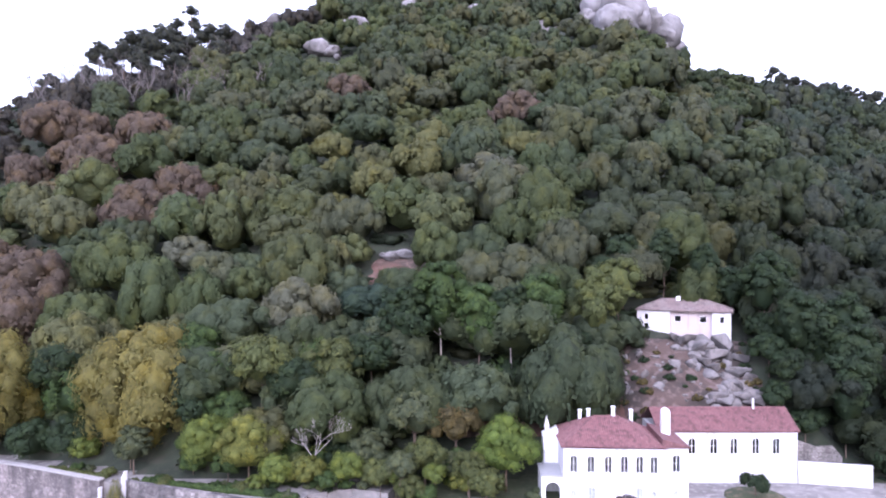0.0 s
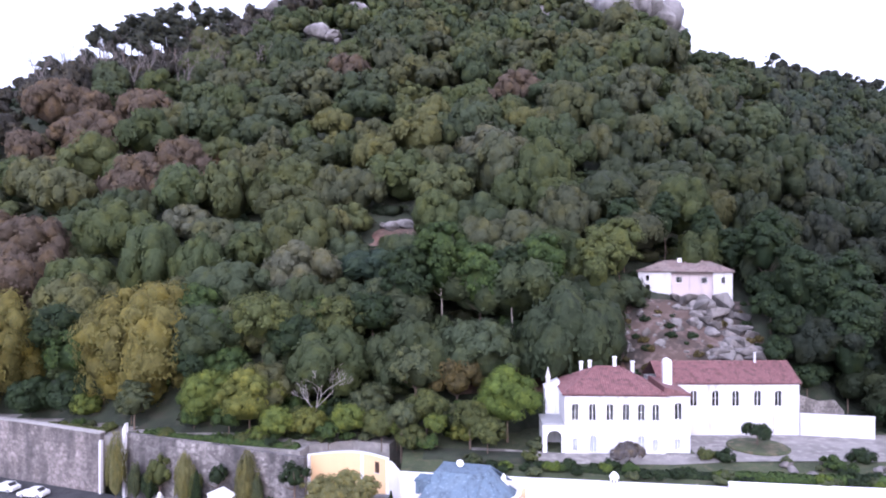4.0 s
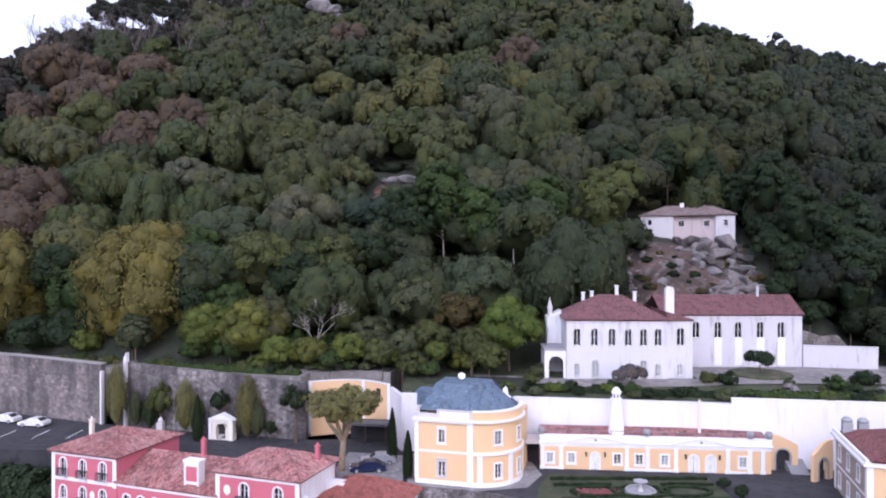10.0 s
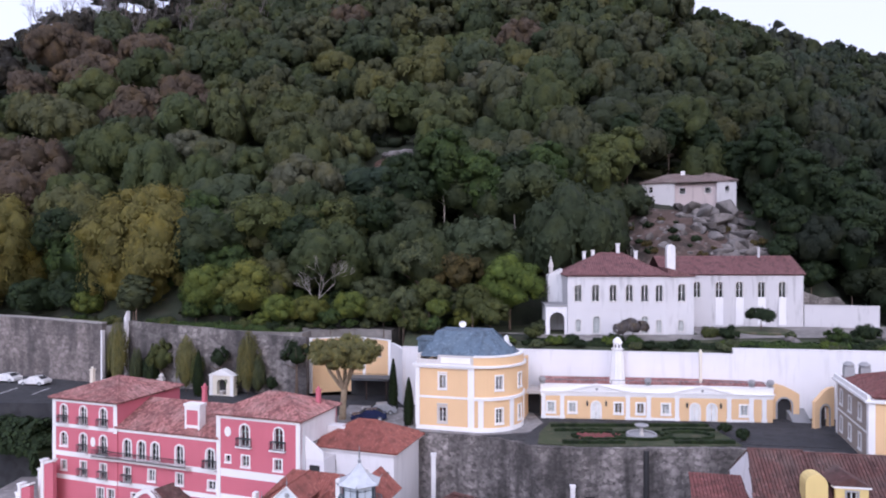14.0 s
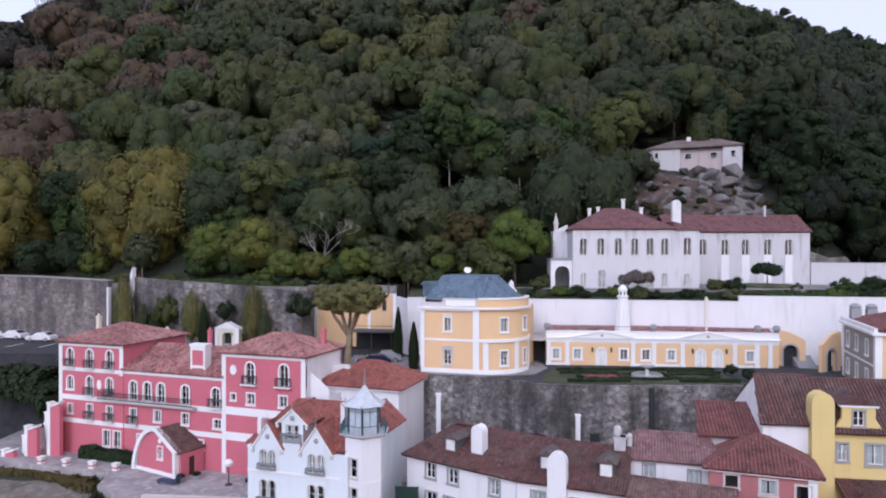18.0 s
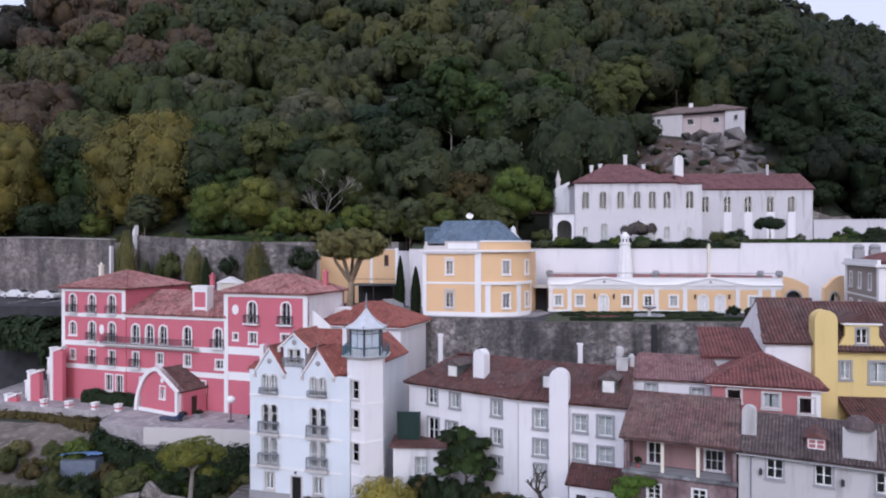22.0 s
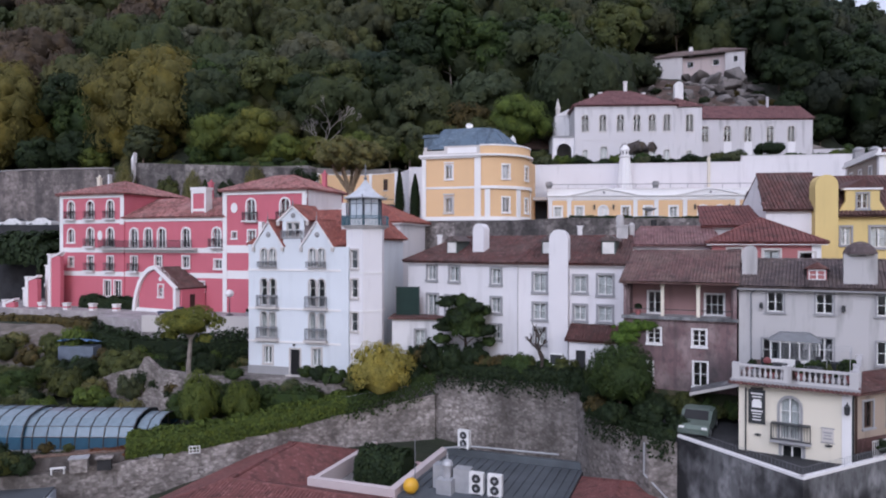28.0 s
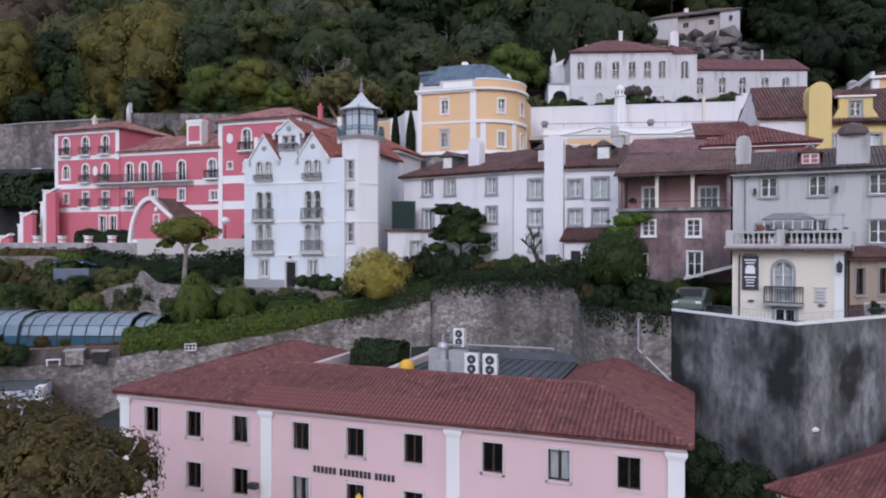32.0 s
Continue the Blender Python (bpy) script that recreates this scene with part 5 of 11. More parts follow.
box_walls(th, 0, L1 + 1.0, 0, 9.5, TZ, 10.35, PALEBLUE)
# roof: cross gables over the front, ridge behind
RZ, EZ = 13.6, 10.3
mid_d = 4.9
roof(th, [((-0.5, 0.4, EZ + 0.2), (L1 + 1.3, 0.4, EZ + 0.2), (L1 - 1.2, mid_d, RZ), (2.2, mid_d, RZ)), ((L1 + 1.3, 10, EZ), (-0.5, 10, EZ), (2.2, mid_d, RZ), (L1 - 1.2, mid_d, RZ)),
          ((-0.5, 10, EZ), (-0.5, 0.4, EZ + 0.2), (2.2, mid_d, RZ), (2.2, mid_d, RZ)), ((L1 + 1.3, 0.4, EZ + 0.2), (L1 + 1.3, 10, EZ), (L1 - 1.2, mid_d, RZ), (L1 - 1.2, mid_d, RZ))],
     [((2.2, mid_d, RZ), (L1 - 1.2, mid_d, RZ))], TILE_ORANGE, 0.24, 0.38)


def gable(home, u, half, zb, zt, d_front, d_back, mat, tile):
    """A pointed wall-head flush with the front, with narrow carved bargeboards and a small tiled roof behind."""
    g = part("gable", Mesh().slab([(u - half + 0.12, zb), (u + half - 0.12, zb), (u, zt - 0.12)], d_front - 0.03, d_front + 0.3), mat, home)
    roof(home, [((u - half, d_back, zb), (u - half, d_front - 0.1, zb), (u, d_front - 0.1, zt), (u, d_back, zt)), ((u + half, d_front - 0.1, zb), (u + half, d_back, zb), (u, d_back, zt), (u, d_front - 0.1, zt))],
         [((u, d_front - 0.1, zt), (u, d_back, zt))], tile, 0.24, 0.38, name="gable_roof")
    bb = Mesh()
    for k in (-1, 1):
        bb.slab([(u + k * half, zb - 0.04), (u, zt), (u, zt - 0.13), (u + k * (half - 0.1), zb - 0.12)][:: (1 if k < 0 else -1)], d_front - 0.18, d_front - 0.1)
        for j in range(5):
            q = 0.15 + 0.16 * j
            x, z = u + k * half * (1 - q), zb + (zt - zb) * q - 0.14
            bb.lathe(x, d_front - 0.14, [(0.015, z - 0.1), (0.04, z - 0.04), (0.025, z + 0.02), (0.015, z + 0.08)], 6)
    part("bargeboard", bb, TRIM, g, "white carved bargeboard")
    part("finial", Mesh().lathe(u, d_front - 0.1, [(0.06, zt), (0.04, zt + 0.2), (0.07, zt + 0.3), (0.02, zt + 0.42), (0.01, zt + 0.8)], 8), GREYIRON, g)
    part("rosette", Mesh().tube((u, d_front - 0.03, zb + 0.62 * (zt - zb) - 0.35), (u, d_front - 0.1, zb + 0.62 * (zt - zb) - 0.35), 0.24, 0.2, 12).tube((u, d_front - 0.1, zb + 0.62 * (zt - zb) - 0.35), (u, d_front - 0.14, zb + 0.62 * (zt - zb) - 0.35), 0.1, 0.06, 8), GREYSTONE, g)
    part("corbel", Mesh().box(u - half + 0.05, u - half + 0.3, d_front - 0.16, d_front - 0.032, zb - 0.4, zb - 0.05).box(u + half - 0.3, u + half - 0.05, d_front - 0.16, d_front - 0.032, zb - 0.4, zb - 0.05), PALESTONE, g)
    return g


gable(th, 1.97, 1.6, 10.35, 12.6, 0.0, 3.4, PALEBLUE, TILE_ORANGE)
gable(th, 6.67, 1.65, 10.35, 12.6, 0.0, 3.4, PALEBLUE, TILE_ORANGE)
part("wall_head", Mesh().box(-0.05, 0.5, -0.03, 0.3, 10.3, 10.55), PALEBLUE, th)
part("wall_head", Mesh().box(3.45, 5.15, -0.02, 0.3, 10.352, 11.0), PALEBLUE, th)
dor = Mesh()
wall_cells(dor, 3.15, 5.25, 10.2, 12.7, [(3.62, 4.1, 11.25, 12.45), (4.3, 4.78, 11.25, 12.45)], 0.35, 0.6)
dor.box(3.15, 3.35, 0.6, 3.5, 10.2, 12.7).box(5.05, 5.25, 0.6, 3.5, 10.2, 12.7)
part("dormer", dor, PALEBLUE, th)
for u in (3.86, 4.54):
    window(th, u, 11.25, 12.45, 0.48, "rect", 1, 2, 0.07, y=0.35, trim=PALESTONE)
part("balcony_rail", balcony_mesh(1.9, 0.75, 0.5), GREYIRON, th, "grey iron balcony", m=pose(4.2, 0.35, 11.0))
gable(th, 4.2, 1.6, 12.6, 13.9, 0.35, 4.4, PALEBLUE, TILE_ORANGE)
part("chimney", Mesh().box(0.2, 0.6, 1.2, 1.7, 10.6, 12.6), TRIM, th, "slim white chimney")
part("chimney", Mesh().box(7.9, 8.3, 2.2, 2.7, 10.8, 14.2), TRIM, th, "slim white chimney")
# right-hand rear wing with its own lower roofs
rw_ = [window(th, u, z, z + 1.5, 0.7, "rect", 2, 2, 0.1, trim=PALESTONE, y=3.0) for u in (10.0,) for z in (1.6, 4.8)]
front(th, L1 + 1.0, 10.7, TZ, 11.1, rw_, PALEBLUE, 3.0)
part("wall", Mesh().box(10.35, 10.7, 3.36, 10.0, TZ, 11.1), PALEBLUE, th)
roof(th, [((8.6, 2.5, 11.05), (11.1, 2.5, 11.05), (8.9, 5.6, 13.0), (8.6, 5.6, 13.0)), ((11.1, 2.5, 11.05), (11.1, 10.2, 11.05), (8.9, 10.2, 13.0), (8.9, 5.6, 13.0))], [], TILE_ORANGE, 0.24, 0.38)
# hexagonal tower
tw = thing("lantern_tower", "white hexagonal stair tower with a glazed lantern on top", "tower", m=pose(-7.55, 59.3, 0))
HEX = [(1.74 * math.cos(radians(a)), 1.74 * math.sin(radians(a))) for a in (210, 270, 330, 30, 90, 150)]
for i in range(6):
    p, q = HEX[i], HEX[(i + 1) % 6]
    mm, ll = along(p, q)
    hs = [(ll / 2 - 0.36, ll / 2 + 0.36, z, z + 1.55) for z in (8.55, 6.1, 3.3)] if i == 0 else []
    part("tower_wall", wall_cells(Mesh(), 0.0, ll, -1.2, 12.05, hs, 0.0, 0.3), WHITE, tw, m=mm)
    if i == 0:
        for h in hs:
            ob = part("window", shared(("tsash",), lambda: sash_mesh(0.72, 1.55, 1, 2), PAINT), None, tw, m=mm @ pose(ll / 2, 0, h[2]))
            part("pane", shared(("tpane",), lambda: Mesh().box(-0.33, 0.33, 0.14, 0.15, 0.03, 1.52), GLASS), None, ob).visible_shadow = False
            part("surround", shared(("tsur",), lambda: surround_mesh(0.72, 1.55, 0.12, "rect", True), PALESTONE), None, ob)
def hexring(r0, r1, z0, z1, r2=None):
    return Mesh().lathe(0, 0, [(r0, z0), (r1, z1)] if r2 is None else [(r0, z0), (r1, (z0 + z1) / 2), (r2, z1)], 6, radians(30))
for z in (2.2, 5.0, 8.2):
    part("string_course", hexring(1.79, 1.79, z - 0.08, z + 0.08), TRIM, tw)
part("gallery", hexring(1.75, 2.3, 11.85, 12.15), TRIM, tw, "white moulded gallery")
rl = Mesh()
for i in range(6):
    a, b = (Vector((2.15 * math.cos(radians(30 + 60 * k)), 2.15 * math.sin(radians(30 + 60 * k)), 0)) for k in (i, i + 1))
    rl.tube((*a.xy, 12.95), (*b.xy, 12.95), 0.03, 0.03, 5)
    for k in range(16):
        p = a.lerp(b, k / 16)
        rl.box(p.x - 0.02, p.x + 0.02, p.y - 0.02, p.y + 0.02, 12.15, 12.95)
part("gallery_rail", rl, simple("teal_painted_iron", (0.05, 0.13, 0.17), 0.5), tw, "teal iron gallery rail")
# opaque panes: the bright interior behind clear glass is put into their colour
PALEGLASS = simple("opaque_pale_pane", (0.5, 0.56, 0.62), 0.12)
posts = Mesh()
for i in range(6):
    a, b = (Vector((1.42 * math.cos(radians(30 + 60 * k)), 1.42 * math.sin(radians(30 + 60 * k)), 0)) for k in (i, i + 1))
    posts.tube((*a.xy, 12.15), (*a.xy, 14.5), 0.115, 0.1, 6)
    c = a.lerp(b, 0.5)
    posts.tube((*c.xy, 12.15), (*c.xy, 14.5), 0.035, 0.035, 5)
    for z in (12.75, 14.0, 14.45):
        posts.tube((*a.xy, z), (*b.xy, z), 0.035, 0.035, 5)
    n_ = Vector((c.x, c.y, 0)).normalized() * 0.012
    part("pane", Mesh().add([(*(a - n_).xy, 12.2), (*(b - n_).xy, 12.2), (*(b - n_).xy, 14.4), (*(a - n_).xy, 14.4), (*(a + n_).xy, 12.2), (*(b + n_).xy, 12.2), (*(b + n_).xy, 14.4), (*(a + n_).xy, 14.4)],
         [(0, 3, 2, 1), (4, 5, 6, 7), (0, 1, 5, 4), (1, 2, 6, 5), (2, 3, 7, 6), (3, 0, 4, 7)]), PALEGLASS, tw)
part("lantern_frame", posts, simple("slate_grey_paint", (0.045, 0.055, 0.07), 0.5), tw, "dark grey lantern frame")
part("lantern_dado", Mesh().lathe(0, 0, [(1.46, 12.16), (1.46, 12.72)], 6, radians(30)), TRIM, tw)
part("lantern_core", Mesh().lathe(0, 0, [(1.12, 12.16), (1.12, 14.4)], 6, radians(30)), TRIM, tw)
part("lantern_roof", Mesh().lathe(0, 0, [(1.95, 14.42), (2.0, 14.5), (1.5, 14.72), (0.95, 15.1), (0.5, 15.55), (0.18, 15.95), (0.1, 16.1)], 6, radians(30)), simple("pale_grey_zinc", (0.55, 0.58, 0.62), 0.45, 0.1), tw, "flared pale zinc roof")
part("finial", Mesh().lathe(0, 0, [(0.1, 16.05), (0.16, 16.25), (0.05, 16.4), (0.09, 16.6), (0.015, 17.5)], 8), GREYIRON, tw)
sp = Mesh()
for k in range(6):
    a = radians(30 + 60 * k)
    sp.tube((1.9 * math.cos(a), 1.9 * math.sin(a), 14.5), (2.15 * math.cos(a), 2.15 * math.sin(a), 14.75), 0.06, 0.02, 5)
part("roof_spike", sp, GREYIRON, tw)

# ---- the rose palace ----
m2, L2 = along((-47.5, 83.1), (-15.3, 72.05))
pk = thing("rose_palace", "long rose-red palace with white bands, arched windows and tiled roofs", "palace", m=m2)
holes = []
A_ = dict(style="arch", cols=2, rows=3, s=0.17)
for u in (1.71, 4.72, 7.74):
    holes.append(window(pk, u, 13.55, 15.72, 0.95, balcony=1.5, curtain=u > 5, **A_))
holes.append(window(pk, 1.71, 10.85, 12.4, 0.95, curtain=True, **A_))
for u in (4.72, 7.74):
    holes.append(window(pk, u, 10.3, 12.5, 0.95, balcony=1.5, **A_))
for u in (11.26, 13.3, 15.24, 18.62):
    holes.append(window(pk, u, 10.25, 12.4, 1.0, curtain=u in (11.26, 15.24), **A_))
holes.append(window(pk, 22.74, 10.25, 12.4, 1.0, balcony=1.7, **A_))
holes.append(window(pk, 1.71, 7.95, 9.05, 0.75, cols=2, rows=2, s=0.12))
for u in (4.72, 7.74, 11.26):
    holes.append(window(pk, u, 7.45, 9.2, 0.85, cols=2, rows=2, s=0.13, balcony=1.4))
for u in (14.75, 18.62):
    holes.append(window(pk, u, 8.0, 9.25, 0.85, cols=2, rows=2, s=0.15))
holes.append(window(pk, 22.96, 7.95, 8.9, 0.95, cols=2, rows=2, s=0.15))
for u in (7.3, 8.85):
    holes.append(window(pk, u, 4.5, 6.35, 0.95, cols=2, rows=2, s=0.14, curtain=True))
holes.append(window(pk, 12.3, 4.6, 6.3, 0.8, cols=2, rows=2, s=0.13))
holes.append(window(pk, 20.69, 5.35, 6.45, 0.75, cols=2, rows=2, s=0.13))
for u in (27.2, 31.42):
    holes.append(window(pk, u, 13.1, 15.45, 1.05, balcony=1.8, **A_))
    holes.append(window(pk, u + (0.1 if u < 30 else -0.1), 10.95, 12.1, 0.9, cols=2, rows=2, s=0.15))
holes.append(window(pk, 25.06, 11.25, 11.95, 0.55, cols=1, rows=1, s=0.13))
holes.append(window(pk, 30.58, 5.4, 6.5, 0.75, cols=2, rows=2, s=0.13))
front(pk, 0, 9.8, 1.0, 16.45, [h for h in holes if h[1] < 9.8], ROSE)
front(pk, 9.8, 23.6, 1.0, 13.6, [h for h in holes if 9.8 < h[0] and h[1] < 23.6], ROSE, 0.12)
front(pk, 23.6, L2, 1.0, 16.35, [h for h in holes if h[0] > 23.6], ROSE)
box_walls(pk, 0, 9.8, 0, 10.5, 1.0, 16.45, ROSE)
box_walls(pk, 23.6, L2, 0, 8.0, 1.0, 16.35, ROSE, right=False)
part("wall", Mesh().box(9.8, 23.6, 10.1, 10.4, 1.0, 13.6), ROSE, pk)
bands = [(0, 9.8, -0.035, 13.05, 13.5, 0), (0, 9.8, -0.035, 9.62, 10.2, 1), (9.8, 23.6, 0.085, 9.62, 10.2, 1), (23.6, L2, -0.035, 9.65, 10.5, 1), (0, 9.8, -0.035, 6.85, 7.4, 1), (9.8, 23.6, 0.085, 6.85, 7.42, 1), (23.6, L2, -0.035, 6.85, 7.75, 1),
         (0, 9.8, -0.1, 16.05, 16.45, 0), (9.8, 23.6, 0.02, 13.2, 13.6, 0), (23.6, L2, -0.1, 15.95, 16.35, 0)]
for a, b, y0, z0, z1, k in bands:
    part("band", Mesh().box(a, b, y0, y0 + 0.033, z0, z1), TRIM, pk, "white painted band")
for u, y0, z1 in ((0.22, -0.06, 16.05), (9.55, -0.06, 16.05), (23.85, -0.06, 15.95), (L2 - 0.25, -0.06, 15.95)):
    part("quoin", Mesh().box(u - 0.27, u + 0.27, y0 - 0.02, y0 + 0.02, 3.0 if u > 9.6 or u < 1 else 12.9, z1), TRIM, pk, "white corner strip")
for u, z, rx, rz in ((6.2, 11.65, 0.36, 0.58), (25.06, 14.55, 0.42, 0.55)):
    om = Mesh().tube((0, 0, 0), (0, 0.1, 0), 1, 1, 16)
    om.v = [(u + a * rx, -0.07 + b * 0.5, z + c * rz) for a, b, c in om.v]
    part("oval_medallion", om, TRIM, pk, "white oval medallion")
rail = Mesh()
for i in range(100):
    x = 6.6 + i * 0.135
    rail.box(x - 0.012, x + 0.012, -0.72, -0.69, 10.15, 11.0)
rail.box(6.6, 20.1, -0.74, -0.67, 10.97, 11.03).box(6.6, 20.1, -0.74, -0.67, 10.2, 10.25)
part("balcony_rail", rail, IRON, pk, "long iron balcony railing")
part("balcony_slab", Mesh().box(6.5, 20.2, -0.8, -0.04, 9.98, 10.14), PALESTONE, pk)
hip(pk, 0, 9.8, 0, 10.5, 16.5, 18.4, TILE_OLD, 0.4)
hip(pk, 9.8, 23.6, 0.1, 10.4, 13.65, 16.0, TILE_OLD, 0.3, (False, False))
hip(pk, 23.6, L2, 0, 8.0, 16.4, 18.2, TILE_OLD, 0.4)
ch = part("chimney", Mesh().box(18.9, 20.7, 0.7, 1.6, 13.6, 16.7), ROSE, pk, "broad rose and white chimney")
part("chimney_trim", Mesh().box(18.8, 19.02, 0.62, 1.7, 13.6, 16.7).box(20.58, 20.8, 0.62, 1.7, 13.6, 16.7).box(18.7, 20.9, 0.55, 1.75, 16.7, 17.0).box(19.02, 20.58, 0.62, 0.7, 16.3, 16.7).box(19.02, 20.58, 0.62, 0.7, 14.3, 14.6), TRIM, ch)
for u, d, zt in ((0.9, 5.0, 19.3), (17.9, 5.2, 18.2), (33.0, 5.6, 18.8)):
    part("chimney", Mesh().box(u - 0.22, u + 0.22, d - 0.22, d + 0.22, 15.2, zt - 0.35).box(u - 0.29, u + 0.29, d - 0.29, d + 0.29, zt - 0.35, zt - 0.22).lathe(u, d, [(0.14, zt - 0.22), (0.18, zt - 0.1), (0.04, zt + 0.15)], 8), CREAM if u < 1 else ROSE, pk, "small chimney pot")
# white side wall of the right block with a glazed porch
sh = [(2.2, 4.4, 12.6, 13.6, "rect")]
part("side_wall", wall_cells(Mesh(), 0.0, 8.0, 1.0, 16.35, [h[:4] for h in sh], 0.0, 0.35), WHITE, pk, m=pose(L2, 0, 0, 0, 0, 90) )
for k in (2.75, 3.85):
    window(pk, L2, 12.6, 13.6, 1.05, cols=2, rows=1, s=0.06, y=k - 0.0, turn=90)
for d0, z0 in ((1.5, 9.9), (3.6, 9.9)):
    part("stair_opening", Mesh().box(L2 + 0.5, L2 + 1.7, 0.96, 0.998, z0, z0 + 1.7) if d0 < 2 else Mesh().box(L2 + 2.202, L2 + 2.24, d0, d0 + 1.4, z0, z0 + 1.7), DARKROOM, pk)
part("stair_parapet", Mesh().slab([(L2 + 0.02, 12.2), (L2 + 2.2, 12.2), (L2 + 2.2, 13.0), (L2 + 0.02, 14.6)], 0.9, 1.15), TRIM, pk, "white sloping parapet")
part("roof_stair", Mesh().box(L2 + 0.01, L2 + 2.2, 1.0, 7.0, 9.0, 12.2).box(L2 + 0.01, L2 + 2.2, 5.6, 7.0, 12.2, 14.6), WHITE, pk, "white stair head and parapet")
# annex with a sweeping white gable
an = thing("annex", "small rose-red annex with a sweeping white curved gable", "annex", m=m2 @ pose(13.2, -2.0, 0, 0, 0, -11))
hs = [window(an, 4.6, 4.9, 6.2, 0.75, cols=2, rows=3, s=0.13)]
front(an, 0.9, 7.2, 1.0, 5.9, hs, ROSE)
part("gable", Mesh().slab([(0.9, 5.9), (7.2, 5.9), (3.9, 8.0), (2.2, 7.3)], 0.02, 0.35), ROSE, an)
part("wall", wall_cells(Mesh(), 0.35, 3.4, 1.0, 5.9, [(1.4, 2.2, 3.2, 5.2)], -0.35, 0.0), ROSE, an, m=pose(7.2, 0, 0, 0, 0, 90))
part("door", Mesh().box(1.4, 2.2, -0.2, -0.14, 3.2, 5.2), DARKWOOD, an, m=pose(7.2, 0, 0, 0, 0, 90))
part("door_surround", Mesh().box(1.22, 1.4, -0.42, -0.33, 3.2, 5.4).box(2.2, 2.38, -0.42, -0.33, 3.2, 5.4).box(1.4, 2.2, -0.42, -0.33, 5.2, 5.4), TRIM, an, m=pose(7.2, 0, 0, 0, 0, 90) @ pose(0, 0.36, 0))
arc = Mesh()
for i in range(12):
    a, b = radians(90 * i / 12), radians(90 * (i + 1) / 12)
    q = lambda t, r: (3.9 - r * math.sin(t) * 1.0, 2.6 + (5.4 + r - 3.6) * math.cos(t))
    arc.slab([q(a, 3.9), q(b, 3.9), q(b, 3.45), q(a, 3.45)], -0.3, 0.42)
arc.slab([(3.9, 8.2), (3.9, 7.85), (7.25, 5.75), (7.5, 6.0)], -0.3, 0.42).box(6.9, 7.3, -0.25, 0.3, 3.0, 5.9).box(0.0, 7.3, -0.06, -0.003, 3.0, 3.6)
part("gable_trim", arc, TRIM, an, "sweeping white plaster edge")
part("medallion", Mesh().tube((4.6, -0.1, 6.85), (4.6, 0.0, 6.85), 0.26, 0.26, 14), TRIM, an)
roof(an, [((7.6, -0.1, 5.85), (7.6, 3.6, 5.85), (3.9, 3.6, 8.05), (3.9, -0.1, 8.05)), ((1.2, 3.6, 6.2), (1.2, 0.4, 6.2), (3.9, 0.4, 8.0), (3.9, 3.6, 8.0))], [], TILE_BROWN, 0.25, 0.4)
# stepped garden stair on the west side
for i in range(5):
    w0 = thing("stair_wall", "stepped rose-red stair wall with white coping and pillars", "stair wall", "stepped stair walls", m2 @ pose(0.4 - 1.15 * i, -1.7 - 0.55 * i + (i % 2) * 1.2, 0))
    zt = 9.2 - 1.35 * i
    part("panel", Mesh().box(0, 1.5, 0, 0.5, 1.0, zt), ROSE, w0)
    part("coping", Mesh().slab([(-0.1, zt - 0.35), (1.6, zt + 0.25), (1.6, zt + 0.5), (-0.1, zt - 0.1)], -0.08, 0.58), TRIM, w0)
    part("pillar", Mesh().box(-0.35, 0.1, -0.12, 0.62, 1.0, zt + 0.1).box(-0.42, 0.17, -0.19, 0.69, zt + 0.1, zt + 0.28), TRIM, w0, "white pillar")
part("wall", Mesh().slab([(-5.5, 1.0), (0, 1.0), (0, 10.8), (-2.0, 9.0), (-5.5, 5.2)], 2.6, 3.0), ROSE, pk, "sloping rose garden wall")
part("coping", Mesh().slab([(-5.6, 5.2), (-2.0, 9.0), (0, 10.8), (0, 11.15), (-2.1, 9.35), (-5.7, 5.5)], 2.52, 3.08), TRIM, pk)

# ---- red-roofed house behind the tower ----
m3, L3 = along((-14.6, 75.6), (-5.6, 72.63))
rb_ = thing("rear_house", "white house with an orange-red hipped roof", "house", m=m3)
hs = [window(rb_, u, z, z + 1.3, 0.7, cols=2, rows=2, s=0.1) for u in (6.2, 8.6) for z in (5.4, 9.6)]
front(rb_, 0, L3, 0, 12.9, hs, WHITE)
box_walls(rb_, 0, L3, 0, 7.5, 0, 12.9, WHITE)
hip(rb_, 0, L3, 0, 7.5, 12.95, 15.1, TILE_ORANGE, 0.6)
part("eave", Mesh().box(-0.5, L3 + 0.5, -0.5, 8.0, 12.75, 12.88), TRIM, rb_)

# ---- ochre mansion with the bow front ----
m4, L4 = along((-3.6, 80.9), (3.12, 79.05))
ym = thing("ochre_mansion", "yellow ochre mansion with white pilasters, bow front and blue slate roof", "mansion", m=m4)
GZ = 13.3
hs = [window(ym, 3.2, 18.2, 19.75, 0.8, cols=2, rows=3, s=0.16), window(ym, 3.2, 14.35, 16.0, 0.85, cols=2, rows=3, s=0.2, trim=PALESTONE)]
front(ym, 0, L4 - 0.1, GZ - 0.6, 20.75, hs, OCHRE)
part("band", Mesh().box(0, L4, -0.06, -0.002, 17.05, 17.3), TRIM, ym)
part("plinth", Mesh().box(0, L4, -0.09, -0.002, GZ - 0.6, 13.85), TRIM, ym)
for u, w in ((0.2, 0.5), (L4 - 0.35, 0.75)):
    part("pilaster", Mesh().box(u - w / 2, u + w / 2, -0.13, -0.06, 13.85, 20.7), TRIM, ym, "white pilaster")
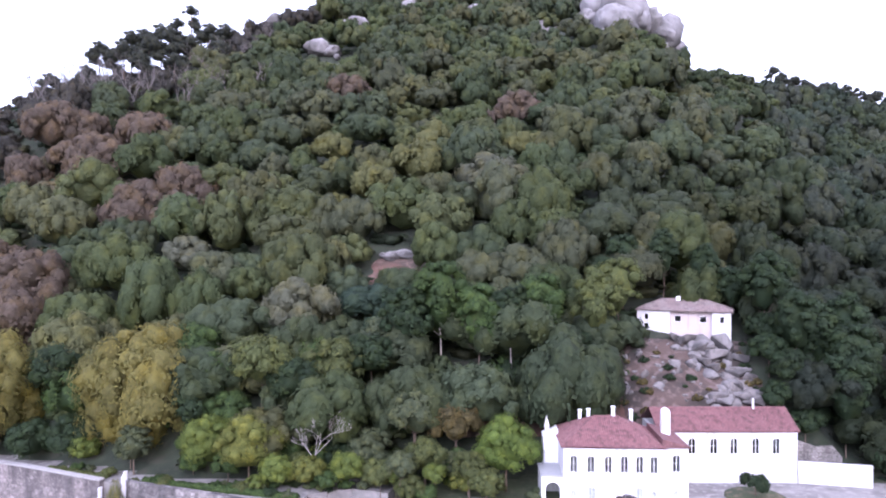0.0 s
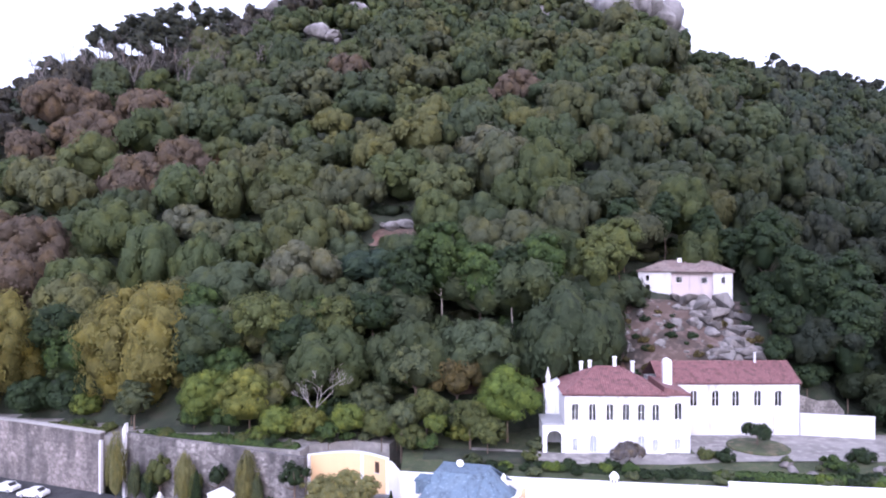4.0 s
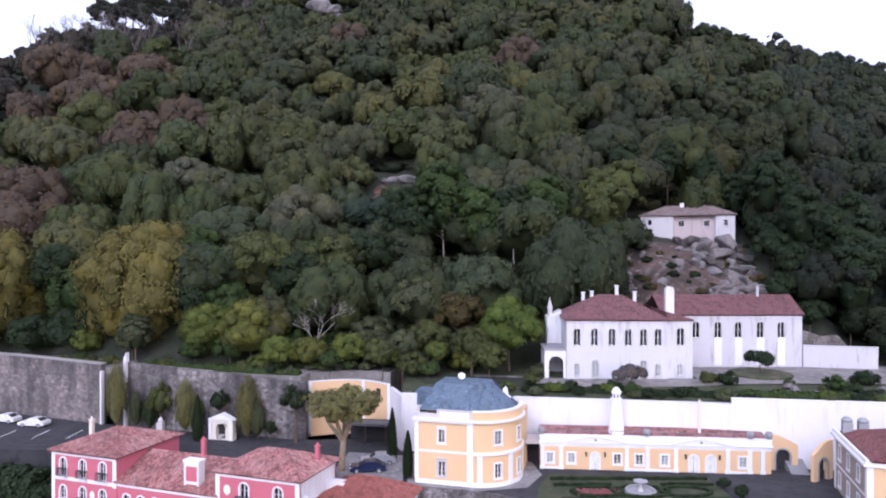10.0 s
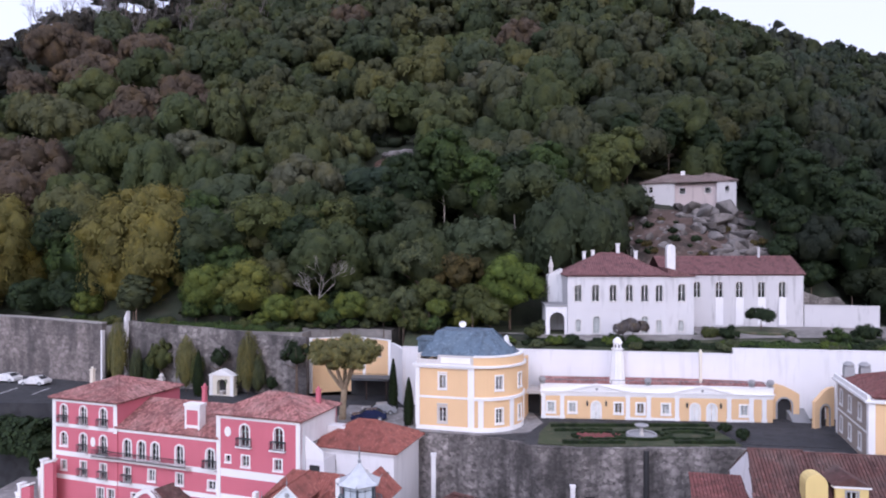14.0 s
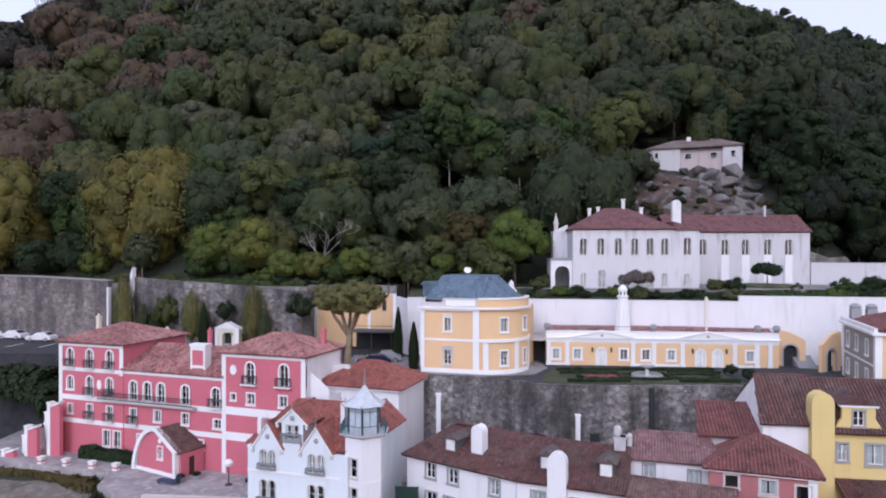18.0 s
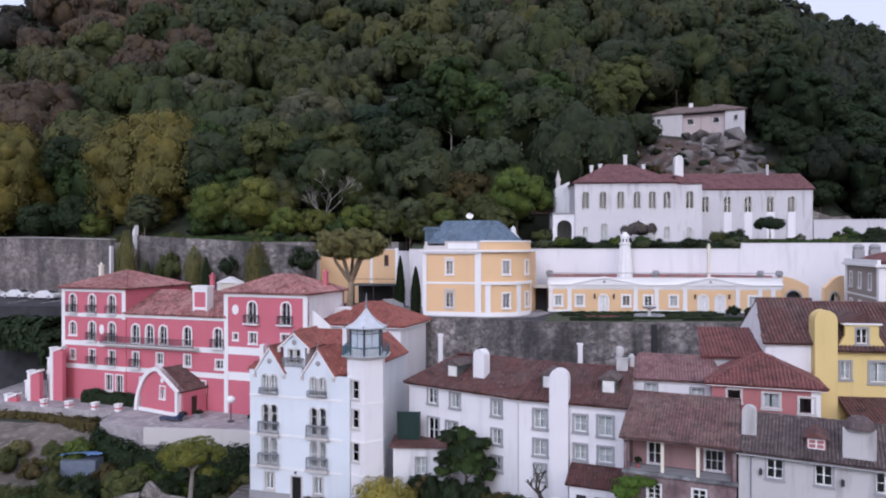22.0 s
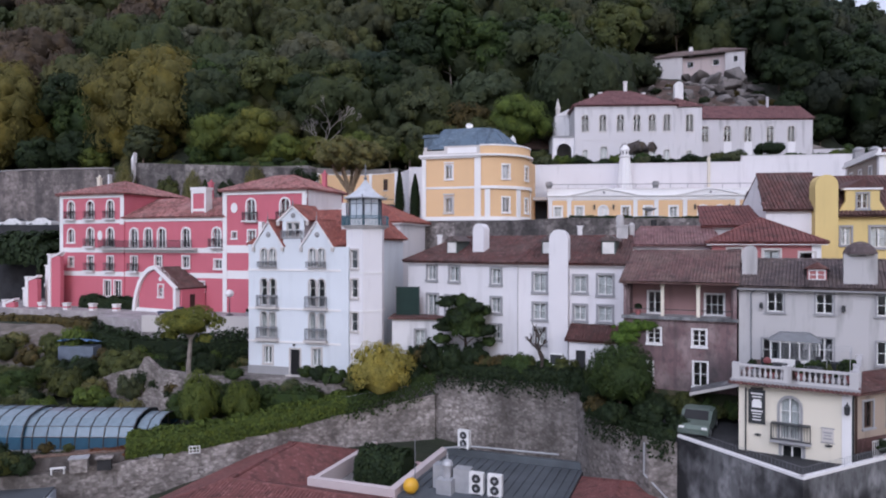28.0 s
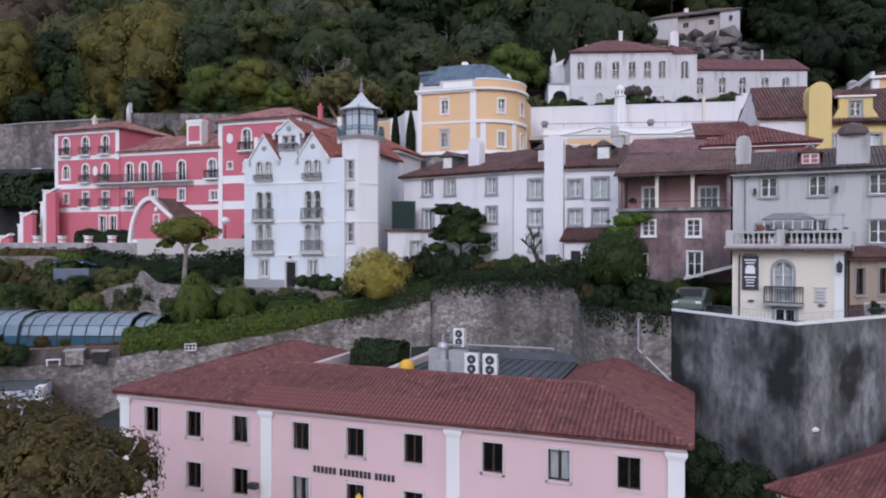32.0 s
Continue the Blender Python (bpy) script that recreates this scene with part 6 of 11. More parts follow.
part("hood", Mesh().box(2.55, 3.85, -0.2, -0.06, 16.3, 16.5), PALESTONE, ym)
part("hood", Mesh().box(2.6, 3.8, -0.16, -0.06, 20.0, 20.14), TRIM, ym)
part("wall", Mesh().box(0, 0.35, 0.36, 11, GZ - 0.6, 20.75), OCHRE, ym)
part("wall", Mesh().box(11.2, 11.55, 6.8, 11, GZ - 0.6, 20.75), OCHRE, ym)
# bow
cx, cy, br = 7.28 - 0.1, 5.05, 5.05
inv = m4.inverted()
c3 = inv @ Vector((4.2, 84.0, 0))
cx, cy = c3.x, c3.y


def arcpt(a, r):
    return (cx + r * math.cos(a), cy + r * math.sin(a))


a_start = math.atan2(0 - cy, L4 - 0.1 - cx)
a_end = radians(20)
NSEG = 22
bm2 = Mesh()
angs = [a_start + (a_end - a_start) * i / NSEG for i in range(NSEG + 1)]
for i in range(NSEG):
    a, b = angs[i], angs[i + 1]
    for z0, z1 in ((GZ - 0.6, 20.75),):
        if i in (6, 7, 14, 15):
            zz = [(GZ - 0.6, 14.35), (16.0, 18.2), (19.75, 20.75)]
        else:
            zz = [(z0, z1)]
        for za, zb in zz:
            bm2.prism([arcpt(a, br), arcpt(b, br), arcpt(b, br - 0.35), arcpt(a, br - 0.35)], za, zb)
part("bow_wall", bm2, OCHRE, ym, "curved ochre wall")
for mid in (7, 15):
    a = angs[mid]
    for z0, z1 in ((14.35, 16.0), (18.2, 19.75)):
        p = arcpt(a, br)
        window(ym, p[0], z0, z1, 0.82, cols=2, rows=3, s=0.16, y=p[1], turn=math.degrees(a) + 90)


def ring(name, r, z0, z1, mat, a0=None, a1=None, inner=0.3, label=""):
    mm = Mesh()
    s0, s1 = a0 if a0 is not None else a_start, a1 if a1 is not None else a_end
    n = max(2, int((s1 - s0) / 0.09))
    for i in range(n):
        a, b = s0 + (s1 - s0) * i / n, s0 + (s1 - s0) * (i + 1) / n
        mm.prism([arcpt(a, r), arcpt(b, r), arcpt(b, r - inner), arcpt(a, r - inner)], z0, z1)
    return part(name, mm, mat, ym, label)


ring("band", br + 0.22, 17.0, 17.35, TRIM, inner=0.215)
ring("plinth", br + 0.1, GZ - 0.6, 13.85, TRIM, inner=0.095)
for k in (2, 11, 20):
    a = angs[k]
    ring("pilaster", br + 0.13, 13.85, 17.0, TRIM, a - 0.06, a + 0.06, 0.125, "white pilaster")
part("cornice", Mesh().box(-0.35, L4, -0.4, 0.1, 20.75, 20.98).box(-0.25, L4, -0.25, 0.1, 20.55, 20.745), TRIM, ym)
ring("cornice", br + 0.4, 20.75, 20.98, TRIM, inner=0.6)
ring("attic", br + 0.05, 20.98, 21.9, OCHRE, inner=0.4)
ring("attic_trim", br + 0.12, 21.9, 22.08, TRIM, inner=0.5)
part("attic", Mesh().box(0.05, 2.6, 0.05, 0.4, 20.98, 21.5).box(2.6, L4 - 0.1, 0.05, 0.4, 20.98, 22.0).box(0.05, 0.4, 0.4, 10.6, 20.98, 22.0), PALESTONE, ym)
part("attic_panel", Mesh().box(3.0, L4 - 0.5, 0.02, 0.048, 21.15, 21.8), TRIM, ym)
# slate roof with a polygonal end over the bow
rp = Mesh()
ev = [(0.3, 0.6), (L4 - 0.6, 0.6)] + [arcpt(a_start + 0.08 + (a_end + 1.2 - a_start) * i / 5, br - 0.35) for i in range(6)] + [(cx + 3.2, 10.4), (0.3, 10.4)]
tp = [(1.7, 3.2), (5.9, 3.0)] + [(7.3, 3.6), (7.7, 4.2), (7.9, 4.8), (7.9, 5.4), (7.9, 6.0), (7.9, 6.6)] + [(7.6, 7.2), (1.7, 7.2)]
rp.v = [(x, y, 21.75) for x, y in ev] + [(x, y, 24.5) for x, y in tp]
n_ = len(ev)
rp.f = [(i, (i + 1) % n_, n_ + (i + 1) % n_, n_ + i) for i in range(n_)] + [tuple(range(n_, 2 * n_))]
rs = part("roof", rp, SLATE, ym, "blue-grey slate roof")
for i in range(n_):
    p, q = Vector(rp.v[i]), Vector(rp.v[n_ + i])
    part("roof_seam", Mesh().tube(p, q, 0.07, 0.06, 5), SLATE, rs)
part("dormer", Mesh().box(-0.5, 1.4, 2.2, 4.0, 21.9, 23.4).slab([(-0.7, 23.4), (1.5, 23.4), (1.3, 23.75), (-0.5, 23.75)], 2.0, 4.2), SLATE, ym, "slate roof of the rear dormer")
part("scroll_gable", Mesh().slab([(8.9, 21.9), (10.2, 21.9), (10.2, 22.6), (9.9, 22.9), (9.8, 23.6), (9.55, 23.9), (9.3, 23.6), (9.2, 22.9), (8.9, 22.5)], 6.0, 6.5), TRIM, ym, "white scrolled gable")
solid("satellite_dish", Mesh().lathe(0, 0, [(0.05, 0.0), (0.35, 0.06), (0.62, 0.2), (0.75, 0.36), (0.7, 0.36), (0.3, 0.12), (0.05, 0.08)], 14), PAINT, "white satellite dish on the slate roof", "satellite dish", m=m4 @ pose(4.3, 5.2, 25.0, 55, 0, 20) @ Matrix.Scale(0.6, 4))
solid("dish_mast", Mesh().tube((0, 0, 24.4), (0, 0, 25.05), 0.05, 0.05, 6), GREYIRON, "short mast of the satellite dish on the slate roof", "mast", m=m4 @ pose(4.4, 5.3, 0))
solid("forecourt", Mesh().prism([(-4.5, 80.0), (3.6, 78.0), (9.4, 79.2), (11.6, 83.5), (11.0, 88.5), (-5, 92)], 13.28, 13.36), PAVING, "pale paving round the ochre mansion", kind="structure")

# ---- long low ochre wing ----
m5, L5 = along((11.8, 86.1), (39.4, 83.6))
lb = thing("garden_wing", "long single-storey ochre wing with white pilasters and pediments", "house", m=m5)
hs = []
for u, k in ((1.18, True), (3.81, True), (9.43, False), (12.08, False), (15.11, True), (24.4, True)):
    hs.append(window(lb, u, 14.1, 15.3, 0.85, cols=2, rows=3, s=0.2, curtain=k, frame_mat=PAINT))
for u in (6.7, 18.59, 20.58):
    hs.append((u - 0.5, u + 0.5, 13.3, 15.4, "arch"))
front(lb, 0, L5, 12.9, 16.1, hs, OCHRE)
for u in (6.7, 18.59, 20.58):
    dd = part("door", Mesh().box(u - 0.5, u - 0.02, 0.12, 0.18, 13.3, 15.4).box(u + 0.02, u + 0.5, 0.12, 0.18, 13.3, 15.4), PAINT, lb, "white panelled double door")
    part("surround", shared(("doorsur",), lambda: surround_mesh(1.0, 2.1, 0.18, "arch", False), TRIM), None, dd, m=pose(u, 0, 13.3))
for u in (0.25, 2.55, 10.55, 13.05, 16.45, 22.6, 25.2, 26.7):
    part("pilaster", Mesh().box(u - 0.25, u + 0.25, -0.14, -0.002, 13.7, 16.05).box(u - 0.32, u + 0.32, -0.18, -0.002, 13.0, 13.7).box(u - 0.3, u + 0.3, -0.2, -0.002, 16.05, 16.25), TRIM, lb, "white pilaster")
for u0, u1, z1 in ((0.6, 2.2, 13.6), (2.9, 10.2, 13.3), (10.9, 12.7, 13.6), (13.4, 16.1, 13.6), (22.95, 24.8, 13.6)):
    part("plinth", Mesh().box(u0, u1, -0.06, -0.002, 12.9, z1), TRIM, lb)
part("entablature", Mesh().box(-0.1, L5 + 0.1, -0.1, 0.35, 16.25, 16.6).box(-0.2, L5 + 0.2, -0.28, 0.4, 16.6, 16.75).box(0, L5, 0.0, 0.35, 16.1, 16.25), TRIM, lb, "white entablature")
part("parapet", Mesh().box(-0.1, L5 + 0.1, 0.0, 0.35, 16.75, 17.45).box(-0.15, L5 + 0.15, -0.06, 0.4, 17.45, 17.56), TRIM, lb, "white parapet")
for u0, u1 in ((3.3, 10.2), (16.2, 22.6)):
    uc = (u0 + u1) / 2
    pd = part("pediment", Mesh().slab([(u0, 16.76), (u1, 16.76), (uc, 17.5)], -0.25, -0.01), TRIM, lb, "white pediment")
    part("medallion", Mesh().tube((uc, -0.33, 17.05), (uc, -0.255, 17.05), 0.17, 0.17, 10), GREYSTONE, pd)
    part("raking_cornice", Mesh().slab([(u0 - 0.2, 16.76), (uc, 17.52), (uc, 17.7), (u0 - 0.5, 16.84)], -0.4, 0.1).slab([(u1 + 0.2, 16.76), (u1 + 0.5, 16.84), (uc, 17.7), (uc, 17.52)], -0.4, 0.1), TRIM, pd)
for u in (0.1, 13.0, 25.3, 27.5):
    part("urn", Mesh().box(u - 0.3, u + 0.3, -0.1, 0.4, 17.56, 17.7).lathe(u, 0.15, [(0.2, 17.7), (0.42, 17.95), (0.45, 18.25), (0.3, 18.35), (0.38, 18.42)], 10), GREYSTONE, lb, "grey stone urn")
part("parapet_rail", Mesh().tube((0.1, 0.15, 18.1), (L5, 0.15, 18.1), 0.04, 0.04, 6), GREYIRON, lb, "thin grey rail over the parapet")
for k in range(14):
    part("rail_post", Mesh().tube((0.4 + k * 2.05, 0.15, 17.5), (0.4 + k * 2.05, 0.15, 18.1), 0.03, 0.03, 5), GREYIRON, lb)
for u in (5.6, 7.9, 17.6, 21.6):
    part("wall_lantern", Mesh().box(u - 0.09, u + 0.09, -0.3, -0.12, 15.0, 15.4).slab([(u - 0.14, 15.4), (u + 0.14, 15.4), (u, 15.6)], -0.34, -0.08).box(u - 0.02, u + 0.02, -0.12, 0.0, 15.5, 15.55), IRON, lb, "dark iron wall lantern")
box_walls(lb, 0, L5, 0, 3.4, 12.9, 16.1, OCHRE)
roof(lb, [((0, 0.45, 17.0), (L5, 0.45, 17.0), (L5, 3.6, 17.75), (0, 3.6, 17.75))], [], TILE_OLD, 0.3, 0.5)
# fluted kitchen chimney and the slim post behind it
fc = Mesh()
prof = [(1.0, 17.3), (0.95, 18.0), (0.74, 20.6), (0.62, 21.6), (0.74, 21.65), (0.74, 21.8), (0.56, 21.85), (0.56, 22.5), (0.64, 22.55), (0.42, 22.95), (0.15, 23.2)]
ringsv = []
for r, z in prof:
    for k in range(24):
        a = 2 * math.pi * k / 24
        rr = r * (0.9 if k % 2 and z < 21.62 else 1.0)
        ringsv.append((rr * math.cos(a), rr * math.sin(a), z))
fc.v = ringsv
fc.f = [(j * 24 + i, j * 24 + (i + 1) % 24, (j + 1) * 24 + (i + 1) % 24, (j + 1) * 24 + i) for j in range(len(prof) - 1) for i in range(24)] + [tuple(range((len(prof) - 1) * 24, len(prof) * 24))]
kc = solid("fluted_chimney", fc, TRIM, "tall white fluted conical chimney on the garden wing", "chimney", m=m5 @ pose(9.6, 2.0, 0))
vt = Mesh()
for k in range(8):
    a = 2 * math.pi * k / 8 + 0.2
    vt.box(0.54 * math.cos(a) - 0.07, 0.54 * math.cos(a) + 0.07, 0.54 * math.sin(a) - 0.07, 0.54 * math.sin(a) + 0.07, 21.95, 22.35)
part("vent", vt, DARKROOM, kc)
solid("slim_chimney", Mesh().box(-0.15, 0.15, -0.15, 0.15, 17.2, 21.3).box(-0.22, 0.22, -0.22, 0.22, 21.3, 21.42).lathe(0, 0, [(0.13, 21.42), (0.15, 21.6), (0.04, 21.75)], 8), CREAM, "slim ochre and white chimney on the garden wing", "chimney", m=m5 @ pose(19.9, 2.4, 0))
# passage left of the wing
pas = thing("passage_roof", "flat-roofed covered passage beside the garden wing", "passage", m=m5)
part("roof_slab", Mesh().box(-2.6, -0.05, 0.4, 3.6, 16.2, 16.6), PALESTONE, pas)
part("wall", Mesh().box(-2.6, -0.05, 3.0, 3.4, 13.0, 16.2), DARKROOM, pas)
part("post", Mesh().box(-2.5, -2.2, 0.5, 0.8, 13.0, 16.2), TRIM, pas)
# formal garden
def flat(name, poly, z, mat, label, th=0.06):
    return solid(name, Mesh().prism(poly, z - 0.3, z + th), mat, label, kind="structure")
flat("lawn", [(9.8, 74.6), (14, 73.6), (31.5, 73.8), (31, 82.6), (12.5, 83.6), (10.6, 79)], 13.33, GRASS, "clipped lawn of the formal garden")
for i, (x0, x1, y0, y1) in enumerate(((12.5, 19.2, 74.4, 75.0), (24.6, 31.0, 74.4, 75.0), (12.3, 30.8, 81.4, 82.0), (12.4, 19.0, 79.4, 79.8), (24.8, 30.8, 79.4, 79.8))):
    hedge_m = Mesh()
    nx = int((x1 - x0) / 0.4)
    for k in range(nx):
        a = x0 + (x1 - x0) * k / nx
        hedge_m.box(a, a + (x1 - x0) / nx + 0.02, y0 + plant_rng.uniform(-0.06, 0.06), y1 + plant_rng.uniform(-0.06, 0.06), 13.3, 13.72 + plant_rng.uniform(-0.05, 0.06))
    solid("box_hedge", hedge_m, L_DARK, "low clipped dark green box hedge on the lawn", "hedge", "box hedges of the formal garden")
fb = Mesh()
for k in range(160):
    x, y = plant_rng.uniform(14.5, 19.5), plant_rng.uniform(76.2, 78.2)
    fb.lathe(x, y, [(0.06, 13.38), (0.16, 13.5), (0.04, 13.62)], 5)
solid("flower_bed", fb, FLOWERS, "bed of dull red flowers in the lawn", "flower bed", kind="stuff")
for cx_, rx, ry in ((21.8, 3.4, 1.9), (16.9, 3.0, 1.7), (26.9, 3.0, 1.7)):
    hm_ = Mesh()
    for k in range(40):
        a, b = 2 * math.pi * k / 40, 2 * math.pi * (k + 1) / 40
        z1 = 13.66 + plant_rng.uniform(-0.05, 0.06)
        hm_.prism([(cx_ + rx * math.cos(a), 77.4 + ry * math.sin(a)), (cx_ + rx * math.cos(b), 77.4 + ry * math.sin(b)), (cx_ + (rx - 0.45) * math.cos(b), 77.4 + (ry - 0.4) * math.sin(b)), (cx_ + (rx - 0.45) * math.cos(a), 77.4 + (ry - 0.4) * math.sin(a))], 13.3, z1)
    solid("box_hedge", hm_, L_DARK, "oval ring of low clipped dark box hedge on the lawn", "hedge", "box hedges of the formal garden")
fo = thing("fountain", "grey stone fountain with a round basin and bowl", "fountain", m=pose(21.8, 77.4, 13.36))
part("basin", Mesh().lathe(0, 0, [(1.7, 0), (1.7, 0.35), (1.6, 0.42), (1.45, 0.36), (1.45, 0.15), (0.1, 0.15)], 20), GREYSTONE, fo)
part("stem", Mesh().lathe(0, 0, [(0.3, 0.15), (0.18, 0.5), (0.22, 1.0)], 10), PALESTONE, fo)
part("bowl", Mesh().lathe(0, 0, [(0.2, 1.0), (0.75, 1.2), (0.8, 1.32), (0.6, 1.25), (0.1, 1.2)], 14), GREYSTONE, fo)
for i, (x, y, r) in enumerate(((31.6, 78.5, 0.85), (33.2, 77.2, 0.6), (32.3, 75.6, 0.9))):
    tree("round_shrub", x, y, 13.3, r, 0.25, "shrub", L_DARK, "clipped round dark shrub in the garden", height=1.2)

# ---- ochre house at the east end of the court ----
m6, L6 = along((44.8, 79.6), (41.4, 68.0))
eh = thing("east_house", "ochre house with white quoins and a dark red roof", "house", m=m6)
hs = [window(eh, u, z, z + 1.5, 0.85, cols=2, rows=3, s=0.16, curtain=True) for u in (2.2, 5.6, 9.2) for z in (14.0, 17.0)]
# front wall coloured warm grey, the wall round the corner ochre
front(eh, 0, L6, 12, 19.3, hs, plaster("warm_grey_front", (0.34, 0.29, 0.255), (0.22, 0.19, 0.17), 0.3, 0.5))
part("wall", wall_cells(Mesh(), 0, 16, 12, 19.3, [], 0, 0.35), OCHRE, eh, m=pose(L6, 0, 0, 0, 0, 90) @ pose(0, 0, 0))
for u in (0.25, L6 - 0.3):
    part("quoin", Mesh().box(u - 0.3, u + 0.3, -0.06, -0.002, 12, 19.3), TRIM, eh)
part("quoin", Mesh().box(L6 + 0.002, L6 + 0.06, -0.06, 0.55, 12, 19.3), TRIM, eh)
part("band", Mesh().box(0.6, L6 - 0.65, -0.05, -0.002, 16.1, 16.3), TRIM, eh)
part("cornice", Mesh().box(-0.3, L6 + 0.35, -0.4, 16, 19.3, 19.55).box(-0.2, L6 + 0.2, -0.2, 0.1, 19.55, 20.0), TRIM, eh)
hip(eh, 0.4, L6 - 0.2, 0.5, 16, 19.7, 22.2, TILE_RED, 0.0, wide=0.3, long=0.5)
for u, d in ((1.0, 1.0), (1.0, 2.6)):
    part("chimney", Mesh().box(u - 0.5, u + 0.5, d - 0.5, d + 0.5, 19.8, 21.0).lathe(u, d, [(0.5, 21.0), (0.62, 21.3), (0.3, 21.6)], 10), GREYSTONE, eh, "grey round-topped chimney")
# arched gateway walls and steps
for (x, y, w, rot, zt, flip) in ((41.6, 85.2, 3.4, -12, 17.4, 1), (44.6, 81.6, 3.6, 28, 17.6, -1)):
    g = thing("garden_arch", "ochre scrolled wall with a dark arched gateway", "gateway", "scrolled gateways of the court", pose(x, y, 0, 0, 0, rot))
    mm = Mesh()
    wall_cells(mm, -w / 2, w / 2, 13, 16.4, [(-0.8, 0.8, 13, 15.9)], 0, 0.4, [(-0.8, 0.8, 13, 15.9)])
    prof_ = [(-w / 2, 16.4), (w / 2, 16.4), (w / 2, 16.5), (w / 4, 17.0), (0, zt), (-w / 4, zt + 0.25), (-w / 2, zt + 0.3)]
    mm.slab([(p[0] * flip, p[1]) for p in prof_][::flip], 0, 0.4)
    part("wall", mm, OCHRE, g)
    part("arch_surround", surround_mesh(1.6, 2.9, 0.2, "arch", False), GREYSTONE, g, m=pose(0, 0, 13))
    part("recess", Mesh().box(-0.9, 0.9, 0.6, 0.7, 13, 16), DARKROOM, g)
stp = thing("stone_steps", "grey stone steps between the two gateways", "steps", m=pose(43.0, 83.5, 13.2, 0, 0, -5))
for i in range(10):
    part("step", Mesh().box(-1.1, 1.1, i * 0.33, 3.6, i * 0.17, i * 0.17 + 0.17), GREYSTONE, stp)
solid("court_paving", Mesh().prism([(31.8, 74.5), (41, 73), (44.4, 79.5), (43, 84.6), (40, 84), (31.5, 83.5)], 13.2, 13.35), ASPHALT, "dark paving of the court", kind="structure")

# ---- white chapel-like hall above the white wall ----
m7, L7 = along((17.35, 99.0), (31.6, 98.3))
hl = thing("white_hall", "white two-storey hall with pointed twin windows and a red hipped roof", "hall", m=m7)
hs = []
GW = dict(cols=2, rows=2, s=0.1, sill=False, trim=PALESTONE)
for u in (1.5, 3.97, 6.45, 8.75, 10.9, 12.95):
    hs.append(window(hl, u, 26.8, 29.2, 1.0, style="arch", **GW))
for u in (1.5, 12.9):
    hs.append(window(hl, u, 22.4, 24.2, 0.7, style="arch", curtain=True, **GW))
for u in (4.1, 10.9):
    hs.append(window(hl, u, 22.2, 24.7, 0.95, style="arch", curtain=True, **GW))
front(hl, 0, L7, 20.6, 30.4, hs, HALLFRONT)
box_walls(hl, 0, L7, 0, 11, 20.6, 30.4, HALLFRONT)
hip(hl, 0, L7, 0, 11, 30.45, 33.6, TILE_HALL, 0.3, wide=0.32, long=0.5)
part("string_course", Mesh().box(0, L7, -0.05, -0.002, 25.55, 25.72).box(0, L7, -0.08, -0.002, 30.1, 30.35), HALLFRONT, hl)
for u in (0.2, L7 - 0.2):
    part("pilaster", Mesh().box(u - 0.2, u + 0.2, -0.06, -0.002, 20.6, 25.5).box(u - 0.2, u + 0.2, -0.06, -0.002, 25.74, 30.08), HALLFRONT, hl)
# bay to the right
hs = [window(hl, 16.3, 26.8, 29.3, 1.05, style="arch", y=0.7, **GW), window(hl, 16.2, 22.5, 24.1, 0.7, style="arch", y=0.7, curtain=True, **GW)]
front(hl, L7 + 0.01, 18.0, 20.6, 30.3, hs, HALLFRONT, 0.7)
part("wall", Mesh().box(17.65, 18.0, 1.06, 10, 20.6, 30.3), HALLFRONT, hl)
part("bay_roof", Mesh().slab([(L7 + 0.02, 30.3), (18.2, 30.3), (18.2, 30.5), (L7 + 0.02, 31.6)], 0.5, 10), TILE_HALL, hl)
# arched porch to the left
part("porch", wall_cells(Mesh(), -3.1, -0.02, 20.6, 26.0, [(-2.5, -0.4, 20.6, 25.2)], 0.3, 0.75, [(-2.5, -0.4, 20.6, 25.2)]), WHITE, hl, "white arched porch")
part("porch_side", Mesh().box(-3.1, -2.75, 0.76, 6, 20.6, 26.0).box(-2.74, -0.02, 5.6, 6, 20.6, 26.0), OLDWHITE, hl)
part("porch_roof", Mesh().box(-3.2, -0.02, 0.2, 6.1, 26.0, 26.25), GREYSTONE, hl)
part("side_turret", Mesh().box(-2.2, -0.02, 6.2, 9.2, 20.6, 30.2).slab([(-2.3, 30.2), (-0.02, 30.2), (-0.02, 31.3)], 6.1, 9.3), OLDWHITE, hl)
part("finial", Mesh().lathe(-1.6, 7.5, [(0.35, 30.2), (0.35, 31.4), (0.45, 31.5), (0.05, 33.2)], 8), PALESTONE, hl)
for u, d, zt in ((3.6, 8.4, 34.2), (4.9, 8.2, 34.4), (8.2, 5.6, 35.4), (11.5, 8.4, 34.3)):
    part("chimney", Mesh().box(u - 0.24, u + 0.24, d - 0.24, d + 0.24, 31.2, zt - 0.4).box(u - 0.32, u + 0.32, d - 0.32, d + 0.32, zt - 0.4, zt - 0.25), OLDWHITE, hl)
chimney(hl, 16.0, 5.5, 30.0, 35.0, 1.25, 0.9, OLDWHITE, "round", "broad white rounded chimney")
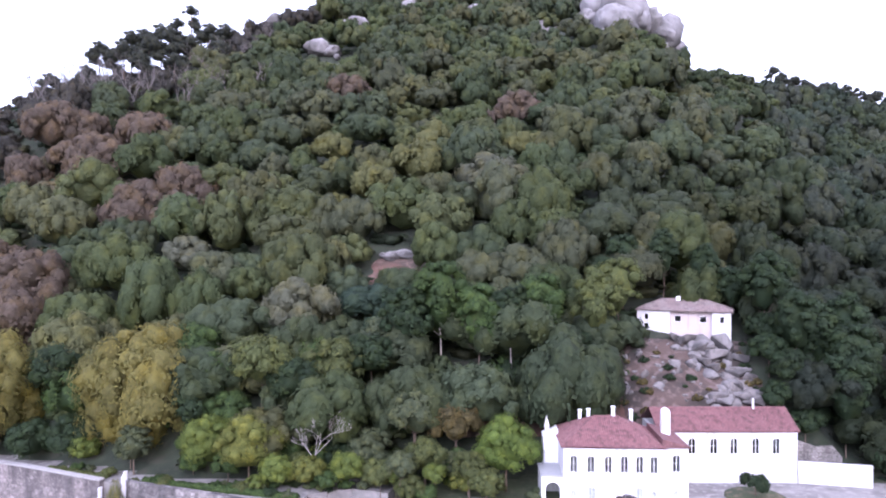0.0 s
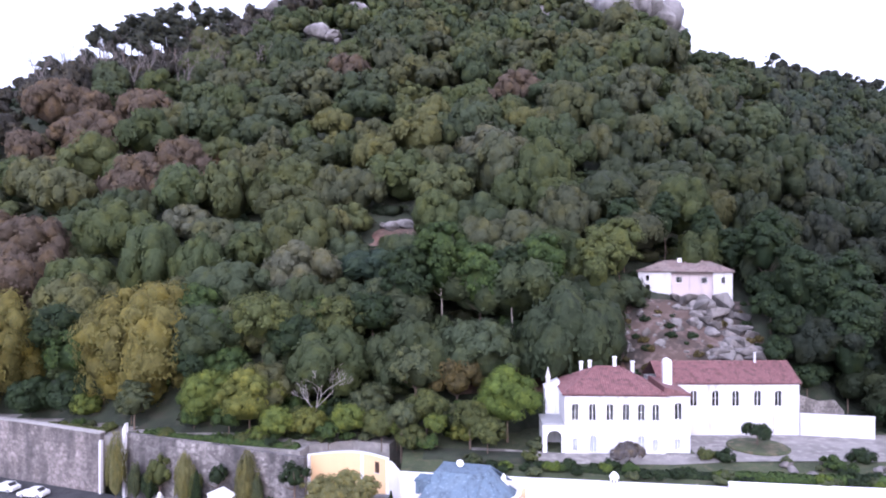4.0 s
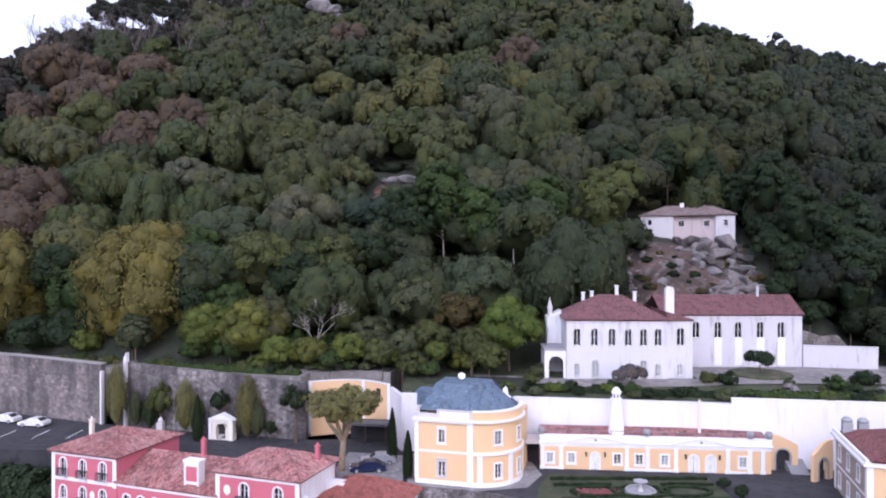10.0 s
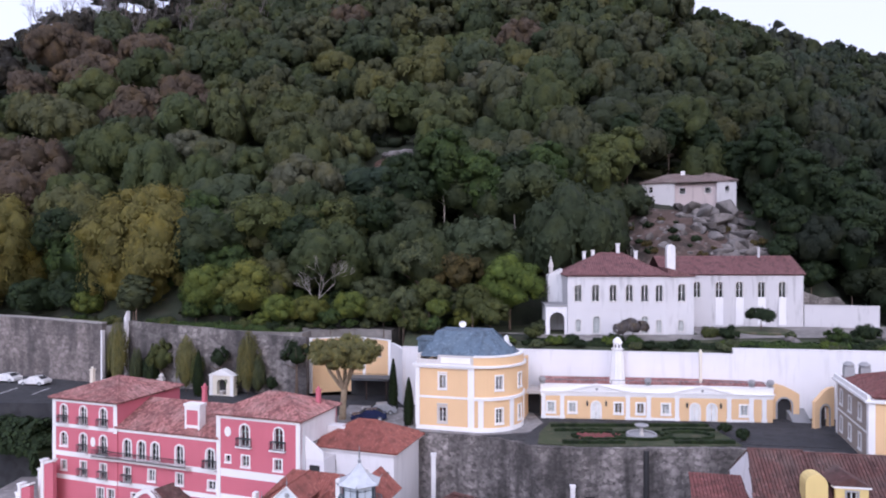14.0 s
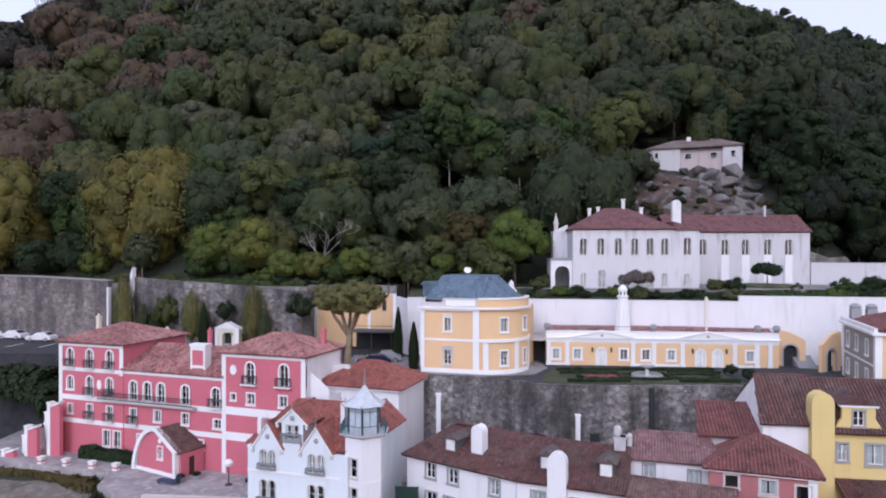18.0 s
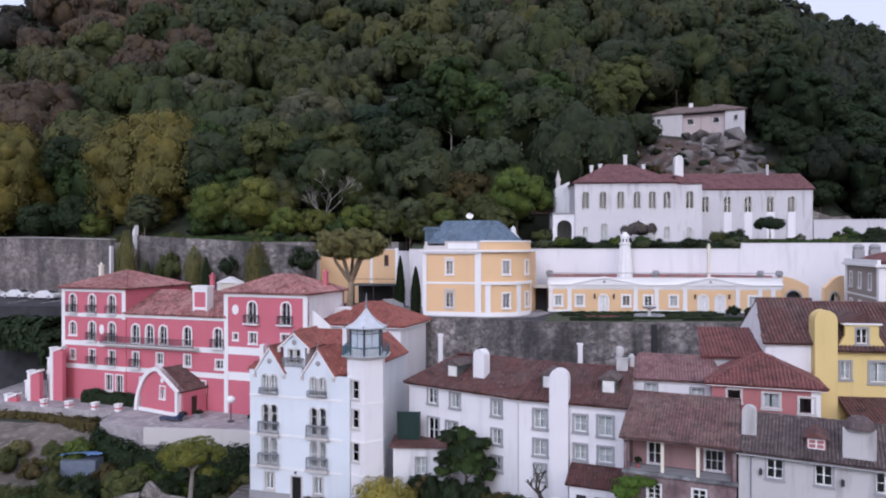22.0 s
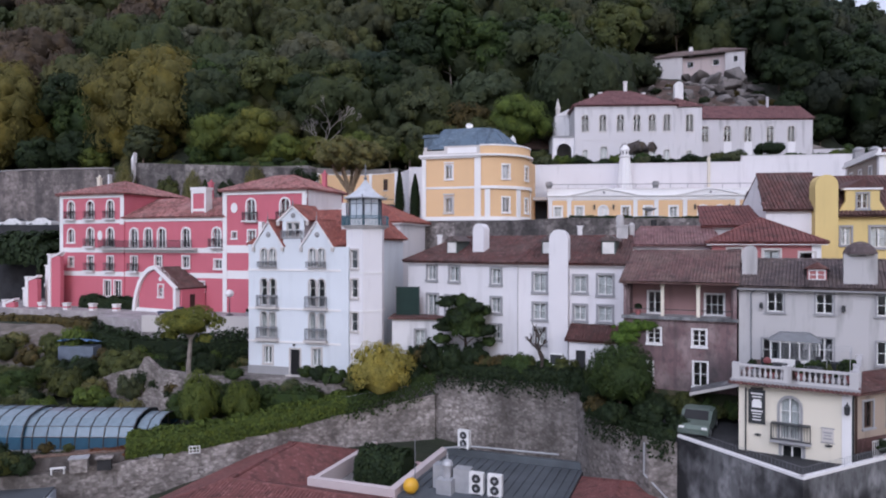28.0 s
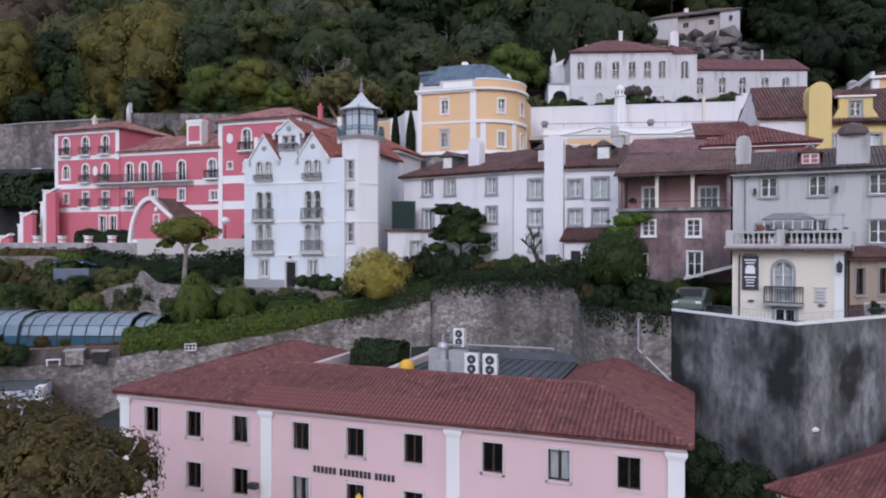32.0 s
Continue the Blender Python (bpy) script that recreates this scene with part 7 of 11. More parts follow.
# long wing set back
m8, L8 = along((34.0, 108.0), (55.8, 108.0))
wg = thing("hall_wing", "long weathered white wing with twin windows and a red roof", "hall", m=m8)
hs = [window(wg, u, 26.7, 29.2, 1.1, style="arch", **GW) for u in (5.2, 8.64, 11.82, 15.26, 18.5)]
front(wg, 0, L8, 21.5, 30.2, hs, HALLWHITE)
box_walls(wg, 0, L8, 0, 9, 21.5, 30.2, HALLWHITE)
for u in (8.64, 11.82, 15.26, 18.5):
    part("window_apron", Mesh().box(u - 0.6, u + 0.6, -0.08, -0.002, 22.4, 26.7), WHITE, wg)
hip(wg, 0, L8, 0, 9, 30.25, 33.0, TILE_HALL, 0.25, (False, False), 0.32, 0.5)
part("gable", Mesh().slab([(0, 0), (9.0, 0), (4.5, 2.6)], 0, 0.35), HALLWHITE, wg, m=pose(L8, 0, 30.2, 0, 0, 90))
part("chimney", Mesh().box(16.5, 16.8, 4.0, 4.3, 32, 34.6), HALLWHITE, wg)
part("string_course", Mesh().box(0, L8, -0.06, -0.002, 29.85, 30.05), HALLFRONT, wg)
mw3, lw3 = along((55.9, 107.9), (66.2, 105.6))
solid("wall_court", Mesh().box(0, lw3, 0, 0.5, 20, 25.4).box(-0.02, lw3 + 0.05, -0.06, 0.56, 25.4, 25.55), HALLWHITE, "streaked white court wall beside the hall wing", kind="structure", m=mw3)
solid("ruined_wall", Mesh().slab([(0, 0), (9, 0), (9, 1.6), (7.5, 3.4), (5, 3.2), (2, 4.2), (0, 5.2)], 0, 0.5), RUBBLE, "sloping old wall behind the court", "wall", m=pose(57, 114, 23, 0, 0, -4))
# upper terrace ground strips behind the long walls
def strip(name, line, wide, z, mat, label):
    back = [(x + wide * 0.33, y + wide) for x, y in line][::-1]
    return solid(name, Mesh().prism(line + back, z - 6, z), mat, label, kind="structure")
strip("path_upper", [(-260, 185), (-69.4, 114.3), (-47.3, 106.2), (-34, 103.0), (-21.0, 99.9), (-20.3, 103.2), (-14, 105.6), (-8.3, 103.6)], 9, 22.12, PALEPATH, "pale gravel path behind the town wall")
def court_z(x, y):
    """The garden before the hall rises gently from the white wall."""
    return 20.95 + max(0.0, min(1.1, 0.12 * (y - on_line(x, WALL_LINE) - 0.6)))


def ribbon(name, near, far, mat, label, lift):
    """Ground between two lines in plan, laid on the slope of the garden."""
    m = Mesh()
    nx, ny = 40, 14
    for i in range(nx + 1):
        x = near[0][0] + (near[-1][0] - near[0][0]) * i / nx
        x2 = far[0][0] + (far[-1][0] - far[0][0]) * i / nx
        y0, y1 = on_line(x, near), on_line(x2, far)
        for j in range(ny + 1):
            px, py = x + (x2 - x) * j / ny, y0 + (y1 - y0) * j / ny
            m.v.append((px, py, court_z(px, py) + lift))
    m.f = [(i * (ny + 1) + j, (i + 1) * (ny + 1) + j, (i + 1) * (ny + 1) + j + 1, i * (ny + 1) + j + 1) for i in range(nx) for j in range(ny)]
    solid(name, m, mat, label, kind="structure", smooth=True)


ribbon("forecourt_upper", [(-6, 94.0), (36.4, 87.7), (80, 81.4)], [(-6, 113.5), (80, 113.5)], GRASS, "sloping garden in front of the white hall", 0.0)
ribbon("path_hall", [(4, 99.0), (16.8, 95.6), (32.0, 94.6), (38, 95.0)], [(4, 102.0), (16.8, 99.2), (32.0, 98.4), (38, 98.6)], PALEPATH, "pale gravel path along the hall", 0.05)
ribbon("drive", [(36.0, 95.2), (44, 95.0), (78, 94.0)], [(36.0, 108.0), (78, 108.0)], PALEPATH, "pale gravel drive before the hall", 0.09)
solid("round_bed", Mesh().lathe(0, 0, [(4.4, 0), (4.4, 0.4), (4.1, 0.55), (0.2, 0.6)], 24), BUSHY, "round grass bed with a dark bush", kind="structure", m=pose(46.3, 101.5, 21.9))

# ---- upper house on the rocks ----
m9, L9 = along((38.4, 135.8), (53.8, 129.3))
up = thing("upper_house", "old white hillside house with a grey-brown hipped roof above rocks", "house", m=m9)
hs = [window(up, 1.8, 45.2, 46.3, 0.7, cols=1, rows=1, s=0.05, frame_mat=DARKWOOD), window(up, 1.8, 43.3, 44.5, 0.8, cols=1, rows=1, s=0.05, frame_mat=DARKWOOD)]
UPWHITE = plaster("grey_old_limewash", (0.54, 0.52, 0.53), (0.25, 0.235, 0.23), 0.35, 0.7)
front(up, 0, 6.2, 38, 47.0, hs, UPWHITE)
hs = [window(up, u, 44.9, 46.0, 1.1, cols=1, rows=1, s=0.05, y=0.8, frame_mat=DARKWOOD) for u in (7.6, 12.2)]
front(up, 6.2, 13.8, 38, 46.8, hs, plaster("bare_mauve_render", (0.5, 0.42, 0.41), (0.24, 0.2, 0.19), 0.4, 0.6), 0.8)
hs = [window(up, 15.6, 45.0, 46.1, 0.7, cols=1, rows=1, s=0.05, frame_mat=DARKWOOD)]
front(up, 13.8, 17.2, 38, 47.0, hs, UPWHITE)
box_walls(up, 0, 17.2, 0, 9, 38, 46.9, UPWHITE)
for u in (5.85, 13.8):
    part("wall", Mesh().box(u, u + 0.35, 0.36, 0.79, 38, 46.9), UPWHITE, up)
hip(up, 0, 17.2, 0, 9, 47.0, 49.0, tiles("pale_weathered_tiles", (0.28, 0.2, 0.19), (0.2, 0.15, 0.14), (0.3, 0.27, 0.25), 0.6), 0.3, wide=0.34, long=0.55)
part("chimney", Mesh().box(7.1, 7.9, 3.6, 4.2, 47.8, 49.6), WHITE, up)

# ---- long white house with grey window surrounds ----
m10, L10 = along((-4.1, 62.9), (5.2, 56.3))
m11, L11 = along((5.2, 56.3), (13.1, 53.1))
wh = thing("white_house", "long white three-storey house with grey window surrounds and brown roof", "house", m=m10)
G_ = dict(cols=2, rows=2, s=0.17, trim=GREYSTONE, curtain=True)
hs = [window(wh, 2.68, 7.45, 8.75, 0.95, **G_), window(wh, 5.1, 7.4, 8.65, 0.95, **G_), window(wh, 9.33, 7.3, 8.55, 0.9, **G_), window(wh, 9.33, 4.95, 6.15, 0.9, **G_), window(wh, 9.33, 2.75, 3.9, 0.9, **G_),
      window(wh, 2.75, 4.1, 6.15, 1.1, **G_), window(wh, 4.75, 4.2, 6.1, 1.1, **G_)]
front(wh, 0, L10, -0.2, 9.05, hs, WHITE)
part("wall", Mesh().box(0, 0.35, 0.36, 8, -0.2, 9.05), WHITE, wh)
dv = m10.inverted() @ m11
w2 = part("east_front", Mesh().box(-0.02, 0.02, -0.12, -0.003, 0.5, 8.95), GREYWHITE, wh, m=dv)
hs = []
for u, z0, z1, w in ((1.8, 6.8, 8.25, 1.0), (1.8, 4.6, 5.85, 1.0), (1.8, 2.6, 3.85, 0.85), (5.03, 6.85, 8.1, 0.95), (5.03, 4.65, 5.8, 0.9), (6.96, 6.7, 8.2, 1.1), (6.96, 4.65, 5.8, 1.05)):
    hs.append(window(w2, u, z0, z1, w, **G_))
wall2 = wall_cells(Mesh(), 0, L11 + 0.1, -0.2, 9.05, [h[:4] for h in hs], 0, 0.35)
part("wall", wall2, WHITE, w2)
part("wall", Mesh().box(L11 - 0.25, L11 + 0.1, 0.36, 8, -0.2, 9.05), WHITE, w2)
part("cornice", Mesh().box(0, L11 + 0.2, -0.25, -0.003, 8.85, 9.03), TRIM, w2)
part("cornice", Mesh().box(-0.2, L10, -0.25, -0.003, 8.85, 9.03), TRIM, wh)
# roof in two bent halves
k_ = m10.inverted()
P = lambda x, y, z: tuple(k_ @ Vector((x, y, z)))
eA, eB, eC = P(-4.6, 62.75, 9.05), P(5.05, 55.85, 9.05), P(13.5, 52.45, 9.05)
rA, rB, rC = P(0.6, 65.6, 11.2), P(7.9, 60.6, 11.2), P(14.8, 57.6, 11.2)
bA, bB, bC = P(0.2, 70.5, 9.05), P(10.6, 65.4, 9.05), P(16.5, 62.6, 9.05)
roof(wh, [(eA, eB, rB, rA), (eB, eC, rC, rB), (bB, bA, rA, rB), (bC, bB, rB, rC), (bA, eA, rA, rA)], [(rA, rB), (rB, rC), (eB, rB), (eA, rA)], TILE_BROWN, 0.24, 0.4)
chimney(wh, 6.6, 1.9, 9.2, 12.4, 1.15, 0.9, WHITE, "round", "broad white chimney")
chimney(w2, 3.45, -0.2, 0.4, 11.75, 1.5, 0.85, WHITE, "round", "tall white rounded chimney running down the wall")
for base, u, d, z in ((wh, 4.0, 1.5, 10.15), (w2, 2.2, 1.5, 10.15), (w2, 7.0, 1.5, 10.15)):
    q = part("dormer", Mesh().box(u - 0.55, u + 0.55, d - 0.3, d + 1.6, z - 0.5, z + 0.75), simple("grey_green_zinc", (0.1, 0.125, 0.115), 0.6), base, "grey-green roof dormer")
    part("dormer_roof", Mesh().slab([(u - 0.85, z + 0.7), (u + 0.85, z + 0.7), (u, z + 1.2)], d - 0.5, d + 1.8), TILE_DARK, q)
    part("dormer_window", Mesh().box(u - 0.45, u + 0.45, d - 0.36, d - 0.302, z - 0.3, z + 0.6), CURTAIN, q)
pr = thing("porch", "small white porch with a brown tiled lean-to roof", "porch", m=m11 @ pose(4.6, -2.0, 0))
part("wall", wall_cells(Mesh(), 0, 3.6, -0.2, 3.5, [(0.5, 1.25, 0.4, 2.6), (1.9, 3.5, 1.3, 2.6)], 0, 0.2), WHITE, pr)
part("door", Mesh().box(0.5, 1.25, 0.1, 0.15, 0.4, 2.6), DARKROOM, pr)
part("window", sash_mesh(1.6, 1.3, 2, 1), GREYIRON, pr, m=pose(2.7, -0.08, 1.3))
part("pane", Mesh().box(1.95, 3.45, 0.06, 0.07, 1.35, 2.55), GLASS, pr)
part("side_wall", Mesh().box(3.4, 3.6, 0.22, 1.95, -0.2, 3.5).box(0.0, 0.2, 0.22, 1.95, -0.2, 3.5), WHITE, pr)
roof(pr, [((-0.3, -0.3, 3.35), (3.9, -0.3, 3.35), (3.9, 1.98, 4.3), (-0.3, 1.98, 4.3))], [], TILE_BROWN, 0.22, 0.36)
mo_, lo2 = along((-5.25, 59.2), (-0.5, 59.0))
ot = thing("outhouse", "low white outhouse with a brown terrace roof", "outhouse", m=mo_)
hs = [window(ot, 2.4, 1.9, 3.3, 0.85, cols=2, rows=2, s=0.12, trim=GREYSTONE, curtain=True)]
front(ot, 0, lo2, -0.4, 4.2, hs, OLDWHITE)
part("wall", Mesh().box(0, 0.3, 0.36, 3.4, -0.4, 4.2).box(lo2 - 0.3, lo2, 0.36, 3.0, -0.4, 4.2), OLDWHITE, ot)
part("roof_slab", Mesh().box(-0.3, lo2 + 0.2, -0.3, 3.4, 4.2, 4.36), TILE_BROWN, ot, "brown tiled terrace roof")
gt = thing("green_screen", "dark green netting screen on posts beside the tower house", "screen", m=mo_ @ pose(0.2, 1.6, 4.36))
part("net", Mesh().box(0, 1.95, 0, 0.03, 0.05, 2.5), GREENTARP, gt)
for x in (-0.04, 0.95, 1.99):
    part("post", Mesh().box(x - 0.03, x + 0.03, 0.035, 0.09, 0, 2.55), IRON, gt)

m12, L12 = along((12.0, 49.4), (18.75, 46.45))
mv = thing("mauve_house", "weathered mauve house with an open loggia and brown roof", "house", m=m12)
hs = [window(mv, 2.08, 3.7, 4.75, 0.85, cols=2, rows=3, s=0.1), window(mv, 5.03, 3.65, 4.78, 0.85, cols=2, rows=3, s=0.1), window(mv, 5.1, 0.95, 2.6, 0.9, cols=2, rows=2, s=0.08), window(mv, 1.6, 0.95, 2.4, 0.8, cols=2, rows=2, s=0.08)]
front(mv, 0, L12, -1.0, 5.45, hs, SALMON)
box_walls(mv, 0, L12, 0, 6.5, -1.0, 7.85, SALMON)
part("loggia_floor", Mesh().box(0.36, L12 - 0.36, -0.1, 2.2, 5.45, 5.6), GREYSTONE, mv)
part("ledge", Mesh().box(-0.1, L12 + 0.1, -0.3, -0.002, 5.4, 5.62), CONCRETE, mv)
LOG = plaster("faded_pink_loggia_wall", (0.33, 0.2, 0.195), (0.09, 0.065, 0.065), 0.6, 0.9)
hs = [window(mv, 1.9, 5.65, 7.2, 0.9, cols=2, rows=2, s=0.1, y=1.7), window(mv, 5.9, 5.65, 7.1, 1.2, cols=3, rows=2, s=0.1, y=1.7)]
front(mv, 0.36, L12 - 0.36, 5.6, 7.9, hs, LOG, 1.7, 0.25)
for u in (0.1, 2.62, 4.95, L12 - 0.12):
    part("loggia_post", Mesh().box(u - 0.11, u + 0.11, -0.02, 0.2, 5.6, 7.85).box(u - 0.15, u + 0.15, -0.06, 0.24, 7.65, 7.85), CREAM if u > 1 and u < 6 else SALMON, mv)
part("lintel", Mesh().box(0, L12, -0.06, 0.3, 7.85, 7.99), PALESTONE, mv)
rl = Mesh().box(0.3, 2.5, 0.0, 0.04, 6.05, 6.1).box(2.75, 4.8, 0.0, 0.04, 6.05, 6.1).box(5.1, 7.2, 0.0, 0.04, 6.05, 6.1)
part("rail", rl, IRON, mv)
e0, e1, r0_, r1_ = (-0.25, -0.6, 7.95), (L12 + 0.15, -0.6, 7.95), (-0.1, 5.2, 10.0), (L12 + 0.15, 5.2, 10.0)
roof(mv, [(e0, e1, r1_, r0_), ((L12 + 0.15, 10.5, 8.0), (-0.1, 10.5, 8.0), r0_, r1_)], [(r0_, r1_)], TILE_LICHEN, 0.22, 0.36)
part("gable", Mesh().slab([(-0.6, 7.8), (10, 7.8), (5.0, 9.85)], 0, 0.3), SALMON, mv, m=pose(0.3, 0, 0, 0, 0, 90))
pots = thing("balcony_plant", "small potted plant on the loggia ledge", "plant", m=m12 @ pose(0.9, 0.5, 5.62))
part("pot", Mesh().lathe(0, 0, [(0.14, 0), (0.2, 0.3), (0.22, 0.32)], 10), BRICKRED, pots)
part("crown", crown_kind("shrub", L_DARK, 0), None, pots, m=Matrix.Translation((0, 0, 0.35)) @ Matrix.Diagonal((0.32, 0.32, 0.4, 1)))
aw = thing("awning", "grey folded awning on a sloping frame beside the mauve house", "awning", m=m12 @ pose(4.6, -1.5, 0))
part("sheet", Mesh().slab([(0, 0.86), (3.3, 1.82), (3.3, 1.88), (0, 0.92)], -0.9, 1.2), CONCRETE, aw)
part("valance", Mesh().slab([(0, 0.76), (3.3, 1.7), (3.3, 1.9), (0, 0.95)], -0.96, -0.901), PALESTONE, aw)
part("frame", Mesh().tube((0, -0.9, 0.86), (3.3, -0.9, 1.82), 0.05, 0.05).tube((3.2, -0.8, -1.0), (3.2, -0.8, 1.75), 0.05, 0.05), GREYIRON, aw)

# ---- grey house with the dark roof ----
m13, L13 = along((18.9, 46.5), (26.8, 42.4))
L13 = 13.5
gh = thing("grey_house", "grey-white plastered house with dark grey roof and chimneys", "house", m=m13)
S_ = dict(cols=2, rows=2, s=0.11, trim=GREYSTONE)
hs = [window(gh, u, 6.2, 7.45, 0.95, **S_) for u in (2.18, 4.97, 8.25, 11.3)] + [window(gh, u, z0, z1, 0.95, **S_) for u, z0, z1 in ((4.98, 3.2, 4.65), (8.25, 3.2, 4.6), (11.3, 3.2, 4.6), (1.9, 3.0, 4.4))]
front(gh, 0, L13, -1.2, 7.75, hs, GREYWHITE)
box_walls(gh, 0, L13, 0, 7.5, -1.2, 7.75, GREYWHITE)
e0, e1, r0_, r1_ = (-0.1, -0.5, 7.8), (L13 + 0.2, -0.5, 7.8), (-0.1, 3.9, 9.45), (L13 + 0.2, 3.9, 9.45)
roof(gh, [(e0, e1, r1_, r0_), ((L13 + 0.2, 8.4, 7.8), (-0.1, 8.4, 7.8), r0_, r1_)], [(r0_, r1_)], TILE_DARK, 0.22, 0.36)
part("gable", Mesh().slab([(0, 7.7), (7.5, 7.7), (3.9, 9.25)], 0, 0.3), GREYWHITE, gh, m=pose(0.3, 0, 0, 0, 0, 90))
part("eave", Mesh().box(-0.1, L13 + 0.2, -0.45, -0.002, 7.6, 7.76), GREYSTONE, gh)
chimney(gh, 0.55, 1.6, 7.8, 10.5, 0.9, 0.8, GREYWHITE, "round", "grey-white chimney")
chimney(gh, 6.9, 0.55, 7.8, 10.0, 1.8, 1.0, GREYWHITE, "none", "broad grey-white chimney")
part("chimney_dome", Mesh().lathe(6.9, 0.55, [(0.96, 9.95), (0.92, 10.1), (0.76, 10.4), (0.45, 10.65), (0.1, 10.75)], 14), TILE_DARK, gh, "dark domed chimney cap")
q = part("dormer", Mesh().box(4.0, 5.1, 0.6, 2.2, 8.2, 9.0), BRICKRED, gh, "small red dormer")
part("dormer_window", sash_mesh(0.95, 0.65, 2, 2), PAINT, q, m=pose(4.55, 0.42, 8.3))
part("dormer_roof", Mesh().slab([(3.8, 9.0), (5.3, 9.0), (4.55, 9.45)], 0.4, 2.6), TILE_BROWN, q)
part("drainpipe", Mesh().tube((0.75, -0.08, 0), (0.75, -0.08, 7.4), 0.05, 0.05, 6).tube((0.75, -0.08, 7.4), (1.1, -0.3, 7.62), 0.05, 0.05, 6), GREYIRON, gh)
for u in (1.35, 6.0):
    part("wall_lantern", Mesh().box(u - 0.1, u + 0.1, -0.3, -0.08, 6.4, 6.75).box(u - 0.02, u + 0.02, -0.3, 0.0, 6.75, 6.8), IRON, gh)

# ---- cream corner house with the balustraded roof terrace ----
m14, L14 = along((16.1, 39.75), (20.8, 36.9))
bh = thing("corner_house", "cream rendered corner house with a white balustraded roof terrace", "house", m=m14)
hs = [window(bh, 2.6, -0.1, 2.15, 0.98, style="arch", cols=2, rows=3, s=0.14, trim=GREYSTONE, sill=False, curtain=True)]
hs.append((2.2, 3.2, -1.5, -0.45, "rect"))
front(bh, 0, L14, -1.6, 2.75, hs, CREAM)
window(bh, 2.7, -1.45, -0.45, 1.0, cols=2, rows=1, s=0.15, trim=GREYSTONE, sill=False)
box_walls(bh, 0, L14, 0, 6.5, -1.6, 2.75, CREAM)
part("balcony_rail", balcony_mesh(1.9, 0.95, 0.5), IRON, bh, "dark iron balcony", m=pose(2.65, 0, -0.15))
part("balcony_slab", Mesh().box(1.65, 3.65, -0.55, -0.07, -0.25, -0.12), GREYSTONE, bh)
part("quoin", Mesh().box(L14 - 0.45, L14, -0.05, -0.002, -1.5, 2.7), TRIM, bh, "white corner strip")
part("terrace_slab", Mesh().box(-0.4, L14 + 0.4, -0.45, 7.5, 2.75, 3.0), GREYSTONE, bh)
part("terrace_floor", Mesh().box(-0.2, L14 + 0.2, 0.0, 7.3, 3.001, 3.02), simple("dark_terrace_tile", (0.12, 0.075, 0.062), 0.8, 0, 0.6, 1.5), bh, "dark red-brown terrace floor")
eav = Mesh()
vv, ff = [], []
tile_slope(vv, ff, (-0.5, -0.6, 2.68), (L14 + 0.5, -0.6, 2.68), (L14 + 0.3, 0.0, 3.02), (-0.3, 0.0, 3.02), 0.2, 0.3)
eav.v, eav.f = vv, ff
part("eave_tile_course", eav, TILE_BROWN, bh)


BALUSTONE = plaster("weathered_pale_stone", (0.5, 0.49, 0.495), (0.18, 0.17, 0.165), 0.4, 0.9)


def balustrade(name, length, m, z):
    ob = thing(name, "weathered white stone balustrade round the roof terrace", "balustrade", "balustrades of the roof terrace", m)
    part("rail", Mesh().box(0, length, -0.14, 0.14, z + 0.72, z + 0.84), BALUSTONE, ob)
    part("base", Mesh().box(0, length, -0.14, 0.14, z, z + 0.14), BALUSTONE, ob)
    n = int(length / 0.27)
    key = Mesh().lathe(0, 0, [(0.05, 0), (0.06, 0.06), (0.1, 0.2), (0.05, 0.36), (0.04, 0.46), (0.06, 0.54), (0.06, 0.58)], 7).made("baluster", BALUSTONE, True)
    for i in range(n):
        x = (i + 0.5) * length / n
        if abs(x - 2.6) > 0.25 or length < 5:
            part("baluster", key, None, ob, m=pose(x, 0, z + 0.14))
    for x in ([0.0, 2.6, length] if length > 5 else [length]):
        part("pier", Mesh().box(x - 0.2, x + 0.2, -0.2, 0.2, z, z + 0.9), BALUSTONE, ob)
    return ob


balustrade("balustrade", L14 + 0.2, m14 @ pose(-0.1, -0.2, 0), 3.0)
balustrade("balustrade", 6.6, m14 @ pose(L14 + 0.15, 0.05, 0, 0, 0, 89), 3.0)
sg = thing("hanging_sign", "black signboard with white marks on the cream wall", "sign", m=m14 @ pose(0.95, -0.06, 0))
part("board", Mesh().box(-0.43, 0.43, -0.06, 0.0, 0.55, 2.45), IRON, sg)
bars = Mesh().box(-0.3, 0.3, -0.075, -0.062, 2.18, 2.26).box(-0.24, 0.24, -0.075, -0.062, 2.02, 2.09).box(-0.3, 0.3, -0.075, -0.062, 1.22, 1.3).box(-0.24, 0.24, -0.075, -0.062, 1.07, 1.13).box(-0.2, 0.2, -0.075, -0.062, 0.92, 0.98).box(-0.22, 0.22, -0.075, -0.062, 0.74, 0.8)
bars.slab([(-0.25, 1.45), (0.25, 1.45), (0.25, 1.75), (0.16, 1.92), (-0.16, 1.92), (-0.25, 1.75)], -0.075, -0.062)
part("marking", bars, TRIM, sg, "white unreadable marks")
part("bracket", Mesh().box(-0.3, 0.3, -0.2, 0.06, 2.5, 2.54).box(-0.3, -0.27, -0.1, 0.06, 2.4, 2.54).box(0.27, 0.3, -0.1, 0.06, 2.4, 2.54), IRON, sg)
pl = thing("wall_plaque", "square grey tile plaque on the cream wall", "plaque", m=m14 @ pose(4.4, -0.002, 0))
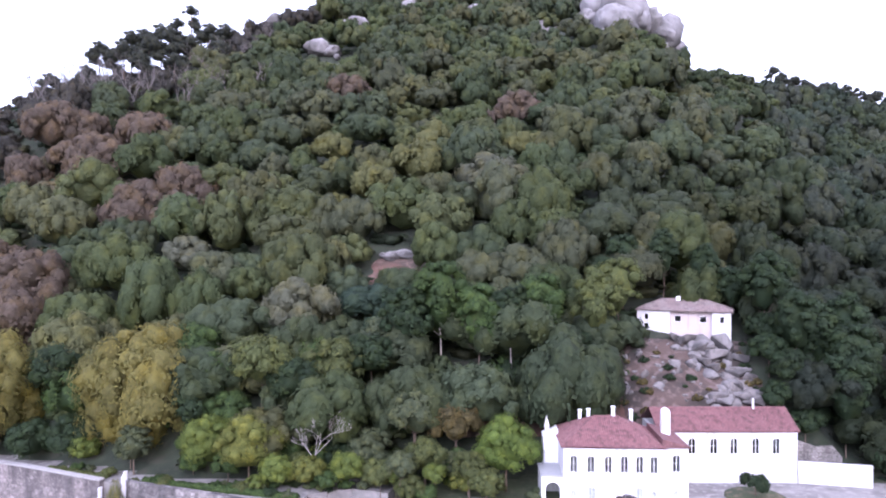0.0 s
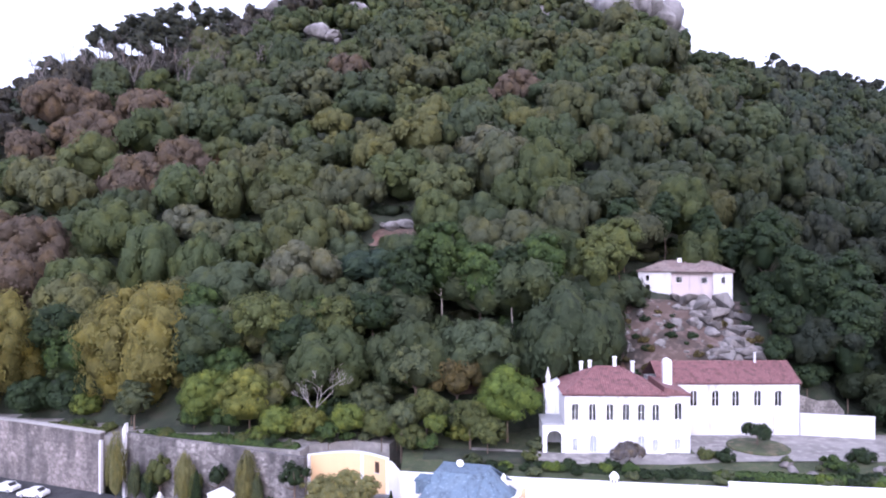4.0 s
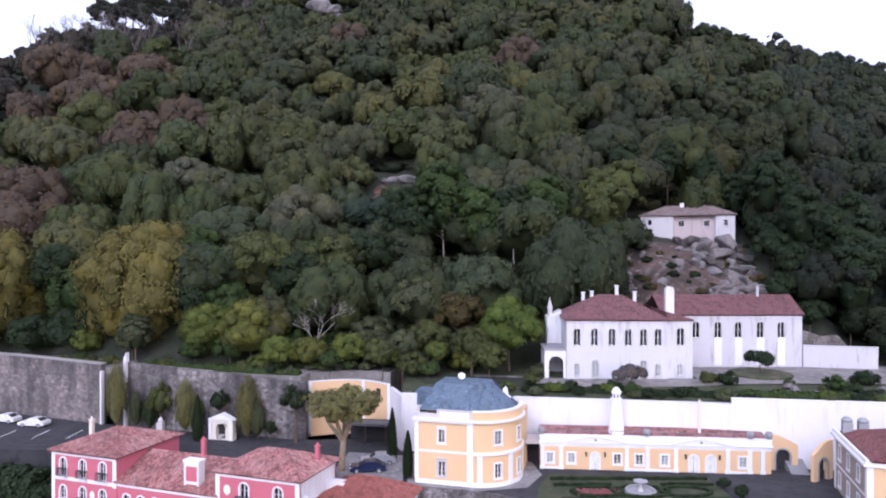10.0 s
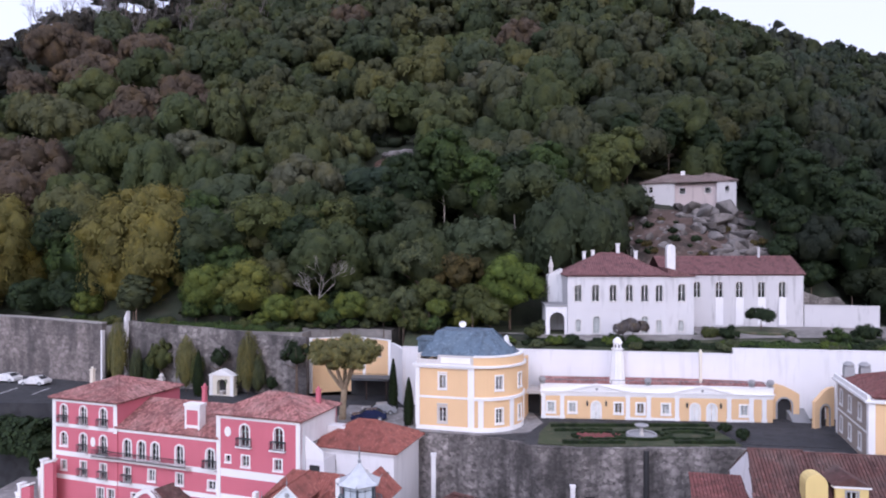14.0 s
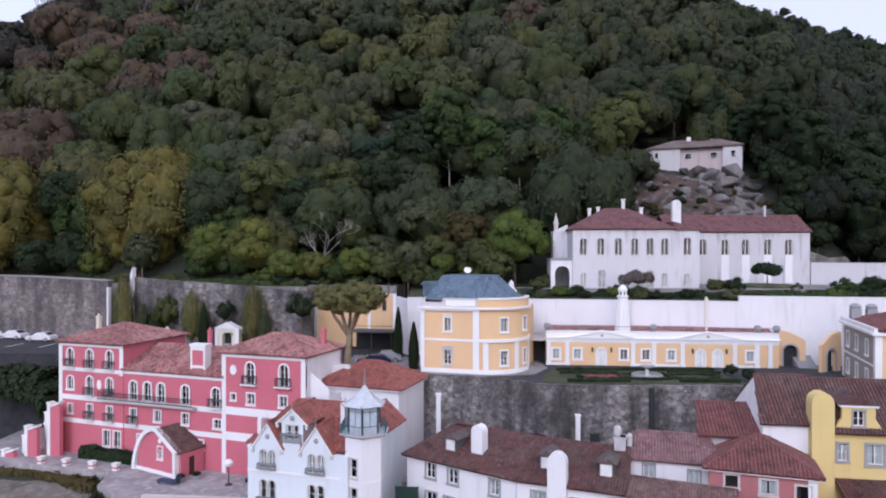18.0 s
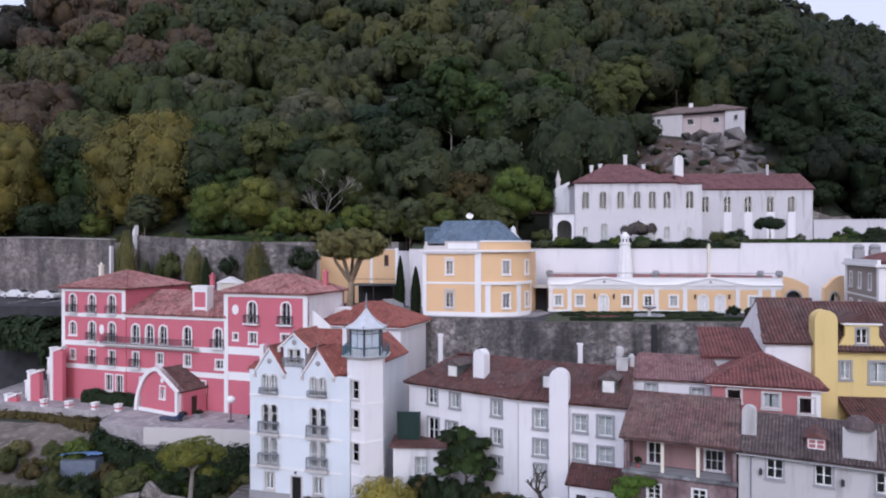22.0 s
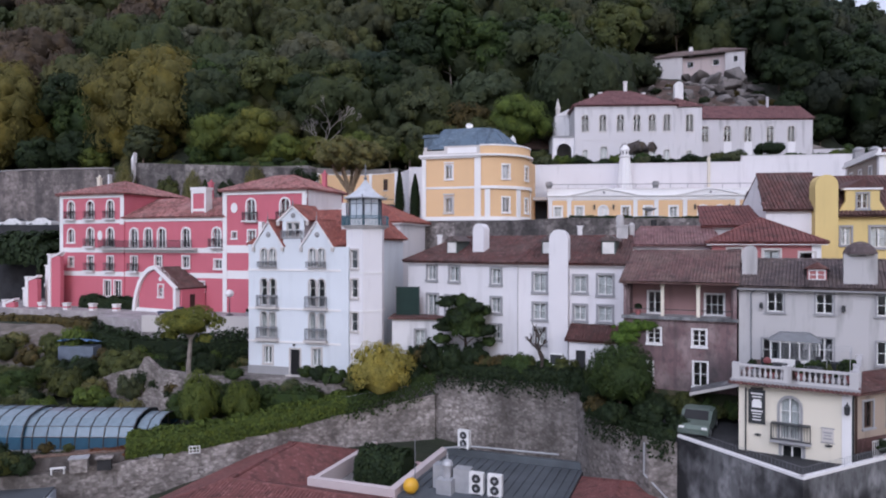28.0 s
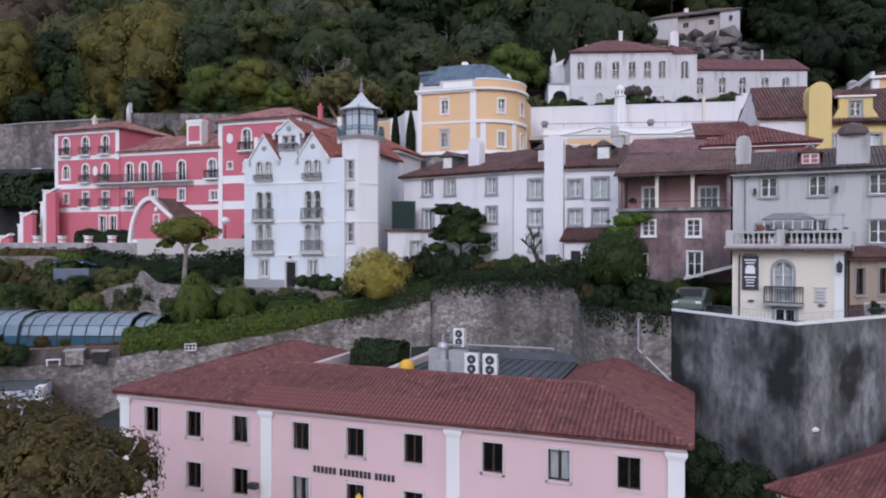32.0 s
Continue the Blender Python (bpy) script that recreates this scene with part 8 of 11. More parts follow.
part("plate", Mesh().box(-0.28, 0.28, -0.05, 0.0, 0.02, 0.72), PALESTONE, pl)
part("marking", Mesh().box(-0.2, 0.2, -0.06, -0.052, 0.48, 0.56).box(-0.16, 0.16, -0.06, -0.052, 0.33, 0.4).box(-0.2, 0.2, -0.06, -0.052, 0.16, 0.24), GREYSTONE, pl)
part("frame", Mesh().box(-0.33, 0.33, -0.04, -0.0, 0.73, 0.78).box(-0.33, 0.33, -0.04, 0.0, -0.05, 0.0), GREYSTONE, pl)
for u, z in ((1.0, -0.1), (4.45, -0.2)):
    solid("wall_lamp", Mesh().box(-0.16, 0.16, -0.14, 0.0, 0, 0.07).box(-0.03, 0.03, -0.1, 0, -0.05, 0.1), IRON, "small dark wall lamp on the cream wall", "lamp", "wall lamps", m=m14 @ pose(u, -0.003, z))
solid("wall_lantern", Mesh().lathe(0, -0.22, [(0.04, 0.6), (0.15, 0.45), (0.12, 0.05), (0.05, 0)], 6).box(-0.03, 0.03, -0.25, 0, 0.6, 0.66), IRON, "dark iron lantern at the corner of the cream house", "lantern", m=m14 @ pose(5.3, -0.052, 1.6))
part("drainpipe", Mesh().tube((0.38, -0.1, -1.2), (0.38, -0.1, 2.5), 0.045, 0.045, 6), IRON, bh, "dark drainpipe")
part("drainpipe", Mesh().tube((L14 + 0.06, 0.1, -1.2), (L14 + 0.06, 0.1, 2.6), 0.06, 0.06, 6), IRON, bh, "dark drainpipe")
fr = Mesh()
for (p, q) in zip(CORNER, CORNER[1:]):
    p3, q3 = Vector((p[0], p[1], -0.72)), Vector((q[0], q[1], -0.72))
    n_ = int((q3 - p3).length / 0.22)
    for i in range(n_):
        a = p3.lerp(q3, i / n_) + Vector((0.05, 0.1, 0))
        fr.box(a.x - 0.004, a.x + 0.004, a.y - 0.004, a.y + 0.004, -0.73, -0.3)
    fr.tube(p3 + Vector((0.05, 0.1, 0.42)), q3 + Vector((0.05, 0.1, 0.42)), 0.008, 0.008, 5)
solid("wire_fence", fr, GREYIRON, "thin low iron fence on the white coping", "fence")
# glazed hut, table and pots on the roof terrace
gz = thing("glazed_hut", "small white glazed conservatory with a grey hipped roof on the terrace", "conservatory", m=m13 @ pose(2.0, -2.6, 3.0))
HW, HD, HH = 2.7, 1.8, 1.55
hm = Mesh()
for i in range(6):
    x = i * (HW - 0.07) / 5
    hm.box(x, x + 0.07, 0, 0.07, 0.55, HH)
for i in range(1, 4):
    y = i * (HD - 0.07) / 3
    hm.box(0, 0.07, y, y + 0.07, 0.55, HH).box(HW - 0.07, HW, y, y + 0.07, 0.55, HH)
hm.box(0, HW, 0.0, 0.06, HH, HH + 0.1).box(0, 0.06, 0.06, HD, HH, HH + 0.1).box(HW - 0.06, HW, 0.06, HD, HH, HH + 0.1)
part("frame", hm, PAINT, gz)
part("dado", Mesh().box(0, HW, 0, 0.06, 0.0, 0.55).box(0, 0.06, 0.06, HD, 0, 0.55).box(HW - 0.06, HW, 0.06, HD, 0, 0.55), PAINT, gz)
for i in range(5):
    x = i * (HW - 0.07) / 5
    part("pane", Mesh().box(x + 0.07, x + (HW - 0.07) / 5, 0.025, 0.035, 0.55, HH), GLASS, gz).visible_shadow = False
part("pane", Mesh().box(HW - 0.04, HW - 0.03, 0.07, HD, 0.55, HH), GLASS, gz).visible_shadow = False
part("pane", Mesh().box(0.03, 0.04, 0.07, HD, 0.55, HH), GLASS, gz).visible_shadow = False
part("roof", Mesh().add([(-0.12, -0.12, HH + 0.1), (HW + 0.12, -0.12, HH + 0.1), (HW + 0.12, HD, HH + 0.1), (-0.12, HD, HH + 0.1), (0.5, 0.7, HH + 0.5), (HW - 0.5, 0.7, HH + 0.5), (HW - 0.5, HD, HH + 0.5), (0.5, HD, HH + 0.5)], [(0, 3, 2, 1), (4, 5, 6, 7), (0, 1, 5, 4), (1, 2, 6, 5), (2, 3, 7, 6), (3, 0, 4, 7)]), simple("grey_canvas", (0.2, 0.21, 0.22), 0.8), gz, "grey roof of the conservatory")
for i, (u, d, r, mt) in enumerate(((1.2, 0.8, 0.3, L_GREEN), (3.0, 0.9, 0.35, L_GREEN), (3.9, 2.0, 0.4, L_DARK), (4.4, 1.0, 0.4, L_OLIVE), (4.9, 2.4, 0.45, L_DARK), (5.3, 1.4, 0.35, L_GREEN), (0.7, 1.0, 0.3, L_DARK), (1.6, 0.5, 0.28, L_BROWN), (4.7, 0.6, 0.3, L_DARK), (4.2, 3.2, 0.45, L_DARK), (5.4, 3.2, 0.5, L_GREEN), (0.4, 2.0, 0.35, L_DARK))):
    pt = thing("potted_plant", "leafy potted plant on the roof terrace", "plant", "plants on the roof terrace", m14 @ pose(u, d, 3.0))
    part("pot", Mesh().lathe(0, 0, [(0.16, 0), (0.24, 0.36), (0.26, 0.4)], 10), BRICKRED if i % 2 else GREYSTONE, pt)
    part("crown", crown_kind("sprig", mt, i % 3), None, pt, m=Matrix.Translation((0, 0, 0.38)) @ Matrix.Diagonal((r * 0.8, r * 0.8, r * 1.1, 1)))


def table_set(m):
    t = thing("garden_table", "dark iron garden table on the terrace", "table", m=m)
    part("top", Mesh().lathe(0, 0, [(0.45, 0.7), (0.45, 0.74)], 14), IRON, t)
    for k in range(3):
        a = 2 * math.pi * k / 3
        part("leg", Mesh().tube((0.35 * math.cos(a), 0.35 * math.sin(a), 0), (0.1 * math.cos(a), 0.1 * math.sin(a), 0.7), 0.02, 0.02, 5), IRON, t)
    for k in range(3):
        a = 2 * math.pi * k / 3 + 0.5
        c = thing("garden_chair", "dark iron garden chair beside the table", "chair", "chairs on the roof terrace", m @ pose(0.8 * math.cos(a), 0.8 * math.sin(a), 0, 0, 0, math.degrees(a) + 90))
        part("seat", Mesh().box(-0.22, 0.22, -0.22, 0.22, 0.42, 0.46), IRON, c)
        part("backrest", Mesh().box(-0.22, 0.22, -0.24, -0.2, 0.5, 0.95), IRON, c)
        for sx in (-0.2, 0.2):
            for sy in (-0.2, 0.2):
                part("leg", Mesh().box(sx - 0.02, sx + 0.02, sy - 0.02, sy + 0.02, 0, 0.42), IRON, c)


table_set(m14 @ pose(1.9, 1.6, 3.0))
table_set(m14 @ pose(4.6, 3.6, 3.0))
table_set(m14 @ pose(3.7, 1.3, 3.0))
pg = thing("pergola", "slim grey pipe pergola over the terrace seats", "pergola", m=m14 @ pose(3.2, 1.0, 3.02))
for x in (0.0, 1.1, 2.2):
    for y in (0.0, 2.4):
        part("post", Mesh().tube((x, y, 0), (x, y, 1.7), 0.016, 0.016, 6), METAL, pg)
    part("beam", Mesh().tube((x, -0.1, 1.71), (x, 2.5, 1.71), 0.016, 0.016, 6), METAL, pg)
for y in (0.0, 1.2, 2.4):
    part("beam", Mesh().tube((-0.1, y, 1.74), (2.3, y, 1.74), 0.014, 0.014, 6), METAL, pg)
for u, d, w, mt, fl in ((3.1, 1.6, 1.1, L_DARK, False), (4.3, 2.2, 1.2, L_OLIVE, False), (5.1, 3.0, 1.0, L_DARK, False), (3.6, 3.2, 1.0, L_GREEN, False), (1.5, 0.7, 0.8, L_GREEN, True), (5.2, 4.6, 1.0, L_GREEN, False)):
    tr_ = thing("planter_box", "dark wooden planter box with red flowers on the roof terrace" if fl else "dark wooden planter box with leafy plants on the roof terrace", "planter", "planter boxes on the roof terrace", m14 @ pose(u, d, 3.02))
    part("box", Mesh().box(-w / 2, w / 2, -0.22, 0.22, 0, 0.5), DARKWOOD, tr_)
    part("crown", crown_kind("shrub", mt, 1), None, tr_, m=Matrix.Translation((0, 0, 0.42)) @ Matrix.Diagonal((w * 0.48, 0.26, 0.42, 1)))
    if fl:
        part("flower_clump", Mesh().lathe(-0.1, -0.2, [(0.03, 0.8), (0.2, 0.9), (0.22, 1.05), (0.1, 1.18), (0.02, 1.2)], 8), FLOWERS, tr_)

# alley beside the cream house
fa, fl = along((21.9, 38.9), (27.0, 41.4))
TAN = plaster("tan_weathered_render", (0.36, 0.29, 0.23), (0.16, 0.13, 0.11), 0.45, 0.9)
ah = thing("alley_house", "low tan rendered house in the alley with brown shutters", "house", m=fa)
hs = [window(ah, u, 0.25, 1.75, 0.85, cols=2, rows=2, s=0.1, trim=GREYSTONE, frame_mat=DARKWOOD) for u in (1.5, 3.6)]
front(ah, 0, fl, -1.05, 2.35, hs, TAN)
box_walls(ah, 0, fl, 0, 1.6, -1.05, 2.35, TAN)
roof(ah, [((-0.2, -0.4, 2.3), (fl + 0.2, -0.4, 2.3), (fl + 0.2, 1.6, 2.9), (-0.2, 1.6, 2.9))], [], TILE_BROWN, 0.22, 0.36)
part("drainpipe", Mesh().tube((0.35, -0.09, -1.05), (0.35, -0.09, 2.2), 0.06, 0.06, 7), DARKWOOD, ah, "brown drainpipe")
part("plinth", Mesh().box(0.5, fl, -0.05, -0.002, -1.05, -0.3), TILE_BROWN, ah)
rg = thing("alley_railing", "low white railing in front of the tan house", "railing", m=fa @ pose(0.2, -1.1, -1.05))
part("rail", Mesh().tube((0, 0, 0.95), (fl, 0, 0.95), 0.025, 0.025, 6).tube((0, 0, 0.15), (fl, 0, 0.15), 0.02, 0.02, 6), PAINT, rg)
for k in range(int(fl / 0.16)):
    part("baluster", shared(("alley_bar",), lambda: Mesh().tube((0, 0, 0.0), (0, 0, 0.95), 0.014, 0.014, 5), PAINT), None, rg, m=pose(k * 0.16, 0, 0))
tree("alley_shrub", 23.2, 38.2, -1.05, 0.5, 0.3, "shrub", L_DARK, "dark potted shrub behind the white railing", height=1.3)

# ---- lemon yellow house and its neighbours up the slope ----
m15, L15 = along((29.1, 56.9), (38.5, 55.4))
yh = thing("yellow_house", "lemon yellow house with curved dormer and brown-red roof", "house", m=m15)
hs = [window(yh, 2.55, 10.6, 12.0, 0.75, cols=2, rows=2, s=0.16, trim=GREYSTONE, curtain=True), window(yh, 5.0, 10.4, 12.0, 1.25, cols=2, rows=2, s=0.18, trim=GREYSTONE, curtain=True), window(yh, 8.2, 10.4, 12.0, 1.25, cols=2, rows=2, s=0.18, trim=GREYSTONE, curtain=True)]
front(yh, 1.6, 12, 4, 12.9, hs, YELLOW)
part("wall", Mesh().box(1.6, 1.95, 0.36, 8, 4, 12.9).box(11.65, 12, 0.36, 8, 4, 12.9), YELLOW, yh)
chimney(yh, 0.85, -0.1, 4.0, 16.2, 1.7, 1.4, YELLOW, "round", "broad lemon yellow chimney stack")
roof(yh, [((1.2, -0.5, 12.9), (12.4, -0.5, 12.9), (12.4, 4.4, 16.4), (1.2, 4.4, 16.4)), ((12.4, 9.3, 12.9), (1.2, 9.3, 12.9), (1.2, 4.4, 16.4), (12.4, 4.4, 16.4))], [((1.2, 4.4, 16.4), (12.4, 4.4, 16.4))], TILE_BROWN, 0.3, 0.46)
dg = part("dormer", wall_cells(Mesh(), 2.5, 5.0, 13.0, 15.0, [(3.35, 4.15, 13.5, 14.7)], -0.1, 0.2), YELLOW, yh, "yellow dormer with curved shoulders")
part("shoulder", Mesh().slab([(1.9, 13.0), (2.5, 13.0), (2.5, 14.1), (2.2, 13.6)], -0.1, 0.2).slab([(5.0, 13.0), (5.6, 13.0), (5.3, 13.6), (5.0, 14.1)], -0.1, 0.2), YELLOW, dg)
part("dormer_cornice", Mesh().box(2.3, 5.2, -0.25, 0.3, 15.0, 15.15), TRIM, dg)
part("dormer_roof", Mesh().slab([(2.3, 15.15), (5.2, 15.15), (3.75, 15.9)], -0.2, 4.0), TILE_BROWN, dg)
window(yh, 3.75, 13.5, 14.7, 0.8, cols=2, rows=2, s=0.14, trim=GREYSTONE, y=-0.1)
ly = thing("low_annex", "low ochre annex with a dark red tiled roof", "house", m=m15)
front(ly, 2.2, 12.5, 4, 7.5, [], YELLOW, -4.2)
part("wall", Mesh().box(2.2, 2.55, -3.84, -0.02, 4, 7.5), YELLOW, ly)
roof(ly, [((1.9, -4.6, 7.5), (12.7, -4.6, 7.5), (12.7, -0.02, 9.1), (1.9, -0.02, 9.1))], [], TILE_BROWN, 0.26, 0.42)
m16, L16 = along((25.6, 57.4), (29.3, 56.9))
wb = thing("white_gable_house", "white walled house part with a tall brown-red ribbed roof", "house", m=m16)
front(wb, 0, L16, 4, 13.5, [], WHITE)
part("wall", Mesh().box(0, 0.35, 0.36, 8, 4, 13.5), WHITE, wb)
roof(wb, [((-0.3, -0.4, 13.4), (L16 + 0.6, -0.4, 13.4), (L16 + 1.2, 3.9, 16.7), (0.4, 3.9, 16.7)), ((L16 + 1.2, 8.5, 13.4), (0.0, 8.5, 13.4), (0.4, 3.9, 16.7), (L16 + 1.2, 3.9, 16.7))], [((0.4, 3.9, 16.7), (L16 + 1.2, 3.9, 16.7))], TILE_BROWN, 0.3, 0.46)
part("gable", Mesh().add([(0.02, -0.3, 13.4), (0.02, 8.3, 13.4), (0.4, 3.9, 16.55), (0.34, -0.3, 13.4), (0.34, 8.3, 13.4), (0.7, 3.9, 16.55)], [(0, 2, 1), (3, 4, 5), (0, 1, 4, 3), (1, 2, 5, 4), (2, 0, 3, 5)]), WHITE, wb)
m17, L17 = along((20.9, 58.6), (25.7, 57.6))
sr = thing("lean_to", "grey-white lean-to with a red sheet roof", "shed", m=m17)
front(sr, 0, L17, 4, 12.0, [(2.6, 3.4, 11.0, 11.7)], GREYWHITE)
roof(sr, [((-0.2, -0.4, 12.1), (L17 + 0.2, -0.4, 12.1), (L17 + 0.8, 4.6, 14.0), (0.2, 4.6, 14.0))], [], TILE_RED, 0.3, 0.5)
m18, L18 = along((20.1, 54.4), (27.2, 51.95), 0.15)
rh = thing("red_house", "dull red house with a pyramid tiled roof", "house", m=m18)
hs = [window(rh, 4.2, 8.9, 10.0, 1.1, cols=1, rows=1, s=0.16, trim=PALESTONE, curtain=True), window(rh, 6.6, 8.7, 9.8, 0.95, cols=1, rows=1, s=0.16, trim=PALESTONE, frame_mat=DARKWOOD), window(rh, 1.6, 9.2, 10.1, 0.9, cols=1, rows=1, s=0.16, trim=PALESTONE, frame_mat=DARKWOOD)]
front(rh, 0, L18, 4, 10.5, hs, BRICKRED)
box_walls(rh, 0, L18, 0, 7.5, 4, 10.5, BRICKRED)
part("quoin", Mesh().box(L18 - 0.6, L18 + 0.03, -0.05, -0.002, 4, 10.4), TRIM, rh)
part("eave", Mesh().box(-0.4, L18 + 0.4, -0.4, -0.002, 10.4, 10.55), TRIM, rh)
hip(rh, 0, L18, 0, 7.5, 10.55, 12.5, TILE_RED, 0.45, wide=0.28, long=0.44)
m19, L19 = along((14.3, 57.5), (21.3, 55.5), -1.0)
sh_ = thing("small_house", "small white house with a faded mauve-brown roof", "house", m=m19)
hs = [window(sh_, 1.9, 10.0, 11.1, 0.85, cols=2, rows=1, s=0.14, trim=GREYSTONE, curtain=True), window(sh_, 5.4, 9.7, 10.9, 0.85, cols=2, rows=1, s=0.14, trim=GREYSTONE, curtain=True)]
front(sh_, 0, L19, 4, 11.45, hs, WHITE)
box_walls(sh_, 0, L19, 0, 6, 4, 11.45, WHITE)
roof(sh_, [((-0.3, -0.4, 11.5), (L19 + 0.2, -0.4, 11.5), (L19 - 0.6, 3.0, 13.0), (1.0, 3.0, 13.0)), ((L19 + 0.2, 6.4, 11.5), (-0.3, 6.4, 11.5), (1.0, 3.0, 13.0), (L19 - 0.6, 3.0, 13.0)), ((-0.3, 6.4, 11.5), (-0.3, -0.4, 11.5), (1.0, 3.0, 13.0), (1.0, 3.0, 13.0)), ((L19 + 0.2, -0.4, 11.5), (L19 + 0.2, 6.4, 11.5), (L19 - 0.6, 3, 13), (L19 - 0.6, 3, 13))], [((1.0, 3.0, 13.0), (L19 - 0.6, 3.0, 13.0))], tiles("faded_mauve_tiles", (0.27, 0.14, 0.14), (0.17, 0.09, 0.09), (0.2, 0.14, 0.13), 0.5), 0.24, 0.4)
chimney(sh_, -0.4, 0.2, 8.5, 13.2, 0.9, 0.8, GREYWHITE, "flat", "old grey-white chimney")
part("chimney_pot", Mesh().lathe(-0.6, 0.2, [(0.28, 13.2), (0.34, 13.5), (0.3, 13.9), (0.15, 14.05)], 8).lathe(0.35, 0.5, [(0.2, 12.2), (0.25, 13.2), (0.1, 13.4)], 8), GREYWHITE, sh_)
# near house in the bottom corner
m20, L20 = along((16.0, 33.6), (21.5, 27.0))
nr = thing("corner_roof_house", "house with a red tiled hipped roof and pale blue-grey eaves", "house", m=m20)
front(nr, 0, L20, -16, -8.9, [], GREYWHITE)
part("wall", Mesh().box(0, 0.35, 0.36, 10, -16, -8.9), GREYWHITE, nr)
part("cornice", Mesh().box(-0.45, L20, -0.45, 0.1, -9.1, -8.75).box(-0.3, L20, -0.3, 0.1, -9.35, -9.102).box(-0.45, -0.1, 0.1, 10, -9.1, -8.75), PALEBLUE, nr, "pale blue-grey eaves moulding")
roof(nr, [((-0.6, -0.6, -8.7), (L20 + 4, -0.6, -8.7), (L20 + 4, 6.0, -5.9), (5.6, 6.0, -5.9)), ((-0.6, 13, -8.7), (-0.6, -0.6, -8.7), (5.6, 6.0, -5.9), (5.6, 7.0, -5.9))], [((-0.6, -0.6, -8.7), (5.6, 6.0, -5.9))], TILE_RED, 0.22, 0.36)
# low white building at the left edge
lw = thing("white_shed", "low white building with a dark flat roof", "building", m=pose(-40, 41.2, 0, 0, 0, 14))
part("wall", Mesh().box(0, 13.7, 0, 4, -15.5, -6.4), plaster("blue_grey_paint", (0.46, 0.51, 0.58), (0.25, 0.27, 0.3), 0.2, 0.4), lw)
part("roof_slab", Mesh().box(-0.2, 13.6, 0.2, 4.1, -6.4, -6.25), ROOFMEMBRANE, lw)
part("pier", Mesh().box(13.7, 14.2, -0.1, 0.8, -15.5, -6.15), WHITE, lw)
fr_ = thing("flat_roof_store", "low store with a dark flat felt roof below the rubble wall", "building", m=pose(0, 0, 0))
part("wall", Mesh().prism([(-26.4, 44.6), (-19.2, 46.4), (-19.2, 50.2), (-26.6, 47.7)], -15.5, -9.5), CONCRETE, fr_)
part("roof_slab", Mesh().prism([(-26.6, 44.4), (-19.0, 46.2), (-19.0, 50.3), (-26.8, 47.8)], -9.5, -9.25), ASPHALT, fr_)

# ---- rocks ----
def boulder_mesh(seed, squash=0.8, detail=3):
    bm = bmesh.new()
    bmesh.ops.create_icosphere(bm, subdivisions=detail, radius=1.0)
    for v in bm.verts:
        p = v.co.normalized()
        k = 1 + 0.28 * noise.noise(p * 1.3 + Vector((seed * 3.1, 0, 0))) + 0.13 * noise.noise(p * 3.1 + Vector((0, seed * 1.7, 0)))
        for a in range(9):  # flat fracture planes
            q = Vector((noise.noise(Vector((a * 1.7, seed * 2.3, 0.5))), noise.noise(Vector((a * 2.9, seed, 4.1))), noise.noise(Vector((seed, a * 3.7, 8.2))))).normalized()
            k = min(k, (0.72 if detail < 3 else 0.86) / max(0.2, p.dot(q))) if p.dot(q) > 0.6 else k
        if detail > 2:  # weathered clefts
            k -= 0.13 * max(0.0, 1 - abs(noise.noise(p * 2.2 + Vector((seed, 2.0, seed * 0.7)))) / 0.07)
        v.co = p * k
        v.co.z *= squash
    me = bpy.data.meshes.new("boulder")
    bm.to_mesh(me)
    bm.free()
    me.materials.append(ROCK)
    return me


BOULDERS = [boulder_mesh(i, 0.65 + 0.06 * i, 4) for i in range(6)]
for b in BOULDERS:
    b.shade_smooth()
PALEROCK = stone("pale_fractured_granite", (0.25, 0.23, 0.225), (0.15, 0.136, 0.132), 0.7, (0.05, 0.045, 0.042), 0.75, 0.6)


def broken_rock(seed, mat):
    """A block of split granite: flat faces and sharp edges."""
    rng = random.Random(seed)
    bm = bmesh.new()
    for _ in range(15):
        d = Vector((rng.gauss(0, 1), rng.gauss(0, 1), rng.gauss(0, 0.8))).normalized()
        bm.verts.new((d.x * rng.uniform(0.75, 1.1), d.y * rng.uniform(0.75, 1.1), d.z * rng.uniform(0.55, 0.95)))
    bmesh.ops.convex_hull(bm, input=bm.verts)
    bmesh.ops.delete(bm, geom=[v for v in bm.verts if not v.link_faces], context="VERTS")
    bmesh.ops.bevel(bm, geom=list(bm.edges), offset=0.035, segments=1, affect="EDGES")
    me = bpy.data.meshes.new("boulder")
    bm.to_mesh(me)
    bm.free()
    me.materials.append(mat)
    return me


DARK_BOULDERS = [broken_rock(20 + i, PALEROCK if i % 3 else DARKROCK) for i in range(9)]
rock_rng = random.Random(21)


def boulder(x, y, z, r, label="grey weathered granite boulder on the slope", group="", tall=1.0):
    ob = new("boulder", rock_rng.choice(DARK_BOULDERS if "slope" in label else BOULDERS))
    ob.matrix_basis = pose(x, y, z, rock_rng.uniform(-20, 20), rock_rng.uniform(-20, 20), rock_rng.uniform(0, 360)) @ Matrix.Diagonal((r * rock_rng.uniform(0.8, 1.3), r * rock_rng.uniform(0.7, 1.1), r * tall, 1))
    return tagged(ob, label, "boulder", group)


